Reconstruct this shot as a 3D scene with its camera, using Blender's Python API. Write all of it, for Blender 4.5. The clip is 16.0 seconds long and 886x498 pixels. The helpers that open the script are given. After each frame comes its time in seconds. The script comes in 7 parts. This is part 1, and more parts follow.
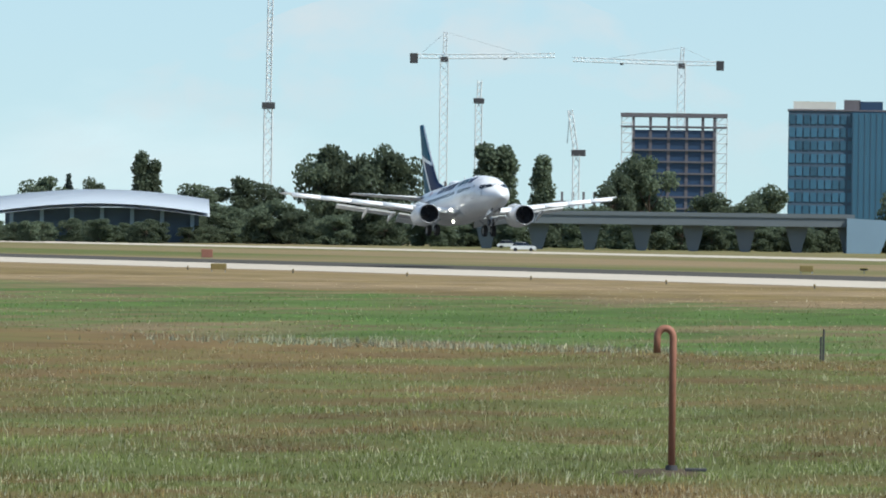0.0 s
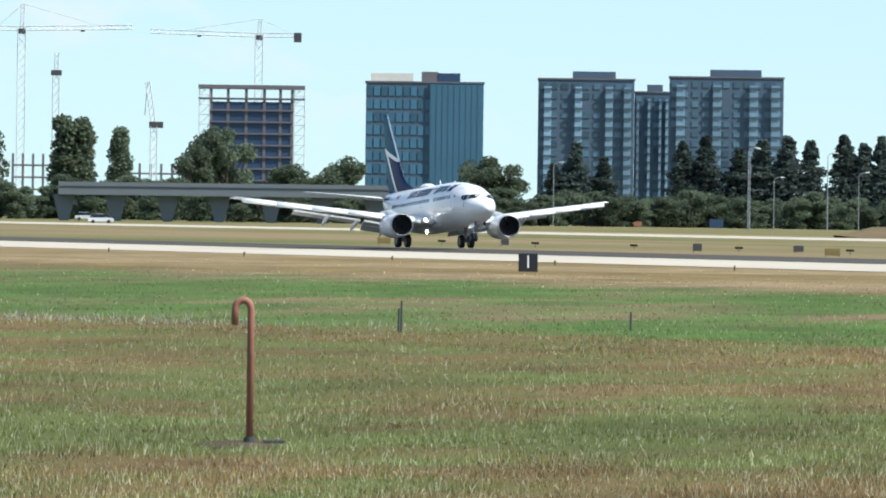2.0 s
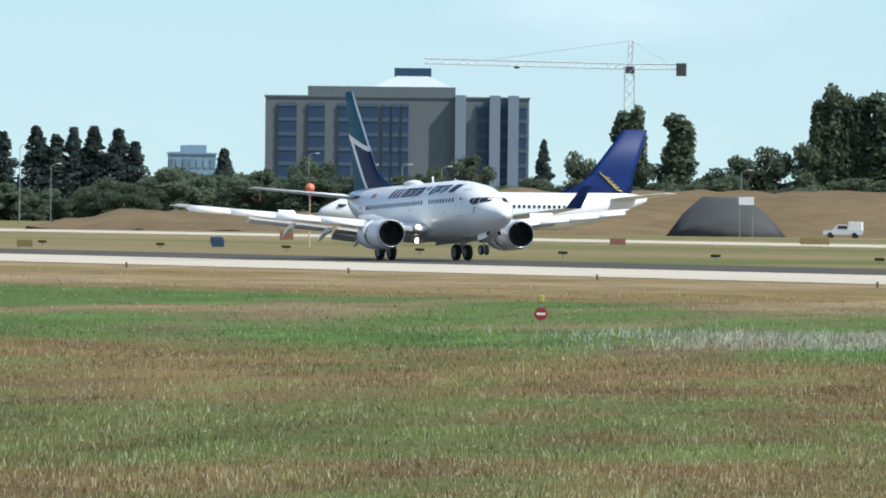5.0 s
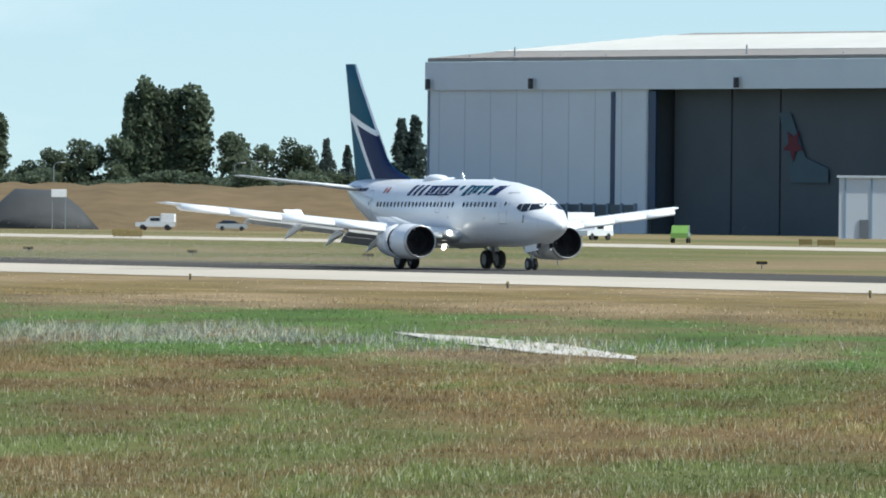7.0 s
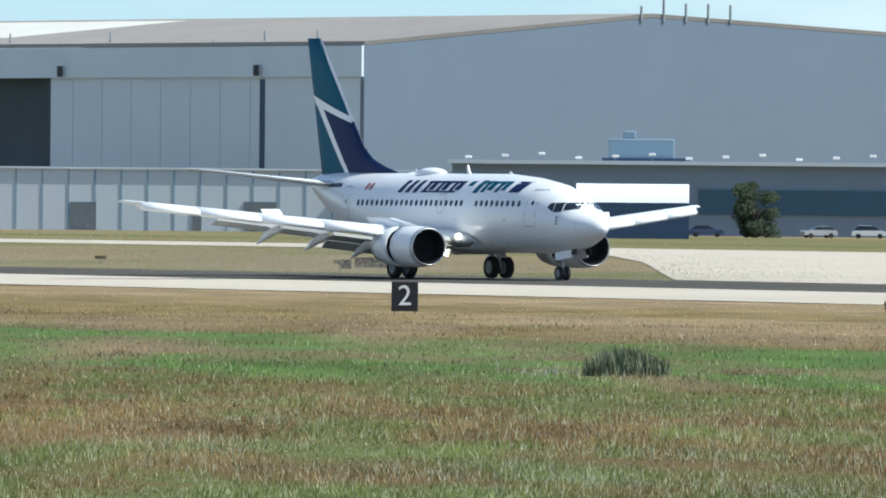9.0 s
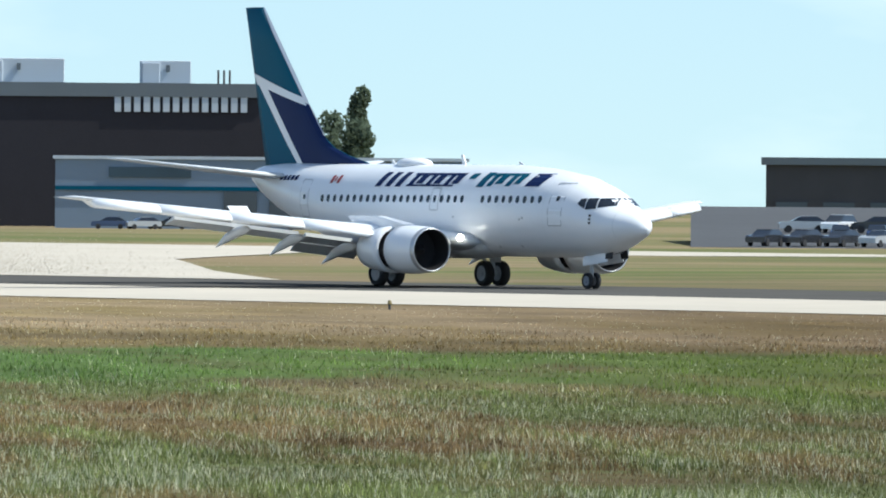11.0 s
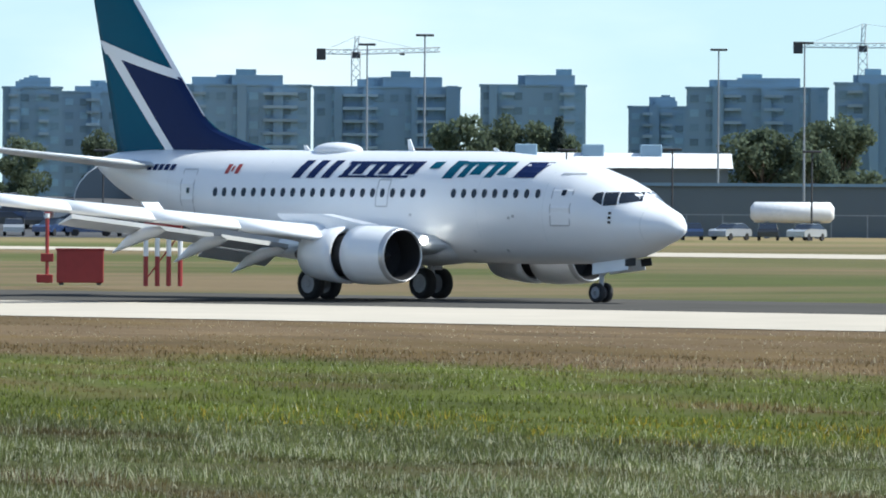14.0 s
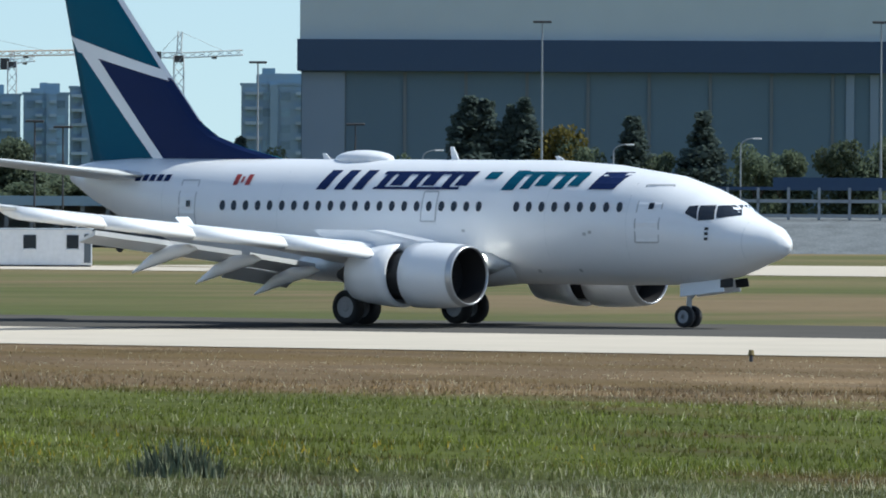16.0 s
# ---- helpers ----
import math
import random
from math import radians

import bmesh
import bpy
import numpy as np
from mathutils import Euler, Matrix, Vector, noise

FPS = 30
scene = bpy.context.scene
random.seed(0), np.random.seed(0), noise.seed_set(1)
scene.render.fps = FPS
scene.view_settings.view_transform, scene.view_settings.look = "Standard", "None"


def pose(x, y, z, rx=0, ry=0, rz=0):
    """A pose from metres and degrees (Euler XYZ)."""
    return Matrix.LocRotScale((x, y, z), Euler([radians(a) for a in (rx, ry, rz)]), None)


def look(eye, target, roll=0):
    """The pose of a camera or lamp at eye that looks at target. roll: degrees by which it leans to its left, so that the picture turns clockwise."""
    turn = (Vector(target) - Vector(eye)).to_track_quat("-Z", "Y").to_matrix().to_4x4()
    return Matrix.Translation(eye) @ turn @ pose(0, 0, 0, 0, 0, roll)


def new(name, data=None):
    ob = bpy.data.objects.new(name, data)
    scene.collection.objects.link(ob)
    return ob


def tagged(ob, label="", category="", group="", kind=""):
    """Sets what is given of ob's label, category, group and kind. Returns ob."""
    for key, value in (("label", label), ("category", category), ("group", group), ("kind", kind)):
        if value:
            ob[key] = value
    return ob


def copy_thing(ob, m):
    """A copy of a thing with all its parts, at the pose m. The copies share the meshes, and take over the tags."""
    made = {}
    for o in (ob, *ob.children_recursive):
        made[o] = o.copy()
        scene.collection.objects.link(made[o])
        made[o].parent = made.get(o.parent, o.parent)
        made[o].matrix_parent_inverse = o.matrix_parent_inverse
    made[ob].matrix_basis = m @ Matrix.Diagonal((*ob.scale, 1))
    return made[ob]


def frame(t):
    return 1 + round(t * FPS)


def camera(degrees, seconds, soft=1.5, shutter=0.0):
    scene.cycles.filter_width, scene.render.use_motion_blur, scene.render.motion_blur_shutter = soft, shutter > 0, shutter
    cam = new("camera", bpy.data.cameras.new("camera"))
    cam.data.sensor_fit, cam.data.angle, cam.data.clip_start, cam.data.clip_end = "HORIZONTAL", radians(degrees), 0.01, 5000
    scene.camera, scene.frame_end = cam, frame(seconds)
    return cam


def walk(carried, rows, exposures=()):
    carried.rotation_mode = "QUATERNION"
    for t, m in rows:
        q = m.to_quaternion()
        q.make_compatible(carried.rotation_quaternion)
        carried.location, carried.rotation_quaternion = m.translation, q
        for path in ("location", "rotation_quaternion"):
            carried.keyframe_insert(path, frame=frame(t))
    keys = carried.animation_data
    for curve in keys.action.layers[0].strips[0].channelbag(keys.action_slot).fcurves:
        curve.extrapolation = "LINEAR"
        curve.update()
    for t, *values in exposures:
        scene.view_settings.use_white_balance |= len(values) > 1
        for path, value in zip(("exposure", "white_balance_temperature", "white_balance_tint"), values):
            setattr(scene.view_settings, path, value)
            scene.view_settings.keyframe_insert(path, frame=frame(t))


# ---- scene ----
EYE = (0.0, 0.0, 3.8)
cam = camera(4.737, 16.0, soft=1.9)


def aim(pan, tilt, roll):
    """Camera pose from compass turn (from +Y towards +X), tilt and roll in degrees."""
    p, q = radians(pan), radians(tilt)
    far = Vector((math.sin(p) * math.cos(q), math.cos(p) * math.cos(q), math.sin(q))) * 100
    return look(EYE, Vector(EYE) + far, roll)


PAN = ((0, -74.949, -0.111, 0.79), (0.5, -74.433, -0.180, 0.78), (1, -73.885, -0.215, 0.76), (1.5, -73.299, -0.226, 0.75),
       (2, -72.689, -0.232, 0.73), (2.5, -72.071, -0.233, 0.71), (3.0, -71.420, -0.233, 0.70), (3.2, -71.143, -0.233, 0.69))
PAN += ((4.25, -69.58, -0.231, 0.66), (5.3, -67.866, -0.229, 0.63), (5.5, -67.533, -0.230, 0.62), (6, -66.675, -0.230, 0.61),
        (6.5, -65.753, -0.230, 0.59), (7, -64.694, -0.232, 0.58), (7.5, -63.566, -0.231, 0.56), (8, -62.349, -0.232, 0.55))
PAN += ((8.5, -61.126, -0.234, 0.53), (9, -59.978, -0.239, 0.52), (9.5, -58.717, -0.239, 0.50), (10.0, -57.311, -0.243, 0.49),
        (10.2, -56.721, -0.249, 0.48), (11.3, -53.40, -0.262, 0.45), (12.5, -49.448, -0.274, 0.41), (13, -47.692, -0.279, 0.40))
PAN += ((13.5, -46.053, -0.283, 0.38), (14, -44.422, -0.289, 0.37), (14.5, -42.769, -0.273, 0.35), (15, -41.117, -0.257, 0.34),
        (15.5, -39.493, -0.244, 0.32), (16, -37.889, -0.218, 0.31))
walk(cam, [(t, aim(a, b, c)) for t, a, b, c in PAN], exposures=[(0, 0.1, 6300, 4), (1, 0.3, 6300, 4), (2.5, 0.4, 6300, 4), (5.5, 0.2, 6250, 4), (7, 0.2, 6200, 3), (10, 0.3, 6150, 3), (12.5, 0.4, 6150, 4), (15, 0.38, 6150, 4), (16, 0.13, 6150, 4)])

# ---- light ----
SUN_EL, SUN_AZ = radians(49), radians(42)          # azimuth from +Y towards +X
world = bpy.data.worlds.new("sky")
scene.world = world
world.use_nodes = True
wn = world.node_tree.nodes
sky = wn.new("ShaderNodeTexSky")
sky.sky_type, sky.sun_disc = "NISHITA", False
sky.sun_elevation, sky.sun_rotation = SUN_EL, SUN_AZ
sky.air_density, sky.dust_density, sky.ozone_density = 1.0, 0.6, 1.6
wn["Background"].inputs["Strength"].default_value = 0.135
coord, lift, unit = wn.new("ShaderNodeTexCoord"), wn.new("ShaderNodeVectorMath"), wn.new("ShaderNodeVectorMath")
lift.inputs[1].default_value = (0, 0, 0.078)       # a clear sky, blue down to the skyline
unit.operation = "NORMALIZE"
world.node_tree.links.new(coord.outputs["Generated"], lift.inputs[0])
world.node_tree.links.new(lift.outputs[0], unit.inputs[0])
world.node_tree.links.new(unit.outputs[0], sky.inputs["Vector"])
# thin summer cloud, drawn out along the skyline
cloud, ramp, veil, squash = wn.new("ShaderNodeTexNoise"), wn.new("ShaderNodeMapRange"), wn.new("ShaderNodeMix"), wn.new("ShaderNodeMapping")
squash.inputs["Scale"].default_value = (14, 14, 46)
cloud.inputs["Scale"].default_value, cloud.inputs["Detail"].default_value = 1.0, 6
ramp.inputs["From Min"].default_value, ramp.inputs["From Max"].default_value = 0.5, 0.75
ramp.inputs["To Max"].default_value = 0.6
veil.data_type = "RGBA"
veil.inputs["B"].default_value = (6.6, 7.0, 7.2, 1)
world.node_tree.links.new(coord.outputs["Generated"], squash.inputs["Vector"])
world.node_tree.links.new(squash.outputs[0], cloud.inputs["Vector"])
world.node_tree.links.new(cloud.outputs["Fac"], ramp.inputs["Value"])
world.node_tree.links.new(ramp.outputs[0], veil.inputs["Factor"])
world.node_tree.links.new(sky.outputs["Color"], veil.inputs["A"])
world.node_tree.links.new(veil.outputs["Result"], wn["Background"].inputs["Color"])
sun = new("sun", bpy.data.lights.new("sun", "SUN"))
sun.data.energy, sun.data.angle, sun.data.color = 4.9, radians(0.53), (1.0, 0.95, 0.87)
sun.matrix_world = look((0, 0, 0), (-math.sin(SUN_AZ) * math.cos(SUN_EL), -math.cos(SUN_AZ) * math.cos(SUN_EL), -math.sin(SUN_EL)))


# ---- materials ----
def mat(name, color, rough=0.6, metal=0.0, var=0.12, scale=3.0, bump=0.0, island=0.0, spec=0.5, coat=0.0, attr="", obj=0.0, trans=0.0):
    """Procedural surface: base colour with two scales of noise, optional relief, per-piece change and colour attribute."""
    m = bpy.data.materials.new(name)
    m.use_nodes = True
    nt = m.node_tree
    n, lk = nt.nodes, nt.links
    b = n["Principled BSDF"]
    b.inputs["Roughness"].default_value, b.inputs["Metallic"].default_value = rough, metal
    b.inputs["Specular IOR Level"].default_value = spec
    b.inputs["Coat Weight"].default_value = coat
    co = n.new("ShaderNodeTexCoord")
    t1, t2 = n.new("ShaderNodeTexNoise"), n.new("ShaderNodeTexNoise")
    for t, s in ((t1, scale), (t2, scale * 0.13)):
        t.inputs["Scale"].default_value, t.inputs["Detail"].default_value = s, 4
        lk.new(co.outputs["Object"], t.inputs["Vector"])
    add = n.new("ShaderNodeMath")
    add.operation = "ADD"
    lk.new(t1.outputs["Fac"], add.inputs[0]), lk.new(t2.outputs["Fac"], add.inputs[1])
    last = add.outputs[0]
    mid = 1.0
    for amount, node, out in ((island, "ShaderNodeNewGeometry", "Random Per Island"), (obj, "ShaderNodeObjectInfo", "Random")):
        if amount:
            g = n.new(node)
            ma = n.new("ShaderNodeMath")
            ma.operation, ma.inputs[1].default_value = "MULTIPLY_ADD", amount / max(var, 1e-3)
            lk.new(g.outputs[out], ma.inputs[0]), lk.new(last, ma.inputs[2])
            last = ma.outputs[0]
            mid += 0.5 * amount / max(var, 1e-3)
    mr = n.new("ShaderNodeMapRange")
    mr.inputs["From Min"].default_value, mr.inputs["From Max"].default_value = mid - 1, mid + 1
    mr.inputs["To Min"].default_value, mr.inputs["To Max"].default_value = 1 - 2 * var, 1 + 2 * var
    mr.clamp = False
    lk.new(last, mr.inputs["Value"])
    mul = n.new("ShaderNodeVectorMath")
    mul.operation = "SCALE"
    if attr:
        at = n.new("ShaderNodeAttribute")
        at.attribute_name = attr
        lk.new(at.outputs["Color"], mul.inputs[0])
    else:
        mul.inputs[0].default_value = color[:3]
    lk.new(mr.outputs[0], mul.inputs["Scale"])
    lk.new(mul.outputs[0], b.inputs["Base Color"])
    if bump:
        bp = n.new("ShaderNodeBump")
        bp.inputs["Strength"].default_value, bp.inputs["Distance"].default_value = bump, 0.05
        lk.new(t1.outputs["Fac"], bp.inputs["Height"]), lk.new(bp.outputs[0], b.inputs["Normal"])
    if trans:
        tl, mx = n.new("ShaderNodeBsdfTranslucent"), n.new("ShaderNodeMixShader")
        mx.inputs[0].default_value = trans
        lk.new(mul.outputs[0], tl.inputs["Color"]), lk.new(b.outputs[0], mx.inputs[1]), lk.new(tl.outputs[0], mx.inputs[2])
        lk.new(mx.outputs[0], n["Material Output"].inputs["Surface"])
    return m


def glow(name, color, strength):
    m = bpy.data.materials.new(name)
    m.use_nodes = True
    b = m.node_tree.nodes["Principled BSDF"]
    b.inputs["Base Color"].default_value = (*color, 1)
    b.inputs["Emission Color"].default_value, b.inputs["Emission Strength"].default_value = (*color, 1), strength
    return m


M = dict(
    white=mat("white_paint", (0.76, 0.77, 0.79), 0.28, var=0.03, scale=1.2, coat=0.2),
    wing=mat("wing_grey_paint", (0.68, 0.7, 0.72), 0.3, var=0.05, scale=2.0),
    metal=mat("bright_metal", (0.45, 0.46, 0.48), 0.35, 0.7, var=0.05),
    slat=mat("polished_slat", (0.88, 0.89, 0.9), 0.2, 0.0, var=0.02, coat=0.4),
    navy=mat("navy_paint", (0.006, 0.017, 0.075), 0.5, var=0.05, spec=0.15),
    teal=mat("teal_paint", (0.0, 0.08, 0.135), 0.5, var=0.05, spec=0.15),
    dark=mat("dark_void", (0.012, 0.012, 0.014), 0.6),
    glass=mat("dark_window_glass", (0.015, 0.02, 0.03), 0.08, var=0.02),
    tyre=mat("tyre_rubber", (0.018, 0.018, 0.02), 0.8, var=0.1),
    rim=mat("wheel_rim", (0.3, 0.3, 0.32), 0.5, 0.3),
    gear=mat("gear_grey", (0.45, 0.46, 0.48), 0.45, 0.2),
    red=mat("red_paint", (0.3, 0.03, 0.028), 0.5, var=0.15),
    beacon=glow("landing_light_glow", (1.0, 0.93, 0.8), 7.0),
    asphalt=mat("runway_asphalt", (0.088, 0.085, 0.08), 0.95, var=0.2, scale=0.3, spec=0.0),
    concrete=mat("pale_concrete", (0.47, 0.425, 0.36), 0.95, var=0.12, scale=0.3, spec=0.0),
    grass=mat("dry_grass_ground", (0.2, 0.18, 0.08), 0.95, var=0.22, scale=0.9, attr="cover", spec=0.07, bump=0.6),
    blade=mat("grass_blades", (0.2, 0.2, 0.08), 0.75, var=0.2, scale=2.0, attr="cover", island=0.3, spec=0.06, trans=0.55),
    # greens raised and blued, the haze over distant trees in their colour
    leaf=mat("leaf_green", (0.125, 0.158, 0.105), 0.8, var=0.15, scale=0.5, island=0.12, obj=0.25, spec=0.15, trans=0.5),
    leaf_dark=mat("conifer_green", (0.088, 0.118, 0.108), 0.85, var=0.12, scale=0.5, island=0.1, obj=0.2, spec=0.1, trans=0.5),
    bark=mat("bark", (0.12, 0.09, 0.065), 0.9, var=0.25),
    # hangar front: paler than its gable cladding, the light put into the colour
    front_sheet=mat("pale_sheet_lit", (0.62, 0.68, 0.73), 0.65, var=0.06, scale=0.15, spec=0.2),
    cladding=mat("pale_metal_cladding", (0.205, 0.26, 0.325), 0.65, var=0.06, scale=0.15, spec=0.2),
    fascia=mat("light_fascia_panel", (0.48, 0.53, 0.58), 0.55, var=0.05, scale=0.1),
    roofing=mat("brown_grey_roofing", (0.26, 0.24, 0.22), 0.9, var=0.15, scale=0.3),
    roof_pale=mat("pale_roof_sheet", (0.6, 0.58, 0.53), 0.8, var=0.1, scale=0.3),
    # for dark doors, and as painted shade inside open doorways
    doorway=mat("dark_door_and_shade", (0.085, 0.102, 0.115), 0.7, var=0.2, scale=0.1, spec=0.2),
    brick=mat("dark_brown_cladding", (0.032, 0.03, 0.036), 0.8, var=0.12, spec=0.2),
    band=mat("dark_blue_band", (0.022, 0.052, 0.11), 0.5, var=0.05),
    tower_wall=mat("tower_concrete_blue", (0.08, 0.118, 0.165), 0.75, var=0.08, scale=0.2, spec=0.2),
    tower_glass=mat("tower_glass_blue", (0.065, 0.12, 0.165), 0.3, var=0.3, scale=0.1, obj=0.5),
    # far blocks: distance haze is put into these pale blue colours
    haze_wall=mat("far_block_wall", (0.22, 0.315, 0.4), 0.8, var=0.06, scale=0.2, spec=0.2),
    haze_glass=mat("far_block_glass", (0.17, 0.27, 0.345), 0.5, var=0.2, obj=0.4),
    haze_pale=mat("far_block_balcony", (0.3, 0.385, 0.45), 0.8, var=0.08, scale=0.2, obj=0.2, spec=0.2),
    teal_glass=mat("teal_glass_curtain", (0.045, 0.125, 0.195), 0.35, var=0.15, scale=0.1, obj=0.3),
    frame_conc=mat("raw_concrete", (0.13, 0.12, 0.135), 0.9, var=0.2, scale=0.2),
    hosp=mat("grey_brown_precast", (0.13, 0.152, 0.168), 0.8, var=0.08, scale=0.2),
    crane_w=mat("crane_white", (0.55, 0.58, 0.6), 0.6, var=0.1),
    crane_o=mat("crane_orange", (0.6, 0.43, 0.33), 0.6, var=0.1),
    steel=mat("galvanised_steel", (0.28, 0.3, 0.32), 0.6, 0.3),
    post=mat("dark_post", (0.05, 0.05, 0.055), 0.7),
    rust=mat("rusty_red_pipe", (0.27, 0.115, 0.075), 0.7, var=0.25, scale=8),
    board=mat("black_sign_board", (0.012, 0.012, 0.016), 0.5),
    sign_white=mat("sign_white", (0.8, 0.8, 0.8), 0.5),
    yellow=mat("sign_yellow", (0.2, 0.15, 0.05), 0.6, var=0.2),
)


# ---- building blocks ----
def part(name, bm, material, parent=None, label="", smooth=False):
    """One mesh object out of a bmesh, under a thing or a part."""
    me = bpy.data.meshes.new(name)
    bmesh.ops.recalc_face_normals(bm, faces=bm.faces[:])
    if smooth:
        for f in bm.faces:
            f.smooth = True
    bm.to_mesh(me)
    bm.free()
    for m in (material if isinstance(material, (list, tuple)) else [material]):
        me.materials.append(M[m] if isinstance(m, str) else m)
    ob = new(name, me)
    if parent:
        ob.parent = parent
    if label:
        ob["label"] = label
    return ob


def share(name, me, m, parent):
    """Another object on the same mesh."""
    ob = new(name, me)
    ob.parent = parent
    ob.matrix_basis = m
    return ob


def base(name, x, y, z=0.0, rz=0.0):
    ob = new(name)
    ob.empty_display_size = 0.2
    ob.matrix_basis = pose(x, y, z, 0, 0, rz)
    return ob


def box(bm, c, s, m=None, bevel=0.0):
    vs = bmesh.ops.create_cube(bm, size=1)["verts"]
    for v in vs:
        v.co = Vector((v.co.x * s[0] + c[0], v.co.y * s[1] + c[1], v.co.z * s[2] + c[2]))
    if m:
        bmesh.ops.transform(bm, matrix=m, verts=vs)
    if bevel:
        es = {e for v in vs for e in v.link_edges}
        bmesh.ops.bevel(bm, geom=list(es), offset=bevel, segments=1, affect="EDGES")
    return bm


def boxed(c, s, bevel=0.0):
    return box(bmesh.new(), c, s, None, bevel)


def rod(bm, a, b, r0, r1=None, n=6):
    a, b = Vector(a), Vector(b)
    d = b - a
    q = d.to_track_quat("Z", "Y").to_matrix().to_4x4()
    bmesh.ops.create_cone(bm, cap_ends=True, segments=n, radius1=r0, radius2=r0 if r1 is None else r1, depth=d.length,
                          matrix=Matrix.Translation((a + b) / 2) @ q)
    return bm


def loft(bm, rings, caps=True, closed=True):
    """Skin through rings of equal length."""
    vr = [[bm.verts.new(p) for p in r] for r in rings]
    n = len(vr[0])
    for a, b in zip(vr, vr[1:]):
        for i in range(n if closed else n - 1):
            bm.faces.new((a[i], a[(i + 1) % n], b[(i + 1) % n], b[i]))
    if caps:
        bm.faces.new(vr[0][::-1]), bm.faces.new(vr[-1])
    return bm


def prism(bm, outline, lo, hi, axis=1):
    """A plate: outline in the two other axes, thick along axis."""
    def p(u, v, w):
        return {0: (w, u, v), 1: (u, w, v), 2: (u, v, w)}[axis]
    return loft(bm, [[p(u, v, lo) for u, v in outline], [p(u, v, hi) for u, v in outline]])


def polar(az, d):
    return d * math.sin(radians(az)), d * math.cos(radians(az))


# ---- ground ----
def crown(y):
    """Height of the ground across the runway, which is crowned and drains to both sides."""
    return -0.3 * min(1.0, abs(y - 274.8) / 32.0) * max(0.0, min(1.0, 1 - (abs(y - 274.8) - 32) / 60.0))


def wave(x, y, fu, fv, seed):
    """Smooth noise drawn out along the way in which the grass is mown."""
    return noise.noise(Vector(((0.5 * y - 0.866 * x) * fu, (0.5 * x + 0.866 * y) * fv, seed)))


def relief(x, y):
    """Unevenness of the rough grass between the fence and the runway."""
    if not 30 < y < 235:
        return 0.0
    return 0.06 * wave(x, y, 0.08, 0.2, 0.0) + 0.05 * wave(x, y, 0.2, 0.45, 11.0)


EDGE_X, EDGE_Y = (-700, -500, -330, -280, -230, -200), (152, 163, 162, 151, 151, 171)      # where the dry strip begins


def cover(x, y):
    """Colour of the grass cover: mown brown and green patches, a lush strip along the ditch, a dry strip by the runway."""
    n1, n2, n3 = wave(x, y, 0.014, 0.024, 1.0), wave(x, y, 0.02, 0.1, 7.0), wave(x, y, 0.035, 0.3, 3.0)
    n4, n5, n6 = wave(x, y, 0.05, 0.03, 21.0), wave(x, y, 0.1, 1.3, 31.0), wave(x, y, 0.07, 0.5, 41.0)
    brown, straw = Vector((0.225, 0.155, 0.072)), Vector((0.275, 0.205, 0.118))
    green, lush = Vector((0.12, 0.138, 0.046)), Vector((0.102, 0.165, 0.046))
    near = 121 + min(0.0, (x + 170) * 0.17) + 4 * n2 + 3 * n3 + 4 * n5
    far = float(np.interp(x, EDGE_X, EDGE_Y)) + 5 * n3 + 4 * n5
    if y > 420:
        k = max(0.0, min(1.0, 0.5 + n1 + 0.5 * n3))
        return (straw * (1 - k) + green * k) * (1 - 0.25 * max(0.0, min(1.0, (x + 600) / 80)))
    if y > 305:
        k = max(0.0, min(1.0, 0.4 + 1.3 * n1 + 0.9 * n2 + 0.5 * n3 + 0.5 * n6))
        return (straw * (1 - k) + green * 1.1 * k) * (0.9 - 0.25 * max(0.0, min(1.0, (x + 480) / 80)))

    def soft(a, b, w):
        return max(0.0, min(1.0, 0.5 + (b - a) / w))
    late = soft(0.0, x + 1.4 * y, 45)
    k = max(0.0, min(1.0, 0.25 + 0.32 * soft(-270, x, 60) + 0.62 * late + (1 - 0.45 * late) * (0.9 * n1 + 0.9 * n2 + 1.0 * n3 + 0.4 * n4 + 1.6 * n5 + 1.7 * n6)))
    mown = brown * (1 - k) + green * k
    k2 = max(0.0, min(1.0, 0.84 + 0.3 * late + 1.2 * n2 + 0.8 * n1 + 1.3 * n3 + 0.9 * n5 + 1.1 * n6))
    ditch = straw * 0.95 * (1 - k2) + lush * k2
    k3 = max(0.0, min(1.0, 0.35 + 1.5 * n1 + 1.2 * n2 + 1.2 * n3 + 0.9 * n6))
    dry = straw * (1 - k3) + (brown * 0.75 + green * 0.2) * k3
    a, b = soft(near, y, 5), soft(far, y, 6)
    mown = mown * (1 - 0.36 * late) + Vector((0.008, 0.004, 0.004)) * late
    ditch = ditch * (1 - 0.5 * late) + Vector((0.044, 0.028, 0.0)) * late
    dry = dry * (1 - 0.47 * late) + Vector((0.012, 0.002, 0.0)) * late
    return ((mown * (1 - a) + ditch * a) * (1 - b) + dry * b) * (1 + 0.4 * n5 + 0.5 * n6)


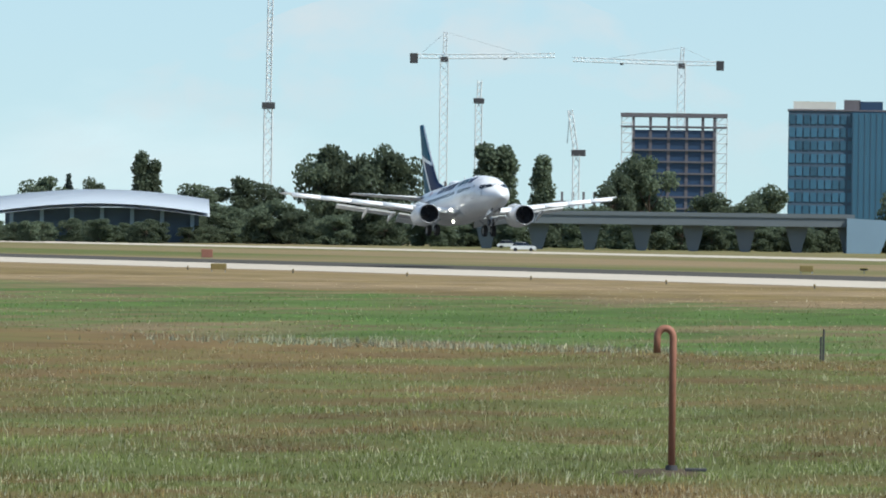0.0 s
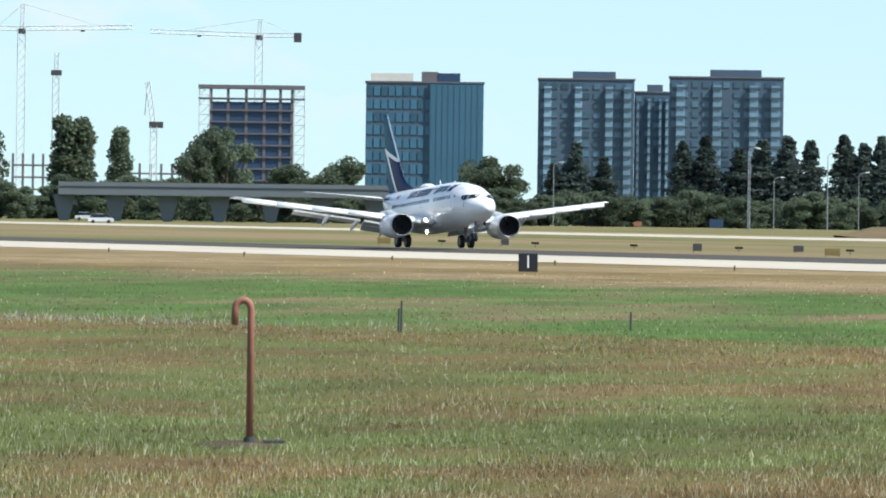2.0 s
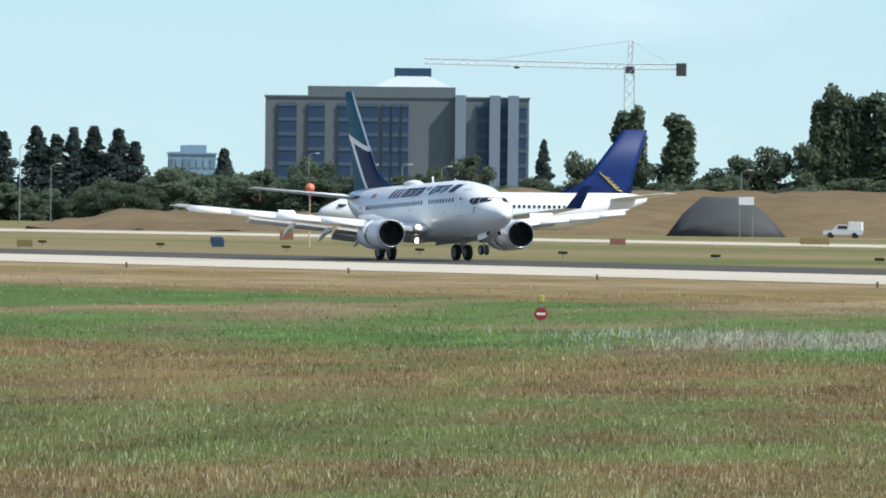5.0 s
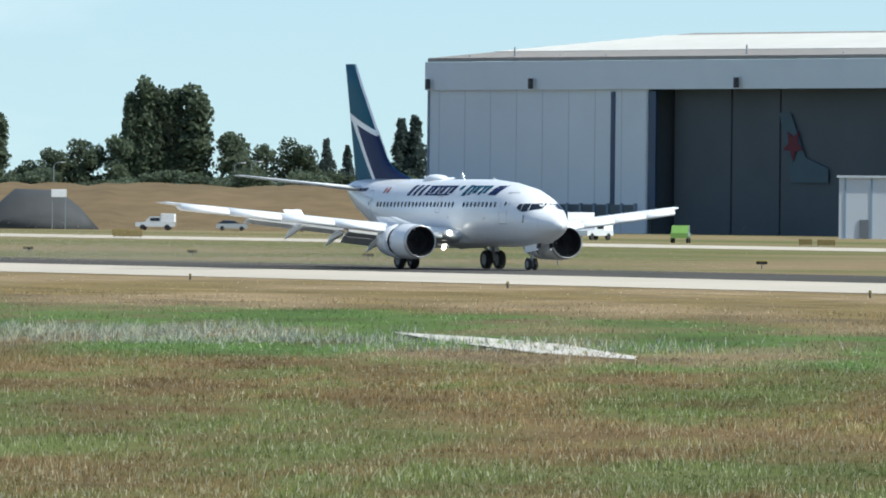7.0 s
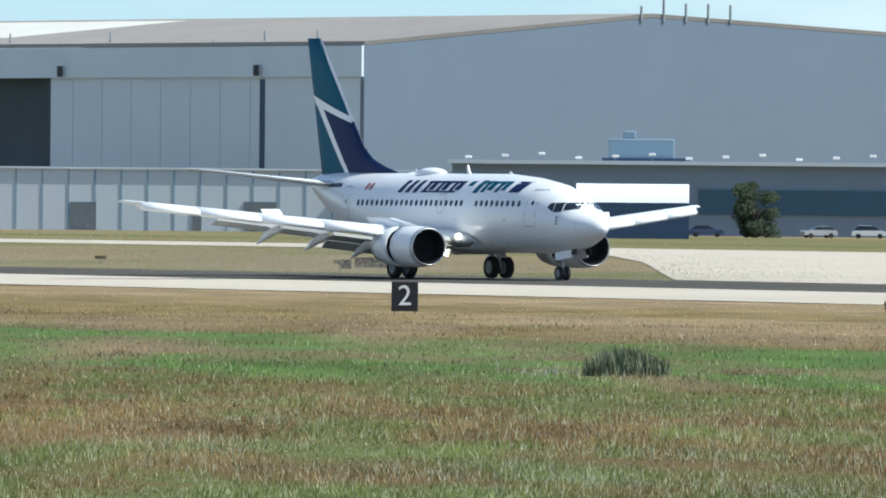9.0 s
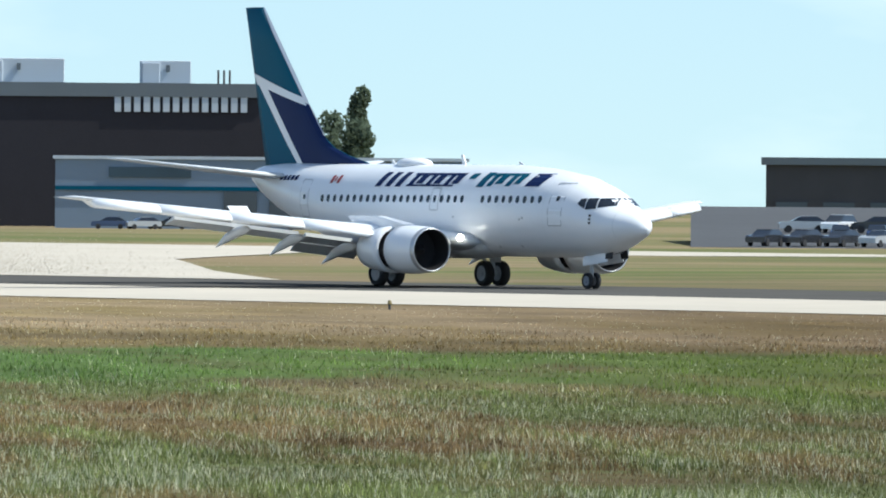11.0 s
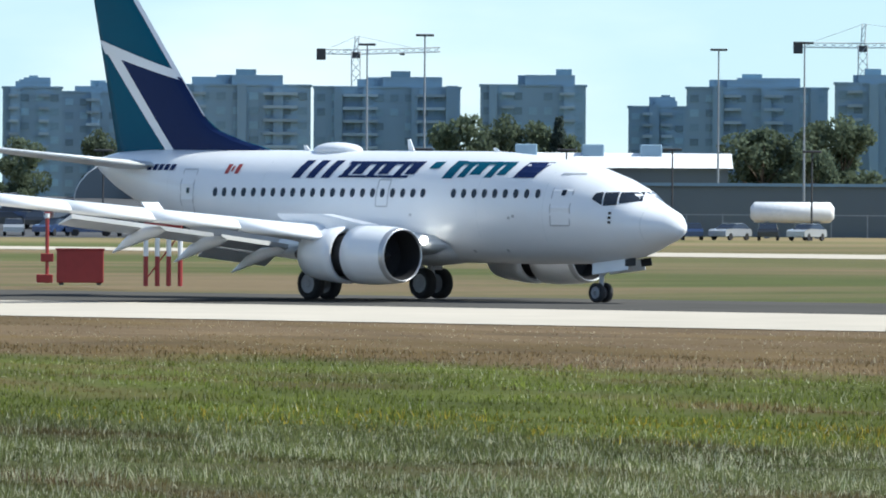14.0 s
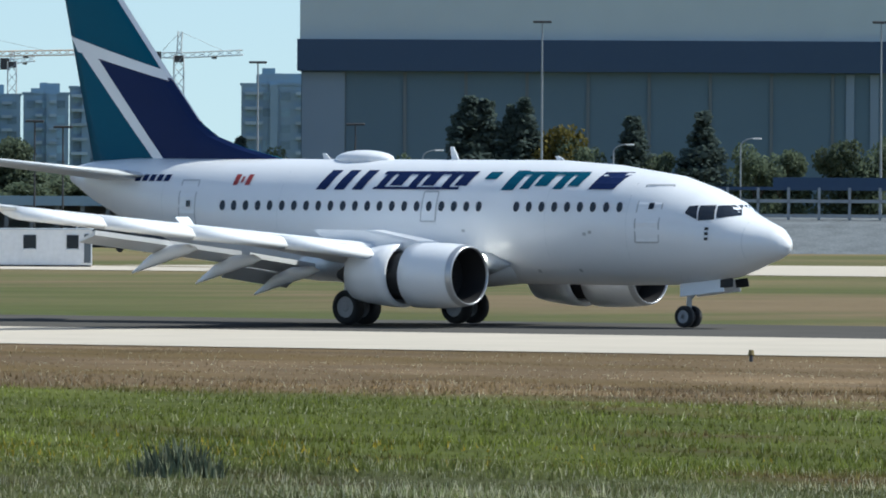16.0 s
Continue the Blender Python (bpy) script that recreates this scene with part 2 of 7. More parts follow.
def build_ground():
    xs = sorted({*range(-5000, -800, 150), *range(-800, -420, 3), *range(-420, -60, 2), *range(-60, 2100, 120)})
    ys = sorted({*range(-600, 30, 70), *np.arange(30, 245, 1.5).tolist(), *np.arange(245, 306, 4).tolist(), *range(306, 700, 12), *range(700, 5000, 250), 5000})
    vs = [(x, y, crown(y) + relief(x, y)) for x in xs for y in ys]
    ny = len(ys)
    fs = [(i * ny + j, (i + 1) * ny + j, (i + 1) * ny + j + 1, i * ny + j + 1) for i in range(len(xs) - 1) for j in range(ny - 1)]
    me = bpy.data.meshes.new("ground")
    me.from_pydata(vs, [], fs)
    col = me.color_attributes.new("cover", "FLOAT_COLOR", "POINT")
    # ground colour darkened below the blades, for the shade between them
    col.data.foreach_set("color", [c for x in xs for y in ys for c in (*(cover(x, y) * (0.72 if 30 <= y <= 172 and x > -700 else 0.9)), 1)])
    me.materials.append(M["grass"])
    tagged(new("ground", me), "dry mown airfield grass in brown and green patches", "ground", kind="structure")


def strip(name, label, y0, y1, x0, x1, material, lift, category="runway"):
    """A paved strip along the runway that follows the crown."""
    bm = bmesh.new()
    ys = np.linspace(y0, y1, max(2, int(abs(y1 - y0) / 5) + 1))
    xs = np.linspace(x0, x1, 40)
    g = [[bm.verts.new((x, y, crown(y) + lift)) for y in ys] for x in xs]
    for a, b in zip(g, g[1:]):
        for i in range(len(ys) - 1):
            bm.faces.new((a[i], b[i], b[i + 1], a[i + 1]))
    ob = part(name, bm, material)
    return tagged(ob, label, category, kind="structure")


def build_pavement():
    strip("runway", "dark rubber-stained asphalt runway", 263.5, 306, -3500, 1500, "asphalt", 0.03)
    strip("runway_shoulder", "pale concrete runway shoulder bleached by the sun", 242.2, 263.5, -3500, 1500, "concrete", 0.03)
    strip("taxiway", "pale concrete taxiway beyond the runway", 450, 490, -3500, -600, "concrete", 0.03, "taxiway")


build_ground()
build_pavement()



def build_mountain():
    """A far snow peak, haze painted in: only its glowing snowfields show against the sky."""
    m = bpy.data.materials.new("glow_haze_snow")
    m.use_nodes = True
    n, lk = m.node_tree.nodes, m.node_tree.links
    n.remove(n["Principled BSDF"])
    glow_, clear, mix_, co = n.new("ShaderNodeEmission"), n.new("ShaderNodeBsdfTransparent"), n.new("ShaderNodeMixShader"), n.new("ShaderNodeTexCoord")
    # the snow shines by itself, and noisy transparency paints the haze
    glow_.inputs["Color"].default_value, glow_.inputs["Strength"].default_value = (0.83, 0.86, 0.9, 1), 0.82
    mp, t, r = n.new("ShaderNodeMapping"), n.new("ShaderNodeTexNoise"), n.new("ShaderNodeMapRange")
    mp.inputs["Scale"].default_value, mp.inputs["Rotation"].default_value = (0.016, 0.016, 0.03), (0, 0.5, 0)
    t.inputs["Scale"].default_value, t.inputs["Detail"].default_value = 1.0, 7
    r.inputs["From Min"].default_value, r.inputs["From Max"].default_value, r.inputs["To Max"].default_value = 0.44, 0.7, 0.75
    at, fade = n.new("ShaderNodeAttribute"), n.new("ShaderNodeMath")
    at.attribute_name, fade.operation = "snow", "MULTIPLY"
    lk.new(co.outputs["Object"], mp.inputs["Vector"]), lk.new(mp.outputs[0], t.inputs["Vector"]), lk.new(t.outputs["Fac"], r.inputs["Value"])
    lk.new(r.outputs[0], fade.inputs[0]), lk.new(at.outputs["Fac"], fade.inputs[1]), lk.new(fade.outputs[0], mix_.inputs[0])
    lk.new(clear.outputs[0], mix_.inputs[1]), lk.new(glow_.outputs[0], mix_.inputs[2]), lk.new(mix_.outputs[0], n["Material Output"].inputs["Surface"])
    cols, rows = 48, 14
    vs, snow = [], []
    for i in range(cols + 1):
        az = -77.4 + 5.2 * i / cols
        top = 132 - 34 * abs(az + 74.9) + 7 * noise.noise(Vector((az * 3, 0, 4)))
        for j in range(rows + 1):
            k = j / rows
            x, y = polar(az, 4800 + 90 * k + 25 * noise.noise(Vector((az * 4, k * 3, 9))))
            vs.append((x, y, top * k))
            snow.append(max(0.0, min(1.0, (k - 0.3) / 0.35)) * min(1.0, i / 10, (cols - i) / 10))
    me = bpy.data.meshes.new("mountain")
    me.from_pydata(vs, [], [(i * (rows + 1) + j, (i + 1) * (rows + 1) + j, (i + 1) * (rows + 1) + j + 1, i * (rows + 1) + j + 1) for i in range(cols) for j in range(rows)])
    at_ = me.attributes.new("snow", "FLOAT", "POINT")
    at_.data.foreach_set("value", snow)
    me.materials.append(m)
    ob = tagged(new("backdrop", me), "far snowy mountain, summer haze painted as a pale glow", "mountain", kind="structure")
    ob.visible_shadow = False


build_mountain()


# ---- airliner; x forward from the main wheels, y to its left ----
MAIN = 15.24
wings = []
SECTIONS = ((0, 2.62, 0.03, 0.03), (0.12, 2.66, 0.30, 0.29), (0.45, 2.72, 0.60, 0.52), (1.0, 2.735, 0.92, 0.715), (1.55, 2.75, 1.17, 0.95),
            (2.1, 2.85, 1.38, 1.24), (3.0, 2.955, 1.60, 1.505), (4.36, 3.115, 1.77, 1.755), (6.6, 3.255, 1.87, 1.925), (9.0, 3.34, 1.88, 2.0), (19.0, 3.36, 1.88, 2.0),
            (21.0, 3.46, 1.86, 1.91), (23.0, 3.68, 1.70, 1.70), (25.0, 3.98, 1.42, 1.41), (27.0, 4.31, 1.03, 1.07), (28.6, 4.62, 0.58, 0.66), (29.6, 4.82, 0.2, 0.26))


def section(s):
    """Centre height, half width and half height of the fuselage s metres behind the nose."""
    xs = [r[0] for r in SECTIONS]
    return [float(np.interp(s, xs, [r[k] for r in SECTIONS])) for k in (1, 2, 3)]


def skin(s, z, out=0.0, side=-1):
    """A point of the fuselage's skin at height z."""
    zc, w, h = section(s)
    k = max(-1.0, min(1.0, (z - zc) / h))
    return Vector((MAIN - s, side * (w * math.sqrt(max(0.0, 1 - k * k)) + out), z))


def airfoil(le, te, z, t, n=7, y=0.0, vertical=False):
    """A closed section from leading to trailing edge."""
    up, lo = [], []
    for i in range(n + 1):
        u = i / n
        th = t * (0.2969 * math.sqrt(u) - 0.126 * u - 0.3516 * u * u + 0.2843 * u ** 3 - 0.1015 * u ** 4) / 0.2
        up.append((u, th)), lo.append((u, -th * 0.8))
    pts = up + lo[-2:0:-1]
    if vertical:
        return [(le + (te - le) * u, y + v, z) for u, v in pts]
    return [(le + (te - le) * u, y, z + v) for u, v in pts]


def sheet_on_skin(corners, out=0.02, side=-1, rows=3):
    """A plate laid on the fuselage between a lower and an upper edge: corners (s, z) in turn."""
    bm = bmesh.new()
    (a, b, c, d) = corners
    grid = []
    for i in range(rows + 1):
        v = i / rows
        line = []
        for j in range(4):
            u = j / 3
            s = (a[0] + (b[0] - a[0]) * u) * (1 - v) + (d[0] + (c[0] - d[0]) * u) * v
            z = (a[1] + (b[1] - a[1]) * u) * (1 - v) + (d[1] + (c[1] - d[1]) * u) * v
            line.append(bm.verts.new(skin(s, z, out, side)))
        grid.append(line)
    for p, q in zip(grid, grid[1:]):
        for j in range(3):
            bm.faces.new((p[j], p[j + 1], q[j + 1], q[j]))
    return bm


def ring(x, y, z, r, n=28, sz=1.0):
    return [(x, y + r * math.cos(2 * math.pi * i / n), z + sz * r * math.sin(2 * math.pi * i / n)) for i in range(n)]


def lathe_x(profile, y, z, n=28, sz=1.0, caps=False):
    """Skin of revolution along x: profile of (s behind the nose, radius)."""
    return loft(bmesh.new(), [ring(MAIN - s, y, z, r, n, sz) for s, r in profile], caps)


def wheel(parent, x, y, r, w):
    t = bmesh.new()
    prof = ((-0.5, 0.62), (-0.5, 0.9), (-0.36, 1.0), (0.36, 1.0), (0.5, 0.9), (0.5, 0.62))
    loft(t, [[(x + r * k * math.cos(a), y + w * o, r + r * k * math.sin(a)) for o, k in prof] for a in [2 * math.pi * i / 20 for i in range(21)]], False)
    ob = part("wheel", t, "tyre", parent, smooth=True)
    h = bmesh.new()
    rod(h, (x, y - w * 0.42, r), (x, y + w * 0.42, r), r * 0.64, n=16)
    for side in (-1, 1):
        rod(h, (x, y + side * w * 0.4, r), (x, y + side * w * 0.5, r), r * 0.3, r * 0.2, 12)
    part("rim", h, "rim", ob)
    return ob


def build_airliner():
    jet = base("airliner", -1015, 274.8, 3.2)
    tagged(jet, "white twin-engine airliner with teal and navy tail landing", "airplane")
    n = 32
    rings = []
    dense = sorted({s for s, *_ in SECTIONS} | {0.04, 0.25, 0.7, 1.35, 2.1, 2.95, 3.9, 5.2, 9, 13, 17, 20, 22, 24, 26, 28})
    xs = [r[0] for r in SECTIONS]
    for s in dense:
        zc, w, h = section(s)
        rings.append([(MAIN - s, w * math.cos(2 * math.pi * i / n), zc + h * math.sin(2 * math.pi * i / n)) for i in range(n)])
    fus = part("fuselage", loft(bmesh.new(), rings), "white", jet, "glossy white painted fuselage", True)
    # belly fairing
    part("belly_fairing", loft(bmesh.new(), [[(MAIN - s, w * math.cos(a), 1.95 + h * math.sin(a)) for a in [2 * math.pi * i / 20 for i in range(20)]]
         for s, w, h in ((9.6, 0.7, 0.3), (10.6, 1.7, 0.6), (12, 2.0, 0.72), (17, 2.0, 0.72), (18.6, 1.6, 0.55), (20, 0.6, 0.2))]), "wing", jet, "grey belly fairing", True)
    # cabin windows: two rows with gaps at the doors
    wm = None
    for side in (-1, 1):
        for k in range(33):
            s = 5.49 + 0.508 * k
            if 9.75 < s < 10.7:
                continue
            if wm is None:
                bm = bmesh.new()
                loft(bm, [[(0.115 * math.cos(a) * (1 if abs(math.cos(a)) < 0.8 else 0.95), o, 0.17 * math.sin(a)) for a in [2 * math.pi * i / 10 for i in range(10)]] for o in (-0.03, 0.03)])
                ob = part("window", bm, "glass", fus, "small dark cabin window")
                wm = ob.data
            else:
                ob = new("window", wm)
                ob.parent = fus
            p = skin(s, 3.83, -0.005, side)
            ob.matrix_basis = pose(p.x, p.y, p.z, -12 * side * -1, 0, 0)
    # cockpit windows
    for side in (-1, 1):
        for c in (((1.52, 3.60), (2.05, 3.50), (2.22, 3.90), (1.84, 3.93)), ((2.1, 3.46), (2.6, 3.42), (2.72, 3.90), (2.27, 3.92)), ((2.65, 3.45), (3.1, 3.66), (3.03, 3.88), (2.77, 3.91))):
            part("cockpit_window", sheet_on_skin(c, 0.02, side), "glass", fus, "dark cockpit window")
        # doors: outline strips
        for s0, s1, z0, z1 in ((3.95, 4.82, 2.72, 4.55), (23.0, 23.75, 3.0, 4.65), (12.82, 13.4, 3.35, 4.3)):
            d = part("cabin_door", sheet_on_skin(((s0, z0), (s1, z0), (s1, z1), (s0, z1)), 0.012, side), "white", fus)
            for c in (((s0 - .03, z0), (s0 + .02, z0), (s0 + .02, z1), (s0 - .03, z1)), ((s1 - .02, z0), (s1 + .03, z0), (s1 + .03, z1), (s1 - .02, z1)),
                      ((s0, z0 - .03), (s1, z0 - .03), (s1, z0 + .02), (s0, z0 + .02)), ((s0, z1 - .02), (s1, z1 - .02), (s1, z1 + .03), (s0, z1 + .03))):
                part("door_seam", sheet_on_skin(c, 0.02, side), "gear", d, "thin grey door seam")
        # airline marking as plain slanted strokes, navy passing to teal
        strokes = ((17.95, 0.42, 0), (17.2, 0.42, 0), (16.45, 0.42, 0), (15.5, 0.34, 1), (14.95, 0.5, 2), (14.2, 0.34, 1), (13.65, 0.5, 2), (12.85, 0.34, 1), (12.3, 0.5, 2),
                   (11.2, 0.5, 3), (10.35, 0.5, 0), (9.6, 0.36, 1), (9.05, 0.5, 2), (8.3, 0.36, 1), (7.75, 0.42, 2), (6.9, 0.95, 1))
        for s0, wd, form in strokes:
            lo, hi = ((4.36, 5.0), (4.4, 4.96), (4.5, 4.9), (4.72, 4.96))[form]
            m = "navy" if s0 > 11.5 or s0 < 7 else "teal"
            lean = 0.5 * (hi - lo)
            part("marking_bar", sheet_on_skin(((s0, lo), (s0 - wd, lo), (s0 - wd - lean, hi), (s0 - lean, hi)), 0.02, side), m, fus, "dark slanted stroke on the fuselage")
        for z0, z1, s0, s1 in ((4.87, 4.97, 15.4, 11.6), (4.38, 4.46, 15.6, 12.1)):
            part("marking_bar", sheet_on_skin(((s0, z0), (s1, z0), (s1 - 0.05, z1), (s0 - 0.05, z1)), 0.024, side), "navy", fus, "long dark stroke on the fuselage")
        part("marking_bar", sheet_on_skin(((9.9, 4.87), (7.2, 4.87), (7.15, 4.97), (9.85, 4.97)), 0.024, side), "teal", fus, "long teal stroke on the fuselage")
        for s0 in (21.5, 20.98):
            part("flag_bar", sheet_on_skin(((s0, 4.5), (s0 - 0.2, 4.5), (s0 - 0.2, 4.85), (s0, 4.85)), 0.02, side), "red", fus, "red flag bar")
        part("flag_mark", sheet_on_skin(((21.2, 4.58), (21.1, 4.58), (21.1, 4.78), (21.2, 4.78)), 0.02, side), "red", fus, "red flag mark")
        for k in range(5):
            s0 = 26.0 - 0.34 * k
            part("registration_bar", sheet_on_skin(((s0, 4.62), (s0 - 0.24, 4.62), (s0 - 0.28, 4.84), (s0 - 0.04, 4.84)), 0.02, side), "navy", fus, "small dark bar")
        for k in range(3):
            z = 3.12 - 0.16 * k
            part("probe", sheet_on_skin(((2.32, z), (2.2, z), (2.2, z + 0.09), (2.32, z + 0.09)), 0.03, side), "dark", fus, "small dark air probe")
        for s0, z in ((6.5, 2.98), (6.72, 2.92), (7.3, 1.75), (9.0, 1.72), (11.6, 3.0)):
            part("port", sheet_on_skin(((s0 + .13, z), (s0, z), (s0, z + 0.1), (s0 + .13, z + 0.1)), 0.02, side), "gear", fus, "small grey port")
        for s0 in (4.3, 23.3):
            part("door_window", sheet_on_skin(((s0 + .09, 3.78), (s0 - .09, 3.78), (s0 - .09, 3.98), (s0 + .09, 3.98)), 0.026, side), "glass", fus, "small door window")
        for s0, s1 in ((1.2, 1.16), (5.2, 5.17), (8.4, 8.37), (19.4, 19.37), (24.6, 24.57)):
            zc, ww, hh = section(s0)
            part("panel_joint", sheet_on_skin(((s0, zc - hh * 0.75), (s1, zc - hh * 0.75), (s1, zc + hh * 0.8), (s0, zc + hh * 0.8)), 0.008, side, 7), "wing", fus, "faint skin joint")
    # fin
    fin = bmesh.new()
    zs = (5.1, 5.4, 5.75, 6.1, 6.55, 7.4, 8.35, 9.5, 10.9, 12.4)
    def fin_edges(z):
        le = float(np.interp(z, [5.1, 5.36, 5.72, 6.1, 6.55, 8.35, 12.4], [20.3, 20.5, 22.2, 23.4, 24.1, 25.63, 28.95]))
        te = float(np.interp(z, [5.1, 5.3, 12.4], [28.7, 28.75, 30.42]))
        return le, te
    loft(fin, [airfoil(MAIN - fin_edges(z)[0], MAIN - fin_edges(z)[1], z, 0.42 - 0.025 * (z - 5), n=14, vertical=True) for z in zs])
    vt = part("tail_fin", fin, "teal", jet, "teal tail fin", True)
    def on_fin(name, m, pts, out, label):
        for side in (-1, 1):
            bm = bmesh.new()
            k = len(pts) // 2
            cols = 8
            def spot(s, z):
                le, te = fin_edges(z)
                u = max(0.0, min(1.0, (s - le) / (te - le)))
                t = 0.42 - 0.025 * (z - 5)
                th = t * (0.2969 * math.sqrt(u) - 0.126 * u - 0.3516 * u * u + 0.2843 * u ** 3 - 0.1015 * u ** 4) / 0.2
                return bm.verts.new((MAIN - s, side * (max(th, 0.0) + out), z))
            g = [[spot(*(Vector(pts[i]).lerp(Vector(pts[len(pts) - 1 - i]), j / cols))) for j in range(cols + 1)] for i in range(k)]
            for p, q in zip(g, g[1:]):
                for j in range(cols):
                    bm.faces.new((p[j], p[j + 1], q[j + 1], q[j]))
            part(name, bm, m, vt, label)
    # white chevron and the navy field before it: two rails of equal length
    def rail(f, z0, z1, k=9):
        return [(f(z0 + (z1 - z0) * i / (k - 1)), z0 + (z1 - z0) * i / (k - 1)) for i in range(k)]
    limb_a = lambda z: 26.0 + (z - 5.33) * (3.62 / 4.0)
    limb_b = lambda z: 25.55 + (z - 5.33) * (3.45 / 4.0)
    on_fin("fin_stripe", "white", rail(limb_a, 5.2, 9.35) + rail(limb_b, 5.2, 8.8)[::-1], 0.02, "white chevron stripe")
    top = [(29.72 - 4.0 * i / 8, 9.45 - 1.12 * i / 8) for i in range(9)]
    low = [(29.4 - 3.98 * i / 8, 8.93 - 0.98 * i / 8) for i in range(9)]
    on_fin("fin_stripe", "white", top + low[::-1], 0.024, "white chevron stripe")
    on_fin("fin_field", "navy", rail(limb_b, 5.12, 8.78, 16) + rail(lambda z: fin_edges(z)[0] + 0.005, 5.12, 8.02, 16)[::-1], 0.014, "navy lower part of the fin")
    # white strip: the lit rim of the metal edge, put into its colour
    bm = bmesh.new()
    loft(bm, [[(MAIN - fin_edges(z)[0] + 0.03, 0, z), (MAIN - fin_edges(z)[0] - 0.16, -0.075, z), (MAIN - fin_edges(z)[0] - 0.16, 0.075, z)] for z in (6.6, 7.4, 8.35, 9.5, 10.9, 12.38)])
    part("leading_edge", bm, "white", vt, "metal leading edge, its rim light painted white")
    # horizontal tail
    for side in (-1, 1):
        part("tailplane", loft(bmesh.new(), [airfoil(MAIN - a, MAIN - b, z, t, y=side * y) for a, b, z, t, y in ((25.2, 28.7, 4.72, 0.36, 0.5), (27.3, 29.9, 5.1, 0.22, 3.8), (29.5, 31.15, 5.5, 0.12, 7.1), (30.1, 31.15, 5.51, 0.04, 7.2))]), "wing", jet, "grey tailplane", True)
    # wings
    for side in (-1, 1):
        st = ((9.9, 18.2, 1.95, 0.95, 1.6), (11.0, 18.1, 2.1, 0.8, 2.2), (13.0, 18.0, 2.5, 0.55, 5.8), (15.6, 19.05, 3.1, 0.36, 11.0), (18.45, 20.15, 3.76, 0.18, 16.9), (18.9, 20.2, 3.78, 0.06, 17.15))
        wg = part("wing", loft(bmesh.new(), [airfoil(MAIN - a, MAIN - b + 0.8 * (y < 16), z, t, y=side * y, n=9) for a, b, z, t, y in st]), "wing", jet, "light grey wing", True)
        wings.append((wg, side))
        # slats in front of and below the leading edge
        for (y0, a0, z0), (y1, a1, z1) in (((2.6, 11.2, 2.12), (4.2, 12.05, 2.35)), ((5.6, 12.75, 2.44), (8.2, 14.15, 2.78)), ((8.25, 14.2, 2.78), (11.0, 15.65, 3.06)), ((11.05, 15.7, 3.06), (13.8, 17.0, 3.38)), ((13.85, 17.05, 3.38), (16.4, 18.3, 3.66))):
            rows = [(MAIN - a, airfoil(MAIN - a + 0.42, MAIN - a - 0.95, z - 0.02, 0.46, y=side * y)) for y, a, z in ((y0, a0, z0), (y1, a1, z1))]
            bm = loft(bmesh.new(), [[(p[0], p[1], p[2] + 0.1 - 0.3 * (p[0] - c + 0.95) / 1.37) for p in line] for c, line in rows])
            part("slat", bm, "slat", wg, "bright leading edge slat", True)
        # flaps hang behind and below the trailing edge
        for (y0, t0, z0), (y1, t1, z1) in (((2.2, 17.4, 2.0), (5.7, 17.3, 2.35)), ((6.0, 17.4, 2.4), (11.6, 18.9, 3.05))):
            for k, drop in (((0, 0.0), (1, 0.3)) if y0 < 5 else ((0, 0.0),)):
                bm = bmesh.new()
                def flap(y, t, z):
                    a = (MAIN - t - 0.1 - 0.72 * k, z - 0.12 - drop)
                    b = (MAIN - t - 0.8 - 0.5 * k, z - 0.42 - drop * 1.4)
                    return [(a[0], side * y, a[1] + 0.08), (b[0], side * y, b[1] + 0.015), (b[0], side * y, b[1] - 0.015), (a[0], side * y, a[1] - 0.08)]
                loft(bm, [flap(y0, t0, z0), flap(y1, t1, z1)])
                part("flap", bm, "wing", wg, "lowered grey flap")
        # flap track fairings
        for y, t, z in ((4.0, 15.9, 1.98), (6.5, 16.3, 2.35), (8.9, 17.0, 2.68)):
            bm = loft(bmesh.new(), [[(MAIN - t - u * 2.7, side * (y + 0.15 * r * math.cos(q)), z - 0.25 - 0.8 * u * u + 0.25 * r * math.sin(q)) for q in [2 * math.pi * i / 10 for i in range(10)]]
                                    for u, r in ((0, 0.1), (0.12, 0.7), (0.4, 1.0), (0.7, 0.85), (1.0, 0.08))])
            part("flap_fairing", bm, "white", wg, "pale flap track fairing", True)
        bm = bmesh.new()
        bmesh.ops.create_uvsphere(bm, u_segments=10, v_segments=8, radius=0.16, matrix=Matrix.Translation((MAIN - 10.6, side * 2.25, 2.15)))
        part("landing_light", bm, "beacon", wg, "glowing landing light")
    return jet


jet = build_airliner()


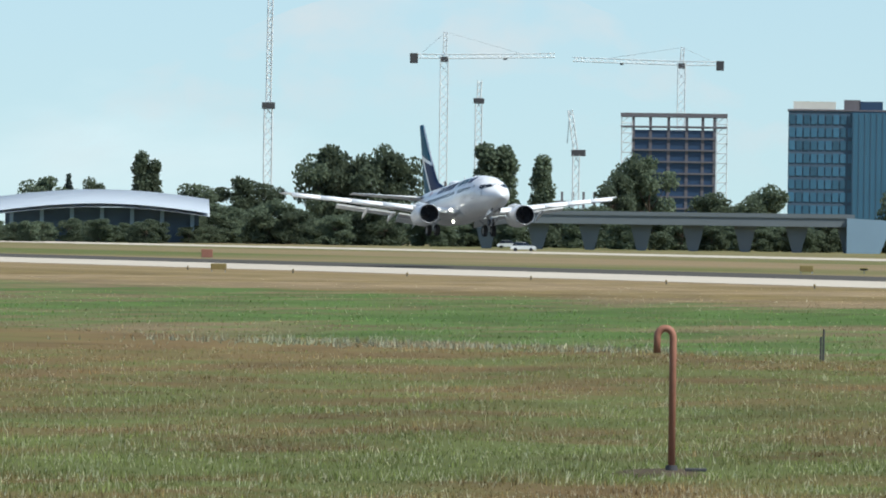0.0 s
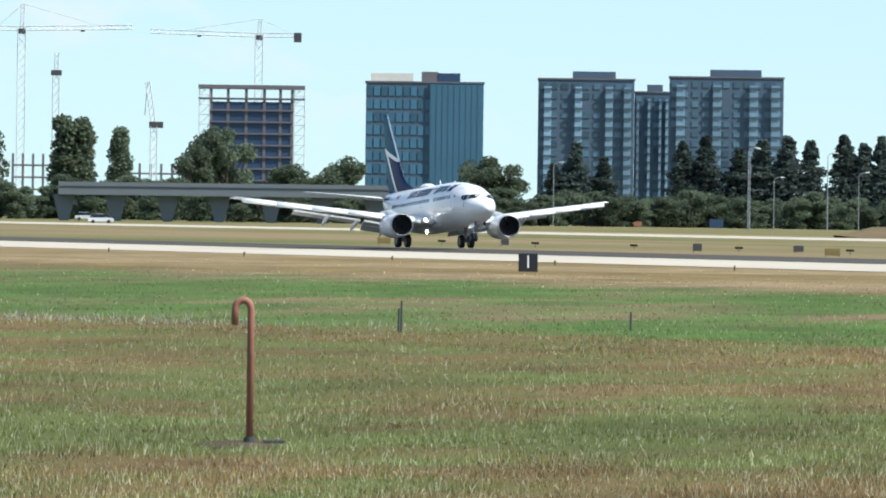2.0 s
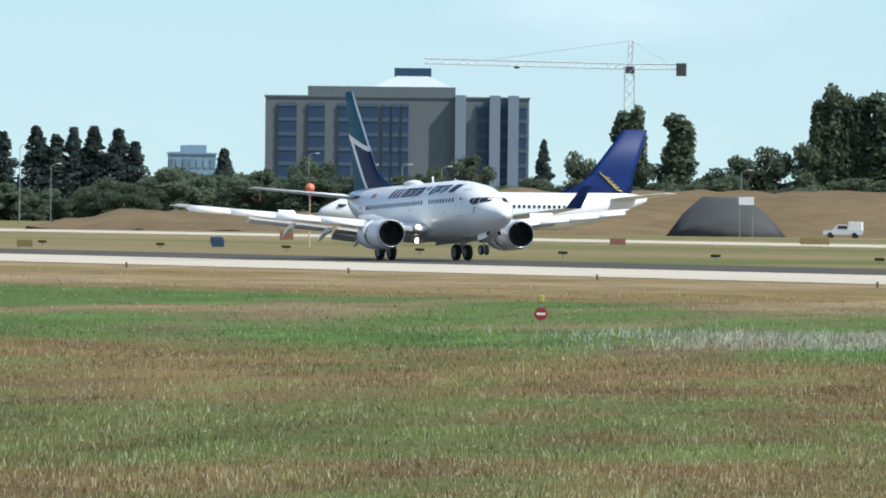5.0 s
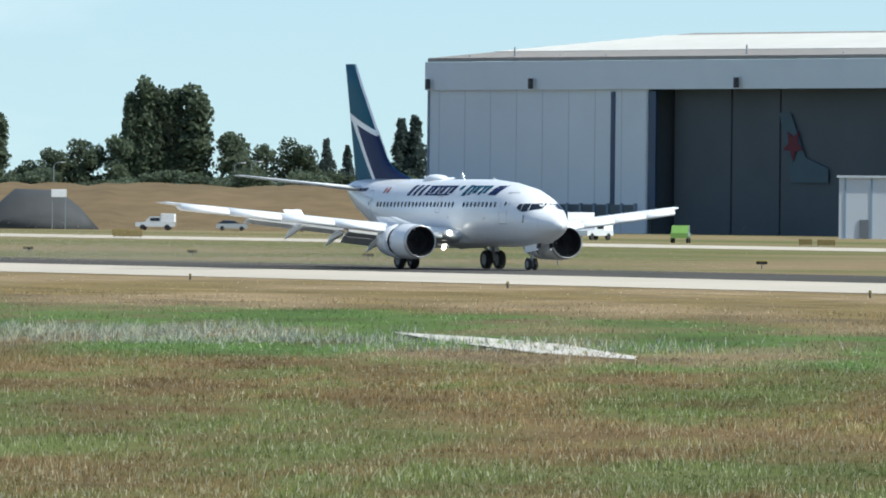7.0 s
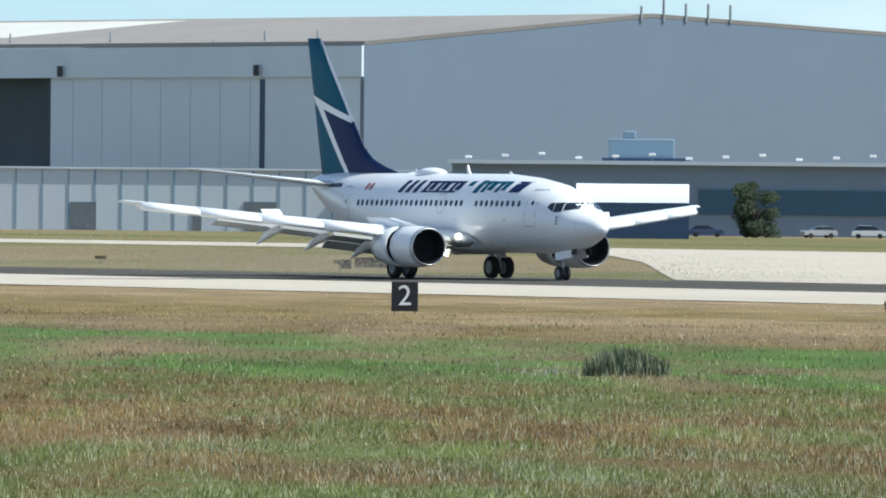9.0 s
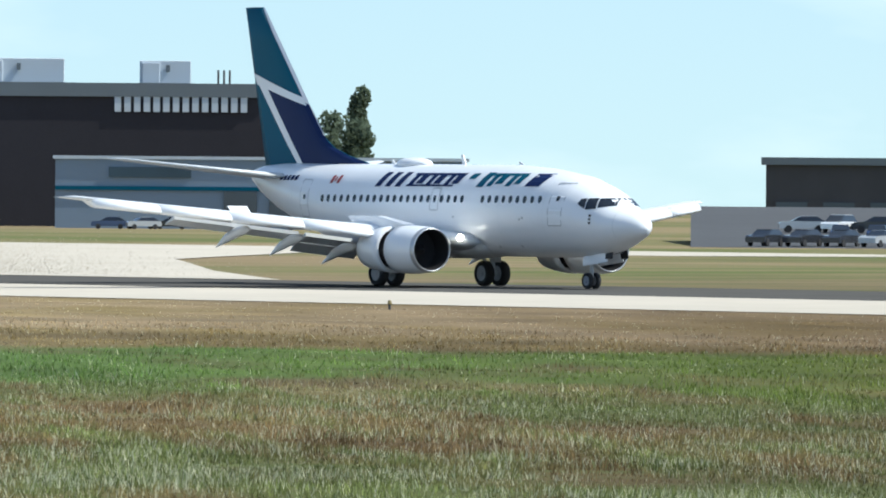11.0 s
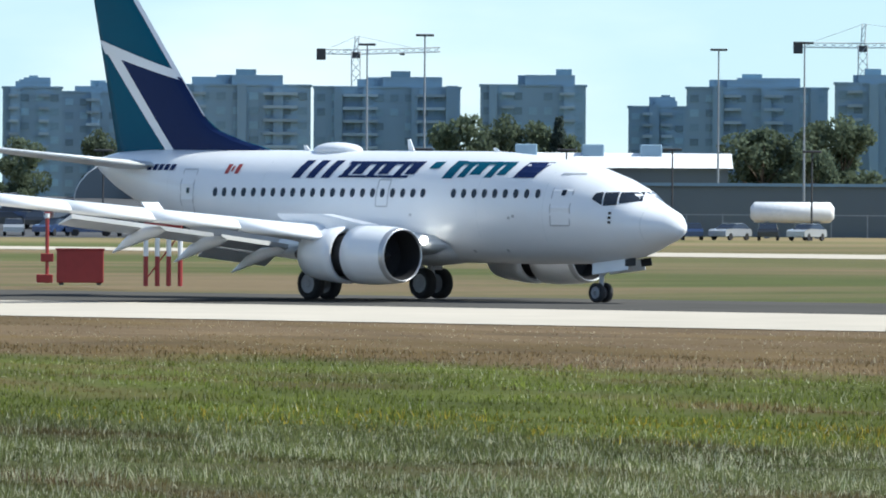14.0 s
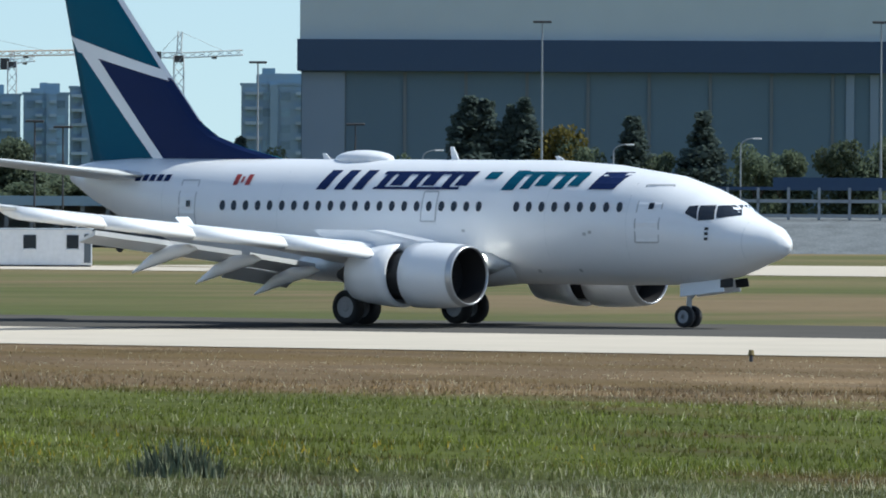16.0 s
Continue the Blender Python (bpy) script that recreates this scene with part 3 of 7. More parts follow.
def build_engines():
    def aft(profile):
        """The cowl's stations, set back under the wing."""
        return [(9.1 + (q - 8.48) * 0.833, r) for q, r in profile]
    out = []
    for side in (-1, 1):
        y, z = side * 4.83, 1.62
        eng = part("engine", lathe_x(aft(((8.95, 0.90), (8.7, 0.92), (8.52, 0.945), (8.48, 0.965), (8.55, 1.0), (8.9, 1.06), (9.6, 1.1), (10.4, 1.11), (11.0, 1.09), (11.02, 1.0), (10.6, 0.9))), y, z, sz=0.95), "white", jet, "white engine cowl", True)
        part("inlet_lip", lathe_x(aft(((8.60, 0.925), (8.50, 0.94), (8.465, 0.962), (8.53, 1.005), (8.74, 1.046))), y, z, sz=0.95), "metal", eng, "polished metal inlet lip", True)
        # near-black duct: the shade inside the inlet is put into its colour
        part("inlet_duct", lathe_x(aft(((8.56, 0.928), (8.8, 0.89), (9.6, 0.86), (10.0, 0.85))), y, z, sz=0.95), "dark", eng, "inlet duct painted dark for its shade", True)
        part("fan", lathe_x(aft(((9.2, 0.02), (9.5, 0.22), (9.62, 0.26), (9.64, 0.87))), y, z, sz=0.95), "dark", eng, "dark fan with spinner", True)
        part("core", lathe_x(((10.4, 0.9), (12.4, 0.80), (13.4, 0.55), (13.9, 0.42), (14.4, 0.15)), y, z, sz=0.95), "dark", eng, "dark reverser core", True)
        part("pylon", loft(bmesh.new(), [airfoil(MAIN - a, MAIN - b, zz, 0.34, y=y, vertical=True) for a, b, zz in ((9.8, 14.5, z + 0.7), (10.4, 15.0, z + 1.1), (12.6, 15.5, z + 1.45))]), "white", eng)
        slv = part("reverser_sleeve", lathe_x(((11.2, 0.96), (11.2, 1.09), (11.7, 1.07), (12.5, 0.97), (13.0, 0.86), (13.0, 0.8), (11.6, 0.92)), y, z, sz=0.95), "white", eng, "white sliding reverser sleeve", True)
        out.append(slv)
    return out


sleeves = build_engines()


def build_gear():
    for side in (-1, 1):
        g = bmesh.new()
        y = side * 2.86
        rod(g, (0.05, y, 0.55), (0.0, side * 2.75, 2.3), 0.13, n=10)
        rod(g, (0.0, y - 0.5, 0.56), (0.0, y + 0.5, 0.56), 0.08, n=8)
        rod(g, (-0.1, y, 0.9), (-0.5, side * 1.6, 2.0), 0.07)
        leg = part("main_gear", g, "gear", jet, "grey main landing gear leg")
        for o in (-0.43, 0.43):
            wheel(leg, 0, y + o, 0.56, 0.4)
        part("gear_door", boxed((0.0, side * 3.05, 1.55), (0.75, 0.04, 1.0), 0.01), "white", leg)
    g = bmesh.new()
    x = MAIN - 4.0
    rod(g, (x, 0, 0.36), (x + 0.1, 0, 1.7), 0.09, n=10)
    rod(g, (x, -0.3, 0.36), (x, 0.3, 0.36), 0.06)
    rod(g, (x + 0.05, 0, 0.9), (x + 1.0, 0, 1.7), 0.05)
    leg = part("nose_gear", g, "gear", jet, "grey nose landing gear leg")
    for o in (-0.2, 0.2):
        wheel(leg, x, o, 0.35, 0.2)
    for side in (-1, 1):
        bm = boxed((0, 0, 0), (1.75, 0.04, 0.42), 0.01)
        bmesh.ops.transform(bm, matrix=pose(x + 0.85, side * 0.42, 1.28, side * 8, -6, 0), verts=bm.verts)
        door = part("nose_gear_door", bm, "white", leg)
        bm = boxed((0.98, 0, 0.06), (0.5, 0.045, 0.28), 0.01)
        bmesh.ops.transform(bm, matrix=pose(x + 0.85, side * 0.42, 1.28, side * 8, -6, 0), verts=bm.verts)
        part("door_tip", bm, "dark", door, "dark forward tip")
    # antennas and the dome on the roof
    bm = bmesh.new()
    bmesh.ops.create_uvsphere(bm, u_segments=20, v_segments=10, radius=1, matrix=Matrix.Translation((MAIN - 17.2, 0, 5.36)) @ Matrix.Diagonal((1.15, 0.6, 0.3, 1)))
    part("antenna_dome", bm, "white", jet, "white dome on the roof", True)
    for s, h in ((13.3, 0.42), (18.6, 0.2), (9.0, 0.12)):
        part("blade_antenna", prism(bmesh.new(), [(MAIN - s, 5.35), (MAIN - s - 0.3, 5.35), (MAIN - s - 0.36, 5.35 + h), (MAIN - s - 0.22, 5.35 + h)], -0.02, 0.02), "white", jet)
    bm = bmesh.new()
    bmesh.ops.create_uvsphere(bm, u_segments=10, v_segments=8, radius=0.13, matrix=Matrix.Translation((MAIN - 13.6, -1.2, 1.25)))
    part("belly_light", bm, "beacon", jet, "glowing light under the belly")
    # raised spoilers
    out = []
    for side in (-1, 1):
        for y0, y1, s, z in ((6.6, 8.6, 16.2, 2.62), (8.7, 10.3, 17.0, 2.86)):
            bm = boxed((-0.35, side * (y1 - y0) / 2, 0.02), (0.75, y1 - y0, 0.035), 0.008)
            sp = part("spoiler", bm, "white", jet, "pale wing spoiler panel")
            sp.matrix_basis = pose(MAIN - s, side * y0, z, 0, 4, -side * 24)
            out.append((sp, MAIN - s, side * y0, z, -side * 24))
    return out


spoilers = build_gear()


# ---- trees ----
def leaf_cards(bm, rng, centre, rad, count, size):
    """Loose leaf clumps spread through an ellipsoid, denser towards its skin."""
    for _ in range(count):
        v = Vector((rng.gauss(0, 1), rng.gauss(0, 1), rng.gauss(0, 1))).normalized() * (rng.random() ** 0.4)
        p = Vector((centre[0] + v.x * rad[0], centre[1] + v.y * rad[1], centre[2] + v.z * rad[2]))
        s = size * rng.uniform(0.6, 1.4)
        a, b = Vector((rng.gauss(0, 1), rng.gauss(0, 1), rng.gauss(0, 1))).normalized(), Vector((rng.gauss(0, 1), rng.gauss(0, 1), rng.gauss(0, 1))).normalized()
        b = a.cross(b).normalized()
        bm.faces.new([bm.verts.new(p + a * s * x + b * s * y) for x, y in ((-1, -0.3), (0, -0.75), (1, -0.2), (0.3, 0.8))])


def tree_meshes(kind, seed):
    """Trunk and crown of a tree of unit height."""
    rng = random.Random(seed)
    trunk, crown_ = bmesh.new(), bmesh.new()
    rod(trunk, (0, 0, -0.01), (0, 0, 0.55), 0.022, 0.012, 7)
    if kind == "poplar":
        for k in range(16):
            h = 0.08 + 0.055 * k
            r = 0.10 * (1.1 - abs(h - 0.45) ** 1.3 * 1.1)
            leaf_cards(crown_, rng, (rng.uniform(-.02, .02), rng.uniform(-.02, .02), h), (r, r, 0.09), 340, 0.0155)
            rod(trunk, (0, 0, h * 0.8), (rng.uniform(-.05, .05), rng.uniform(-.05, .05), h * 0.8 + 0.1), 0.006, 0.002, 4)
    elif kind == "conifer":
        for k in range(26):
            h = 0.05 + 0.036 * k
            r = 0.2 * (1.0 - h) ** 0.8 * rng.uniform(0.75, 1.2) + 0.008
            for j in range(5):
                a = rng.uniform(0, 6.28)
                leaf_cards(crown_, rng, (r * 0.55 * math.cos(a), r * 0.55 * math.sin(a), h - 0.01), (r * 0.6, r * 0.6, 0.04), 46, 0.0145)
        rod(trunk, (0, 0, 0.5), (0, 0, 0.96), 0.011, 0.002, 5)
    else:
        for k in range(22):
            a, h = rng.uniform(0, 6.28), 0.04 + 0.82 * (k + rng.random()) / 22
            q = 0.27 * rng.random() ** 0.5 * (1.15 - abs(h - 0.5))
            r = rng.uniform(0.12, 0.18)
            c = (q * math.cos(a), q * math.sin(a), h)
            leaf_cards(crown_, rng, c, (r, r, r * 0.85), 300, 0.021)
            rod(trunk, (0, 0, 0.15 + 0.3 * h), c, 0.008, 0.002, 4)
    return trunk, crown_


M["leaf_autumn"] = mat("yellowing_leaf", (0.14, 0.12, 0.035), 0.8, var=0.2, scale=0.5, island=0.3, obj=0.2, spec=0.2, trans=0.4)
TREE_LABEL = dict(poplar="tall narrow dark green poplar", conifer="dark green conifer with drooping boughs", broad="dense green broadleaf tree", autumn="broadleaf tree turning yellow")
TREE_MAKE = {}


def plant(kind, az, d, h, w, variant=0):
    key = (kind, variant)
    x, y = polar(az, d)
    spin = (az * 7919) % 360
    if key not in TREE_MAKE:
        ob = base("tree", x, y, 0, spin)
        tr, cr = tree_meshes(kind, 11 * variant + len(kind))
        part("trunk", tr, "bark", ob)
        part("crown", cr, {"conifer": "leaf_dark", "autumn": "leaf_autumn"}.get(kind, "leaf"), ob)
        tagged(ob, TREE_LABEL[kind], "tree", "trees beyond the airfield")
        TREE_MAKE[key] = ob
    else:
        ob = copy_thing(TREE_MAKE[key], pose(x, y, 0, 0, 0, spin))
    full = {"poplar": 0.26, "conifer": 0.30, "broad": 0.78, "autumn": 0.78}[kind]
    k = max(0.8, min(1.5 if kind == "poplar" else 2.2, 1.4 * w / (h * full)))
    ob.scale = (h * k, h * k, h)


TREES_EAST = (("broad", -75.634, 2350, 22.3, 8.7), ("broad", -75.483, 2350, 22.9, 8.7), ("broad", -75.332, 2350, 22.4, 8.7), ("broad", -75.196, 2350, 21.8, 7.4),
    ("poplar", -76.570, 2350, 20.1, 4.2), ("poplar", -76.509, 2350, 18.3, 4.2), ("broad", -77.082, 2350, 14.9, 8.7), ("conifer", -76.955, 2350, 15.0, 3.2),
    ("broad", -76.840, 2350, 14.2, 6.2), ("broad", -76.055, 2350, 15.5, 7.4), ("broad", -75.903, 2350, 13.9, 7.4), ("poplar", -74.713, 2350, 23.0, 6.8),
    ("poplar", -74.622, 2350, 22.5, 5.6), ("poplar", -74.425, 2350, 20.5, 5.0), ("broad", -73.971, 2500, 22.1, 9.2), ("broad", -73.851, 2500, 22.7, 9.2),
    ("broad", -73.516, 2350, 13.2, 7.4), ("broad", -73.244, 2350, 14.6, 9.9), ("broad", -74.046, 2350, 17.2, 7.4), ("broad", -76.266, 2350, 13.5, 11.2),)
TREES_MID = (("conifer", -72.103, 2300, 13.4, 5.5), ("conifer", -71.983, 2300, 18.3, 6.1), ("conifer", -71.831, 2300, 15.0, 6.1), ("conifer", -71.409, 2300, 18.8, 6.1),
    ("conifer", -71.288, 2300, 19.9, 6.7), ("conifer", -71.106, 2300, 17.2, 7.3), ("conifer", -70.986, 2300, 19.3, 7.3), ("conifer", -70.850, 2300, 20.1, 7.3),
    ("conifer", -70.729, 2300, 19.2, 6.1), ("conifer", -70.548, 2300, 20.5, 6.7), ("conifer", -70.442, 2300, 18.7, 6.7), ("conifer", -70.352, 2300, 20.3, 6.1),
    ("conifer", -70.246, 2300, 20.6, 7.3), ("conifer", -70.110, 2300, 20.1, 7.3), ("conifer", -70.018, 2300, 17.3, 6.1), ("broad", -72.496, 2300, 15.4, 9.7),
    ("broad", -72.375, 2300, 13.5, 8.5), ("broad", -73.250, 2600, 13.6, 11.0), ("broad", -73.492, 2600, 12.8, 11.0), ("conifer", -69.541, 2300, 15.9, 4.9),
    ("broad", -69.835, 2300, 11.7, 10.9),)
TREES_BERM = (("poplar", -67.417, 1950, 21.8, 4.1), ("poplar", -67.342, 1950, 22.8, 3.7), ("poplar", -67.115, 1950, 21.4, 6.2), ("broad", -67.189, 1950, 15.2, 7.2),
    ("poplar", -66.360, 1950, 24.2, 4.1), ("poplar", -66.292, 1950, 27.1, 4.6), ("poplar", -66.210, 1950, 25.3, 4.1), ("poplar", -66.134, 1950, 24.8, 4.1),
    ("poplar", -66.029, 1950, 25.8, 6.2), ("broad", -66.464, 1950, 17.0, 6.2), ("broad", -65.754, 1950, 17.6, 10.3), ("broad", -65.482, 1950, 16.3, 7.2),
    ("broad", -66.826, 1950, 14.4, 7.2), ("broad", -66.630, 1950, 16.1, 6.2), ("broad", -67.627, 1950, 14.3, 6.2), ("conifer", -67.839, 1950, 16.5, 3.5),
    ("conifer", -65.322, 2300, 18.4, 4.1), ("conifer", -65.210, 2300, 16.9, 3.4),)
TREES_BERM_B = (("conifer", -64.924, 1950, 20.1, 4.7), ("conifer", -64.849, 1950, 20.6, 5.1), ("conifer", -69.551, 1950, 14.2, 3.5), ("broad", -69.303, 1950, 10.8, 6.2),
    ("broad", -69.137, 1950, 13.1, 6.2), ("broad", -69.001, 1950, 11.9, 6.2), ("broad", -69.846, 1950, 9.5, 8.2), ("broad", -69.695, 1950, 9.6, 7.2),
    ("broad", -69.453, 1950, 9.7, 7.2), ("broad", -68.216, 1950, 14.1, 6.2), ("broad", -68.457, 1950, 11.6, 6.2), ("broad", -55.169, 1700, 18.3, 5.4),
    ("broad", -55.017, 1700, 17.2, 6.3), ("broad", -54.852, 1700, 18.8, 7.2), ("poplar", -54.776, 1800, 23.2, 3.8), ("broad", -58.3, 1330, 7.4, 5.0), ("broad", -67.006, 1950, 10.6, 6.2),)
TREES_LOT = (("broad", -51.777, 1250, 13.9, 5.9), ("broad", -51.174, 1250, 15.4, 5.9), ("broad", -50.947, 1250, 13.8, 5.3), ("broad", -50.404, 1250, 16.3, 5.6),
    ("broad", -51.520, 1250, 12.4, 4.6), ("broad", -50.129, 1250, 10.0, 5.3), ("broad", -49.586, 1250, 12.0, 5.9), ("broad", -49.435, 1250, 11.1, 4.6),
    ("broad", -49.133, 1250, 11.5, 5.9), ("broad", -48.921, 1250, 12.4, 7.3), ("broad", -48.513, 1250, 12.3, 6.6), ("broad", -48.362, 1250, 11.8, 5.3),
    ("conifer", -48.130, 1250, 12.7, 4.0), ("broad", -47.924, 1250, 11.7, 4.0), ("broad", -47.668, 1250, 14.7, 8.6), ("broad", -47.501, 1250, 12.4, 5.3),
    ("broad", -47.228, 1250, 8.1, 5.9), ("broad", -47.892, 1250, 8.0, 4.6), ("broad", -48.648, 1250, 9.6, 4.6),)
TREES_LOT_B = (("broad", -45.592, 1150, 7.0, 4.9), ("broad", -44.333, 1150, 13.1, 3.3), ("broad", -44.152, 1150, 12.7, 3.3), ("conifer", -43.805, 1150, 12.6, 2.8),
    ("broad", -43.849, 1150, 12.4, 3.6), ("broad", -42.444, 1150, 10.1, 3.6), ("broad", -42.716, 1500, 14.4, 8.7), ("broad", -42.505, 1500, 15.2, 8.7),
    ("broad", -42.294, 1500, 15.7, 8.7), ("broad", -44.959, 1150, 9.1, 4.2), ("broad", -46.674, 1500, 12.2, 4.7), ("broad", -46.221, 1500, 12.9, 6.3),)
TREES_AUTUMN = (("autumn", -41.314, 1150, 11.7, 4.2), ("autumn", -41.103, 1150, 11.9, 4.9), ("broad", -40.815, 1150, 11.6, 5.8), ("broad", -40.377, 1150, 11.8, 4.9),
    ("broad", -40.226, 1150, 11.8, 4.2), ("broad", -40.528, 1150, 9.4, 3.6), ("conifer", -39.365, 1150, 10.4, 3.6), ("conifer", -38.973, 1150, 11.6, 3.6),
    ("broad", -39.681, 1150, 8.0, 6.7), ("broad", -39.470, 1150, 8.6, 5.5), ("broad", -39.198, 1150, 8.9, 5.5), ("broad", -38.821, 1150, 10.5, 4.9),
    ("autumn", -41.394, 1150, 9.2, 4.2), ("broad", -40.200, 1150, 11.4, 4.9),)
TREES_HANGAR = (("conifer", -37.755, 1000, 14.6, 5.4), ("conifer", -37.658, 1000, 14.3, 4.6), ("conifer", -37.528, 1000, 13.8, 3.0), ("conifer", -37.452, 1000, 14.5, 4.4),
    ("autumn", -37.285, 1000, 12.0, 3.2), ("broad", -37.164, 1000, 10.7, 2.6), ("conifer", -36.878, 1000, 12.8, 4.8), ("conifer", -36.500, 1000, 13.3, 4.6),
    ("broad", -36.212, 1000, 10.2, 3.7), ("broad", -36.091, 1000, 10.0, 3.2), ("broad", -35.744, 1000, 10.9, 3.2), ("broad", -35.563, 1000, 10.8, 2.6),
    ("broad", -36.665, 1000, 9.7, 3.2), ("conifer", -38.360, 1000, 8.9, 2.1), ("broad", -38.088, 1000, 9.0, 3.2),)

for group in (TREES_EAST, TREES_MID, TREES_BERM, TREES_BERM_B, TREES_LOT, TREES_LOT_B, TREES_AUTUMN, TREES_HANGAR):
    for i, (kind, az, d, h, w) in enumerate(group):
        plant(kind, az, d, h, w, i % 3)
# hedges and scrub that close the view below the trees
rng = random.Random(5)
for a0, a1, d, h in ((-77.6, -77.05, 2180, 3.6), (-76.95, -76.45, 2180, 4.2), (-76.4, -76.2, 2250, 5.0), (-76.2, -74.0, 2250, 8.0), (-74.0, -69.3, 2150, 6.5), (-70.2, -64.9, 1800, 8.5), (-52.4, -49.5, 1200, 6.5), (-50.5, -46.9, 1230, 7.5), (-41.8, -38.4, 1120, 6.5)):
    az = a0
    while az < a1:
        hh = h * rng.uniform(0.7, 1.25)
        plant("broad", az, d + rng.uniform(-40, 40), hh, hh * 0.95, rng.randrange(3))
        az += math.degrees(hh * 0.45 / d)


# ---- buildings ----
def facing(name, label, az0, az1, d, category="building", turn=0.0):
    """An Empty in the middle of a front that looks towards the airfield; local x runs to the right, y away. Returns it and the front's width."""
    az = (az0 + az1) / 2
    x, y = polar(az, d)
    return tagged(base(name, x, y, 0, -az + turn), label, category), d * radians(az1 - az0)


def windows_on(parent, wall, w, z0, z1, floors, bays, material, fill=(0.62, 0.6), skip=0.0, seed=1, y=0.0, x0=None):
    """Rows of separate panes set into a front."""
    rng = random.Random(seed)
    dx, dz = w / bays, (z1 - z0) / floors
    first = None
    for i in range(floors):
        for j in range(bays):
            if rng.random() < skip:
                continue
            m = pose((-w / 2 if x0 is None else x0) + dx * (j + 0.5), y - 0.05, z0 + dz * (i + 0.5))
            if first is None:
                first = part("window", boxed((0, 0, 0), (dx * fill[0], 0.3, dz * fill[1])), material, wall, "dark glazed window")
                first.matrix_basis = m
            else:
                share("window", first.data, m, wall)


def block(name, label, az0, az1, d, z, floors, bays, wall="tower_wall", glass="tower_glass", depth=22, fill=(0.62, 0.6), roof_box=True, turn=0.0, skip=0.05, low=0.0):
    ob, w = facing(name, label, az0, az1, d, turn=turn)
    bm = bmesh.new()
    box(bm, (0, depth / 2, (z + low) / 2), (w, depth, z - low))
    body = part("wall", bm, wall, ob)
    part("roof", boxed((0, depth / 2, z + 0.25), (w + 0.6, depth + 0.6, 0.5)), "frame_conc" if wall == "tower_wall" else wall, ob)
    if roof_box:
        part("roof_box", boxed((w * 0.08, depth / 2, z + 1.6), (w * 0.45, depth * 0.5, 2.4)), wall, ob)
    windows_on(ob, body, w, max(low, 1.0), z - 0.6, floors, bays, glass, fill, skip, int(abs(az0) * 100))
    return ob, w, body


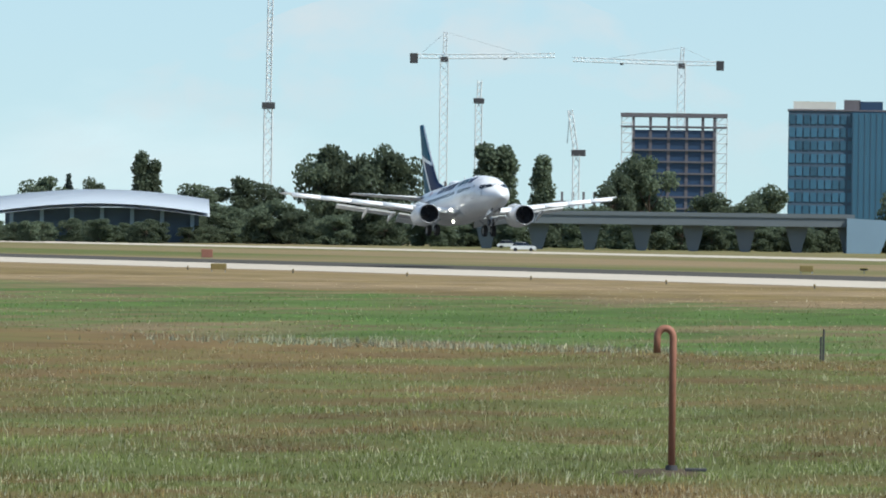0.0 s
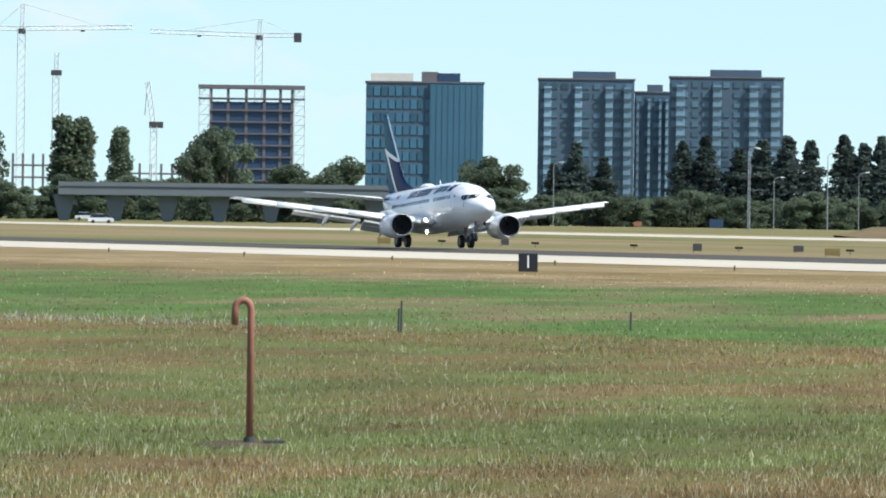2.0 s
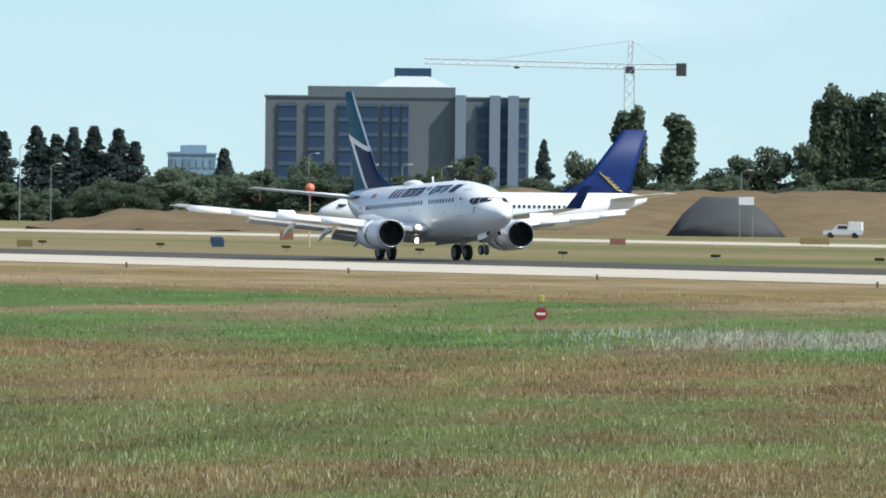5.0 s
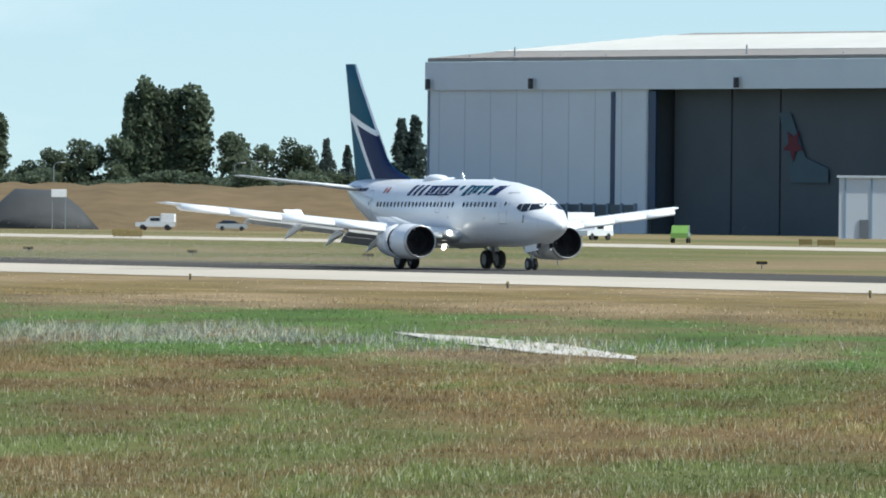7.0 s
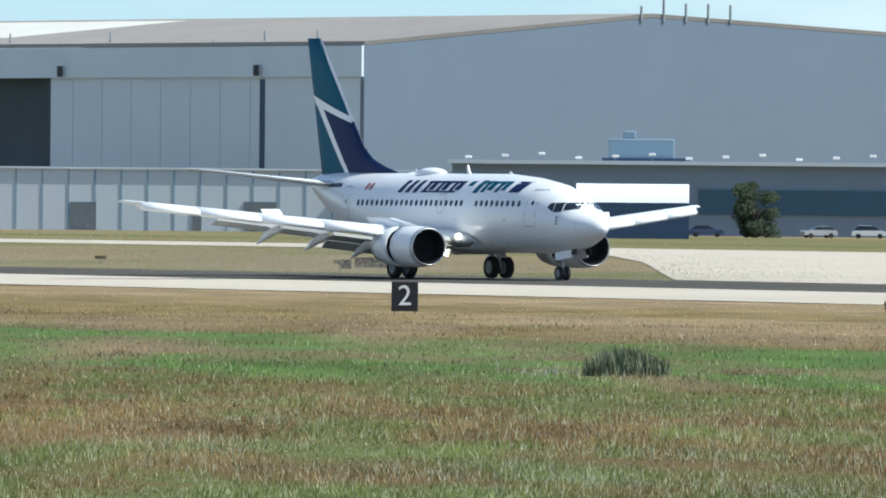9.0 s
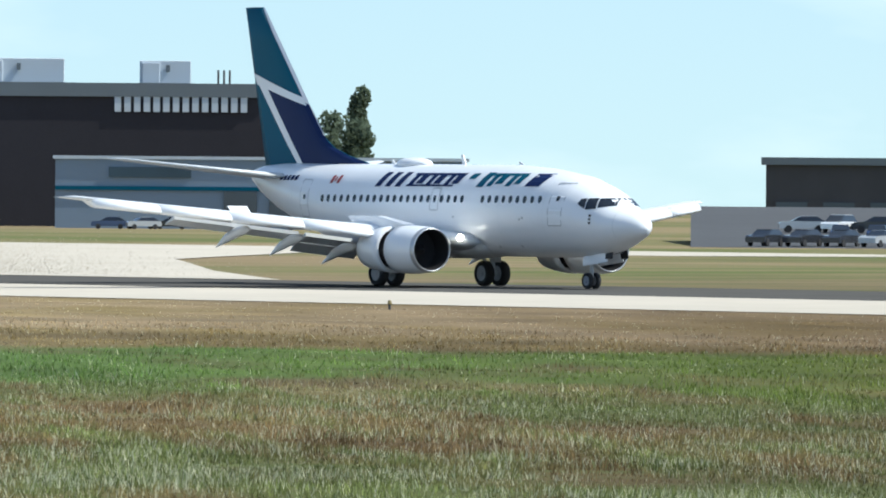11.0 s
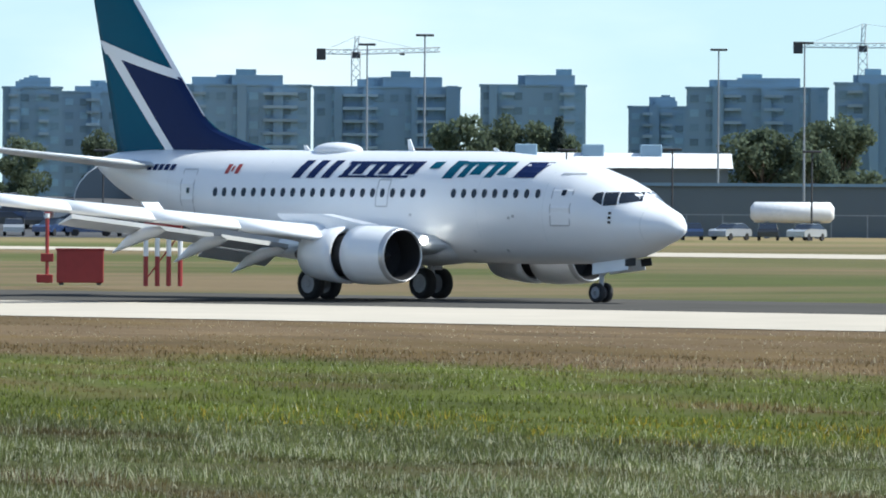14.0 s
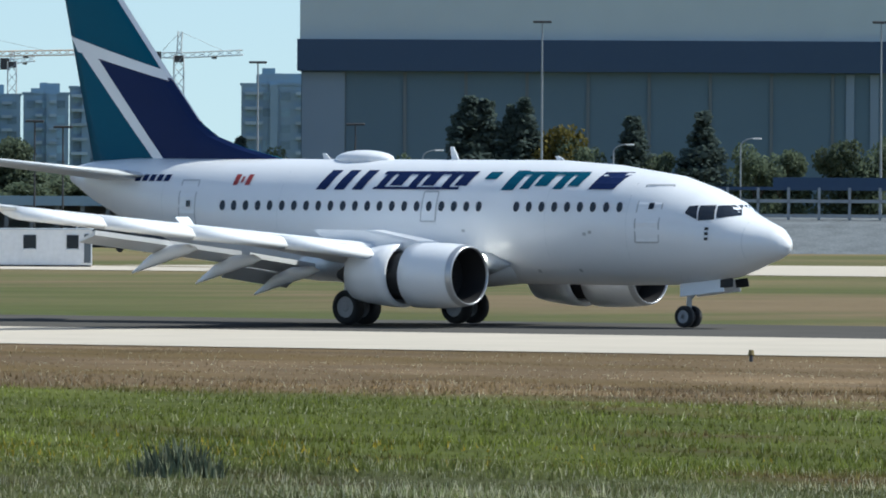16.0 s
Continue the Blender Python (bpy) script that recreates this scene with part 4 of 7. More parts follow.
def build_towers():
    # apartment towers with glazed corner bays
    for az0, az1, d, z, bays in ((-72.19, -71.676, 3500, 45.5, 9), (-71.489, -70.878, 3500, 46.6, 11), (-71.675, -71.488, 3600, 42.6, 4)):
        ob, w, body = block("apartment_tower", "grey concrete apartment tower with glazed bays", az0, az1, d, z, 14, bays, turn=0)
        for k in (0.1, 0.42, 0.74, 0.93):
            bm = boxed((w * (k - 0.5), -0.7, z * 0.48), (w * 0.075, 1.4, z * 0.94))
            part("glazed_bay", bm, "haze_glass", ob, "pale glazed corner bay")
            for i in range(14):
                part("balcony", boxed((w * (k - 0.5), -0.9, z * (i + 0.6) / 14.6), (w * 0.09, 1.9, 0.5)), "tower_wall", ob)
    # glass office with a wrapped roof
    ob, w, body = block("office_building", "office block with grid front and blue glass side", -73.111, -72.482, 3300, 41.5, 10, 16, "tower_wall", "teal_glass", 30, (0.8, 0.72), False, skip=0.0)
    part("glass_side", boxed((w * 0.27, -0.6, 20.6), (w * 0.46, 1.0, 41.0)), "teal_glass", ob, "smooth blue curtain wall")
    for k in range(9):
        part("mullion", boxed((w * (0.05 + 0.05 * k), -1.15, 20.5), (0.12, 0.12, 41)), "tower_wall", ob)
    for x, s, h, m in ((-0.28, 0.36, 2.4, "roof_pale"), (0.04, 0.14, 3.0, "frame_conc"), (0.2, 0.2, 2.6, "band")):
        part("roof_wrap", boxed((w * x, 8, 42 + h / 2), (w * s, 14, h)), m, ob)
    # tower under construction: slabs, columns, core and side scaffolds
    ob, w = facing("unfinished_tower", "unfinished concrete tower shell with side scaffolds", -74.008, -73.437, 3300)
    # core box in dark blue, the shade behind the columns painted in
    part("core", boxed((0.3, 6.5, 17.5), (w * 0.76, 12.6, 35)), "band", ob, "core coloured dark with its shade")
    for i in range(11):
        part("slab", boxed((0, 8, 3.6 * (i + 1)), (w * (0.78 if i < 9 else 1.0), 17, 0.5 if i < 10 else 1.2)), "frame_conc", ob)
    for x in (-0.38, -0.22, -0.05, 0.12, 0.27, 0.38):
        part("column", boxed((w * x, 0.4, 19.5), (0.9, 0.9, 39)), "frame_conc", ob)
    for x in (-0.44, 0.45):
        bm = bmesh.new()
        for dx in (-1.6, 1.6):
            rod(bm, (w * x + dx, 0, 0), (w * x + dx, 0, 39), 0.16, n=4)
        for i in range(13):
            rod(bm, (w * x - 1.6, 0, 3 * i + 1), (w * x + 1.6, 0, 3 * i + 1), 0.14, n=4)
            rod(bm, (w * x - 1.6, 0, 3 * i + 1), (w * x + 1.6, 0, 3 * i + 4), 0.1, n=4)
        part("scaffold", bm, "crane_w", ob, "pale scaffold bay")
    # low frames by the cranes
    for az0, az1, z in ((-75.0, -74.72, 14), (-74.38, -74.08, 12)):
        ob, w = facing("unfinished_block", "low unfinished concrete frame with raw columns", az0, az1, 3100)
        for i in range(4):
            part("slab", boxed((0, 6, z * (i + 1) / 4), (w, 12, 0.5)), "frame_conc", ob)
        for k in range(6):
            part("column", boxed((w * (k / 5 - 0.5) * 0.96, 0.5, z * 0.62), (0.7, 0.7, z * 1.24)), "frame_conc", ob)
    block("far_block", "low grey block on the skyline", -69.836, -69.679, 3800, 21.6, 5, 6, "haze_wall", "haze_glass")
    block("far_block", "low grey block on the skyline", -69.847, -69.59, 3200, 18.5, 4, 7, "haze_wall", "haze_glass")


def build_hospital():
    ob, w = facing("office_complex", "grey precast complex with tall dark window bays", -69.328, -67.917, 2600)
    body = part("wall", boxed((0, 14, 15), (w, 28, 30)), "hosp", ob)
    part("wall", boxed((-w * 0.06, 13.6, 31.3), (w * 0.56, 26, 2.8)), "hosp", ob)
    part("roof", boxed((0, 14, 30.2), (w + 0.5, 28.5, 0.4)), "hosp", ob)
    # hipped light roof and plant room
    x0 = w * (0.5 * (420 + 486) - 426) / 467
    loft_rings = [[(x0 - 9.6, 4, 32.7), (x0 + 9.6, 4, 32.7), (x0 + 9.6, 23, 32.7), (x0 - 9.6, 23, 32.7)], [(x0 - 3.5, 11, 35.6), (x0 + 3.5, 11, 35.6), (x0 + 3.5, 17, 35.6), (x0 - 3.5, 17, 35.6)]]
    part("hip_roof", loft(bmesh.new(), loft_rings), "fascia", ob, "pale hipped roof")
    part("plant_room", boxed((x0, 14, 36.3), (9, 7, 2.2)), "band", ob, "dark plant room")
    # window bays between piers
    for a, b, top in ((215, 248, 172), (268, 298, 175), (322, 345, 175), (360, 392, 178), (400, 412, 178), (417, 429, 178), (434, 446, 178), (568, 586, 182), (598, 622, 182), (632, 655, 178)):
        x, s = w * ((a + b) / 2 - 426) / 467, w * (b - a) / 467
        part("window_bay", boxed((x, -0.1, 14.6), (s, 0.6, 28)), "band", ob, "dark vertical window bay")
        for i in range(8):
            part("spandrel", boxed((x, -0.45, 3.6 * i + 3), (s, 0.15, 0.9)), "tower_wall", ob)
    # sunlight on these piers is put into a paler colour
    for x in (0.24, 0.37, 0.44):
        part("pier", boxed((w * x, -1.2, 15.4), (2.6, 2.4, 30.8)), "cladding", ob, "pier in paler cladding for its sunlight")


def build_apartments():
    """The blocks behind the car park, with haze put into their colours."""
    lots = ((-51.535, -51.249, 2800, 26.8), (-51.083, -50.871, 2800, 28.7), (-50.373, -50.147, 2600, 29.7), (-49.95, -49.482, 2800, 30.6), (-49.351, -48.977, 2900, 29.6),
            (-48.735, -48.106, 2900, 27.6), (-47.683, -47.427, 2700, 28.3), (-47.386, -46.827, 2600, 30.1), (-46.781, -46.464, 2700, 30.0), (-46.464, -45.92, 2750, 29.4))
    lots += ((-45.92, -45.134, 2600, 29.9), (-45.119, -44.334, 2700, 30.6), (-44.228, -43.663, 2650, 30.8), (-43.435, -43.124, 2700, 26.1), (-43.125, -42.369, 2650, 30.5),
             (-42.333, -41.744, 2600, 31.3), (-41.698, -41.351, 2650, 31.6), (-41.351, -41.019, 2650, 31.2), (-40.989, -40.611, 2650, 32.3), (-40.605, -40.152, 2700, 31.6))
    lots += ((-40.137, -39.895, 2700, 32.0), (-39.889, -39.487, 2600, 32.5), (-38.972, -38.5, 2500, 32.3))
    rng = random.Random(3)
    for az0, az1, d, z in lots:
        w = d * radians(az1 - az0)
        ob, w, body = block("apartment_block", "grey-blue apartment block with haze in its colours", az0, az1, d, z, 8, max(3, int(w / 3.6)), "haze_wall", "haze_glass", 18, (0.55, 0.5), rng.random() < 0.8)
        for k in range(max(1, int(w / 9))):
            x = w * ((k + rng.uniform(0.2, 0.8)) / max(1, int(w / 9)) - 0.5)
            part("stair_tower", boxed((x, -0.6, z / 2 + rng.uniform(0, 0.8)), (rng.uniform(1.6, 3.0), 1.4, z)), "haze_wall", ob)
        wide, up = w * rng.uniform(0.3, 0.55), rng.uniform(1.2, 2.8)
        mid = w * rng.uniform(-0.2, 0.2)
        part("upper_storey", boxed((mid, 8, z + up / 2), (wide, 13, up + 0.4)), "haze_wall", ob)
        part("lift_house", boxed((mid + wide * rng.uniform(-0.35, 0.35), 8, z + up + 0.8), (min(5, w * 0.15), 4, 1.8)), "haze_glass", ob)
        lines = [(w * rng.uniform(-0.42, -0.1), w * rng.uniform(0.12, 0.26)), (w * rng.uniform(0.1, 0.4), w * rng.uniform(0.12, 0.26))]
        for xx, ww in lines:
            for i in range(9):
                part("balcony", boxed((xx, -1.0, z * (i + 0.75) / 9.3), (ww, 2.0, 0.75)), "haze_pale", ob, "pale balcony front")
        if rng.random() < 0.6:
            part("penthouse", boxed((w * rng.uniform(-0.25, 0.25), 7, z + 1.0), (w * 0.25, 6, 2.6)), "haze_wall", ob)


def wall_between(bm, p, q, z0, z1, t=0.6):
    """A wall of thickness t from p to q in plan."""
    p, q = Vector(p), Vector(q)
    n = Vector((-(q - p).y, (q - p).x)).normalized() * t
    loft(bm, [[(v.x, v.y, z0) for v in (p, q, q + n, p + n)], [(v.x, v.y, z1) for v in (p, q, q + n, p + n)]])
    return bm


def build_hangar():
    """The large hangar: a long door front and a gable end."""
    L, C, R = Vector(polar(-64.785, 1600)), Vector(polar(-60.407, 1450)), Vector(polar(-56.879, 1480))
    B = L + (R - C)
    hg = tagged(base("hangar", 0, 0), "huge pale metal hangar with sliding doors, one opening dark", "hangar")
    u = (C - L).normalized()
    inn = Vector((-u.y, u.x))
    if inn.dot(R - C) < 0:
        inn = -inn

    def on_front(az):
        """Point of the door front in the direction az."""
        e = Vector((math.sin(radians(az)), math.cos(radians(az))))
        a = np.array([[e.x, -u.x], [e.y, -u.y]])
        k = np.linalg.solve(a, np.array([L.x, L.y]))
        return L + u * k[1]
    H, E = 21.0, 25.2
    d0, d1 = on_front(-63.602), on_front(-62.082)
    # front coloured lighter than end and gable, to carry its light
    for a, b in ((L, d0), (d1, C)):
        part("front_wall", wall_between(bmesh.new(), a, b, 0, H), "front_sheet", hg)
    part("header_fascia", wall_between(bmesh.new(), L - inn * 0.5, C - inn * 0.5, H, E, 0.4), "front_sheet", hg, "light header fascia")
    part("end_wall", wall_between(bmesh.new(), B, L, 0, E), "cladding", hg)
    # gable end
    g0 = C + (R - C) * 0.43
    gable = [(C.x, C.y, 0), (R.x, R.y, 0), (R.x, R.y, 26.2), (g0.x, g0.y, 29.5), (C.x, C.y, E)]
    bk = [(x - u.x * 0.8, y - u.y * 0.8, z) for x, y, z in gable]
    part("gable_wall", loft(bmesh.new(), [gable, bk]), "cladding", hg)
    # roof slopes
    gl = L + (g0 - C)
    for (p, q, zp), (r, s, zr), m in (((L, C, E), (gl, g0, 29.5), "roofing"), ((gl, g0, 29.5), (B, R, 26.2), "roofing")):
        lo = [(p.x, p.y, zp), (q.x, q.y, zp), (s.x, s.y, zr), (r.x, r.y, zr)]
        part("roof", loft(bmesh.new(), [[(x, y, z + 0.05) for x, y, z in lo], [(x, y, z + 0.6) for x, y, z in lo]]), m, hg)
    p0, p1 = L + (gl - L) * 0.25, L + (gl - L) * 0.25 + u * 95
    q0, q1 = L + (gl - L) * 0.9, L + (gl - L) * 0.9 + u * 95
    part("roof_panel", loft(bmesh.new(), [[(p0.x, p0.y, 26.8), (p1.x, p1.y, 26.8), (q1.x, q1.y, 29.6), (q0.x, q0.y, 29.6)], [(p0.x, p0.y, 26.95), (p1.x, p1.y, 26.95), (q1.x, q1.y, 29.75), (q0.x, q0.y, 29.75)]]), "roof_pale", hg, "pale patched roof sheet")
    # door recess, the shade inside it painted dark
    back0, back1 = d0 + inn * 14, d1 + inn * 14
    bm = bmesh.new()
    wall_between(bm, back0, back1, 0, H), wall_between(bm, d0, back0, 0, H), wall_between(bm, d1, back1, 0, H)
    part("recess", bm, "doorway", hg, "open door recess painted dark for its shade")
    # leaves added to close the opening in its dim inside tone, slots and the grey base strip
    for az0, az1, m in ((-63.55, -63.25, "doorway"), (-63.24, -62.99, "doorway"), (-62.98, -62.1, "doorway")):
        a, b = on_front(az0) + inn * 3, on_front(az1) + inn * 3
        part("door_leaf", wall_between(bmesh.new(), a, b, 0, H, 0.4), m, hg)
    for az, wd in ((-63.79, 0.5), (-63.58, 0.9), (-60.95, 0.5)):
        a = on_front(az)
        part("door_slot", wall_between(bmesh.new(), a - u * wd - inn * 0.12, a + u * wd - inn * 0.12, 2.5, H - 0.3, 0.3), "band", hg, "dark door slot")
    for k in range(26):
        a = L + u * (6.5 * k + 3)
        if (a - d0).dot(u) > -4 and (a - d1).dot(u) < 4:
            continue
        part("panel_seam", wall_between(bmesh.new(), a - inn * 0.04, a + u * 0.14 - inn * 0.04, 0, H, 0.06), "fascia", hg)
    a, b = L + u * 2, d0 - u * 3
    part("low_window_band", wall_between(bmesh.new(), a - inn * 0.2, b - inn * 0.2, 2.2, 4.2, 0.3), "tower_glass", hg, "low strip of dark windows")
    for k in range(16):
        p = a + (b - a) * k / 15
        part("window_post", wall_between(bmesh.new(), p - inn * 0.35, p + u * 0.5 - inn * 0.35, 2.0, 4.4, 0.3), "cladding", hg)
    for az in (-64.75, -64.2, -63.1, -62.0, -60.95):
        a = on_front(az)
        part("wall_lamp", boxed((a.x - inn.x * 1.2, a.y - inn.y * 1.2, H + 0.9), (0.6, 0.6, 1.5)), "post", hg)
    # masts and vents on the roof edge
    rng = random.Random(9)
    for k in range(16):
        a = L + u * (8 + 11.3 * k) + inn * 2
        bm = bmesh.new()
        rod(bm, (a.x, a.y, E), (a.x, a.y, E + rng.choice((0.8, 1.0, 2.2))), 0.25, 0.12)
        part("roof_vent", bm, "steel", hg)
    for k in range(5):
        a = g0 + (R - C).normalized() * (3.2 * k - 1.5)
        bm = rod(bmesh.new(), (a.x, a.y, 28.9), (a.x, a.y, 29.5 + (1.6, 2.8, 2.0, 2.0, 1.9)[k]), 0.2)
        part("roof_mast", bm, "steel", hg)
    # parked airliner's tail and red emblem as flat shapes, hangar shade in their colours
    a = on_front(-62.98) + inn * 2.6
    tail = [(0, 17.6), (2.6, 17.6), (6.2, 11.2), (11.5, 9.6), (11.5, 7.6), (3.0, 7.6)]
    part("tail_mural", loft(bmesh.new(), [[(a.x + u.x * s + inn.x * o, a.y + u.y * s + inn.y * o, z) for s, z in tail] for o in (0, 0.1)]), "mural_grey", hg, "flat dull blue-grey shape for a parked airliner tail")
    m0 = on_front(-62.9) + inn * 2.4
    star = [((2.4 if i % 2 else 1.1) * math.cos(math.pi * i / 5 + math.pi / 2), 13 + (2.4 if i % 2 else 1.1) * math.sin(math.pi * i / 5 + math.pi / 2)) for i in range(10)]
    part("emblem", loft(bmesh.new(), [[(m0.x + u.x * s + inn.x * o, m0.y + u.y * s + inn.y * o, z) for s, z in star] for o in (0, 0.1)]), "emblem_red", hg, "dull red emblem")


def build_low_buildings():
    ob, w = facing("terminal_annex", "low pale annex with doors and rooftop lamps", -62.58, -59.2, 1405)
    part("wall", boxed((0, 5, 4.0), (w, 10, 8.0)), "fascia", ob)
    part("wall", boxed((w * 0.22, -0.5, 3.6), (w * 0.2, 1.0, 6.6)), "hosp", ob, "grey door screen")
    for k in range(24):
        part("wall_seam", boxed((w * (k / 24 - 0.49), -0.03, 4.0), (0.22, 0.12, 7.9)), "haze_wall", ob)
    for x, s, z in ((-0.46, 1.2, 2.4), (-0.3, 3.4, 3.6), (-0.12, 1.2, 2.4), (-0.02, 4.2, 3.8), (0.4, 1.2, 2.4)):
        part("door", boxed((w * x, -0.06, z / 2 + 0.1), (s, 0.2, z)), "hosp", ob, "grey service door")
    part("roof_edge", boxed((0, 4.9, 8.15), (w + 0.6, 10.6, 0.3)), "fascia", ob)
    part("door_band", boxed((w * 0.18, -1.1, 6.7), (w * 0.12, 0.2, 0.7)), "band", ob)
    for k in range(10):
        part("door_panel", boxed((w * (0.12 + 0.021 * k), -1.1, 3.2), (w * 0.018, 0.16, 5.6)), "haze_wall", ob)
    ob, w = facing("terminal_annex", "long low annex under the hangar gable", -59.934, -57.0, 1390)
    part("wall", boxed((0, 6, 4.6), (w, 12, 9.2)), "cladding", ob)
    part("window_band", boxed((w * 0.2, -0.1, 4.4), (w * 0.5, 0.4, 3.2)), "teal_glass", ob, "teal window band")
    part("roof", boxed((0, 5.5, 9.4), (w + 1, 14, 0.5)), "fascia", ob)
    for k in range(5):
        part("doorway", boxed((w * (-0.45 + 0.09 * k), -0.15, 3.4), (2.6, 0.5, 3.6)), "doorway", ob)
    for k in range(15):
        lamp = part("flood_lamp", boxed((w * (-0.47 + 0.067 * k), -0.6, 10.0 + 0.25 * (k % 3)), (0.9, 0.5, 0.35), 0.08), "sign_white", ob, "white roof floodlight")
        part("lamp_stem", rod(bmesh.new(), (w * (-0.47 + 0.067 * k), -0.5, 9.6), (w * (-0.47 + 0.067 * k), -0.5, 10.0), 0.07, n=6), "steel", lamp)
    x, y = polar(-58.92, 1392)
    hv = tagged(base("rooftop_unit", x, y, 9.65, 58.92), "grey rooftop ventilation unit", "ventilation unit")
    part("casing", boxed((0, 2, 1.6), (8.5, 3, 2.6), 0.1), "haze_wall", hv)
    part("casing", boxed((-1.6, 2, 3.4), (1.6, 2, 1.0), 0.1), "haze_wall", hv)
    part("plinth", boxed((0.6, 2, 0.2), (11.5, 4, 0.4)), "band", hv)
    # brown office
    ob, w = facing("brown_office", "dark brown clad office with pale parapet", -57.279, -55.245, 1400)
    part("wall", boxed((0, 10, 8.5), (w, 20, 17.0)), "brick", ob)
    part("parapet", boxed((0, 9.9, 17.9), (w + 0.4, 20.6, 1.8)), "hosp", ob)
    for k in range(14):
        part("window", boxed((w * (0.095 + 0.0255 * k), -0.1, 16.2), (w * 0.017, 0.4, 2.3)), "fascia", ob, "pale upright window strip")
    for x in (-0.29, -0.26):
        part("vent", boxed((w * x, -0.1, 12.9), (0.8, 0.4, 0.9)), "fascia", ob)
    for x, s, h in ((-0.18, 13.3, 3.2), (0.22, 6.7, 3.0)):
        ru = tagged(base("rooftop_unit", *[0, 0]), "white rooftop plant enclosure", "ventilation unit")
        ru.matrix_basis = ob.matrix_basis @ pose(w * x, 0, 18.8)
        part("casing", boxed((0, 6, h / 2), (s, 5, h), 0.08), "fascia", ru)
        part("casing", boxed((-s * 0.28, 5.5, h * 0.46), (s * 0.35, 5, h * 0.9), 0.08), "fascia", ru)
        part("hatch", boxed((s * 0.05, 3.3, h * 0.65), (0.5, 0.3, 0.9)), "hosp", ru)
    for x in (0.36, 0.375, 0.39):
        bm = rod(bmesh.new(), (w * x, 5, 18.5), (w * x, 5, 20.6), 0.16)
        part("flue", bm, "post", ob)
    # pale terminal wing with a blue line
    ob, w = facing("terminal_wing", "pale green-grey terminal wing with blue line", -56.4, -54.2, 1330)
    part("wall", boxed((0, 6, 4.3), (w, 12, 8.6)), "cladding", ob)
    part("roof", boxed((0, 6, 8.8), (w + 0.6, 12.6, 0.4)), "fascia", ob)
    part("blue_line", boxed((0, -0.1, 5.0), (w, 0.3, 0.5)), "teal", ob, "blue painted line")
    part("window_band", boxed((-w * 0.27, -0.1, 7.0), (w * 0.2, 0.3, 1.3)), "tower_glass", ob, "dark window band")
    for k in range(3):
        part("bay_door", boxed((w * (-0.05 + 0.11 * k), -0.1, 3.2), (w * 0.08, 0.4, 3.0)), "doorway", ob, "dark bay door")
    # white tent before the annex
    ob, w = facing("storage_tent", "white vaulted storage tent", -59.268, -58.664, 1250)
    bm = loft(bmesh.new(), [[(w / 2 * s, 4 - 4 * math.cos(a), 3.0 + 3.4 * math.sin(a)) for a in [math.pi * i / 10 for i in range(11)]] for s in (-1, 1)])
    part("vault", bm, "sign_white", ob, "bright white fabric vault")
    part("base", boxed((0, 3.9, 2.1), (w, 8.2, 4.2)), "band", ob, "dark blue side wall")
    # hangar with the dark band
    ob, w = facing("band_hangar", "tall pale hangar with a dark blue band", -38.654, -33.5, 1150, "hangar")
    part("wall", boxed((0, 20, 15.5), (w, 40, 31.0)), "cladding_dark", ob)
    part("upper_wall", boxed((0, 19.9, 26.4), (w + 0.3, 40.4, 9.1)), "upper_sheet", ob, "pale upper cladding")
    part("band", boxed((-0.15, 19.5, 20.2), (w + 0.5, 41.6, 3.4)), "band", ob, "dark blue band")
    part("roof", boxed((0, 20, 31.2), (w + 1, 41, 0.5)), "roofing", ob)
    for k in range(16):
        part("panel_joint", boxed((-w / 2 + 4.6 + 8.0 * k * 0.82, -0.06, 9.2), (0.35, 0.2, 18.4)), "hosp", ob, "dark panel joint")
    part("corner_panel", boxed((-w / 2 + 2.4, -0.1, 9.2), (4.6, 0.3, 18.3)), "cladding", ob)
    for k in range(7):
        part("light_strip", boxed((w * 0.07 + 2.6 * k, -0.1, 9.2), (0.9, 0.3, 18.3)), "cladding", ob)
    # low sheds behind the car park
    ob, w = facing("long_shed", "long brown shed behind parked cars", -52.6, -50.3, 1150)
    part("wall", boxed((0, 6, 4.0), (w, 12, 8.0)), "shed_dark", ob)
    part("roof", boxed((0, 6, 8.3), (w + 1, 13, 0.8)), "hosp", ob)
    for k in range(9):
        part("bay_door", boxed((w * (-0.44 + 0.11 * k), -0.1, 2.2), (3.4, 0.4, 3.4)), "doorway", ob)
    ob, w = facing("grey_shed", "plain grey shed wall", -45.6, -44.2, 1105)
    part("wall", boxed((0, 6, 3.6), (w, 12, 7.2)), "roofing", ob)
    part("roof", boxed((0, 6, 7.4), (w + 0.6, 12.6, 0.4)), "haze_wall", ob)
    ob, w = facing("industrial_hall", "beige industrial hall with pale low roof", -45.3, -42.9, 1060)
    part("wall", boxed((0, 8, 3.3), (w, 16, 6.6)), "hosp", ob)
    rr = [[(-w / 2 - 0.5, -0.6, 6.6), (-w / 2 - 0.5, 8, 8.1), (-w / 2 - 0.5, 17, 6.6)], [(w / 2 + 0.5, -0.6, 6.6), (w / 2 + 0.5, 8, 8.1), (w / 2 + 0.5, 17, 6.6)]]
    part("roof", loft(bmesh.new(), rr), "sign_white", ob, "bright low roof")
    part("sign_panel", boxed((-w * 0.2, -0.1, 5.6), (w * 0.17, 0.3, 1.3)), "navy", ob, "blue sign panel")
    for x in (0.05, 0.2, 0.33):
        part("roof_unit", boxed((w * x, 7, 8.3), (2.2, 2, 1.3), 0.1), "haze_wall", ob)
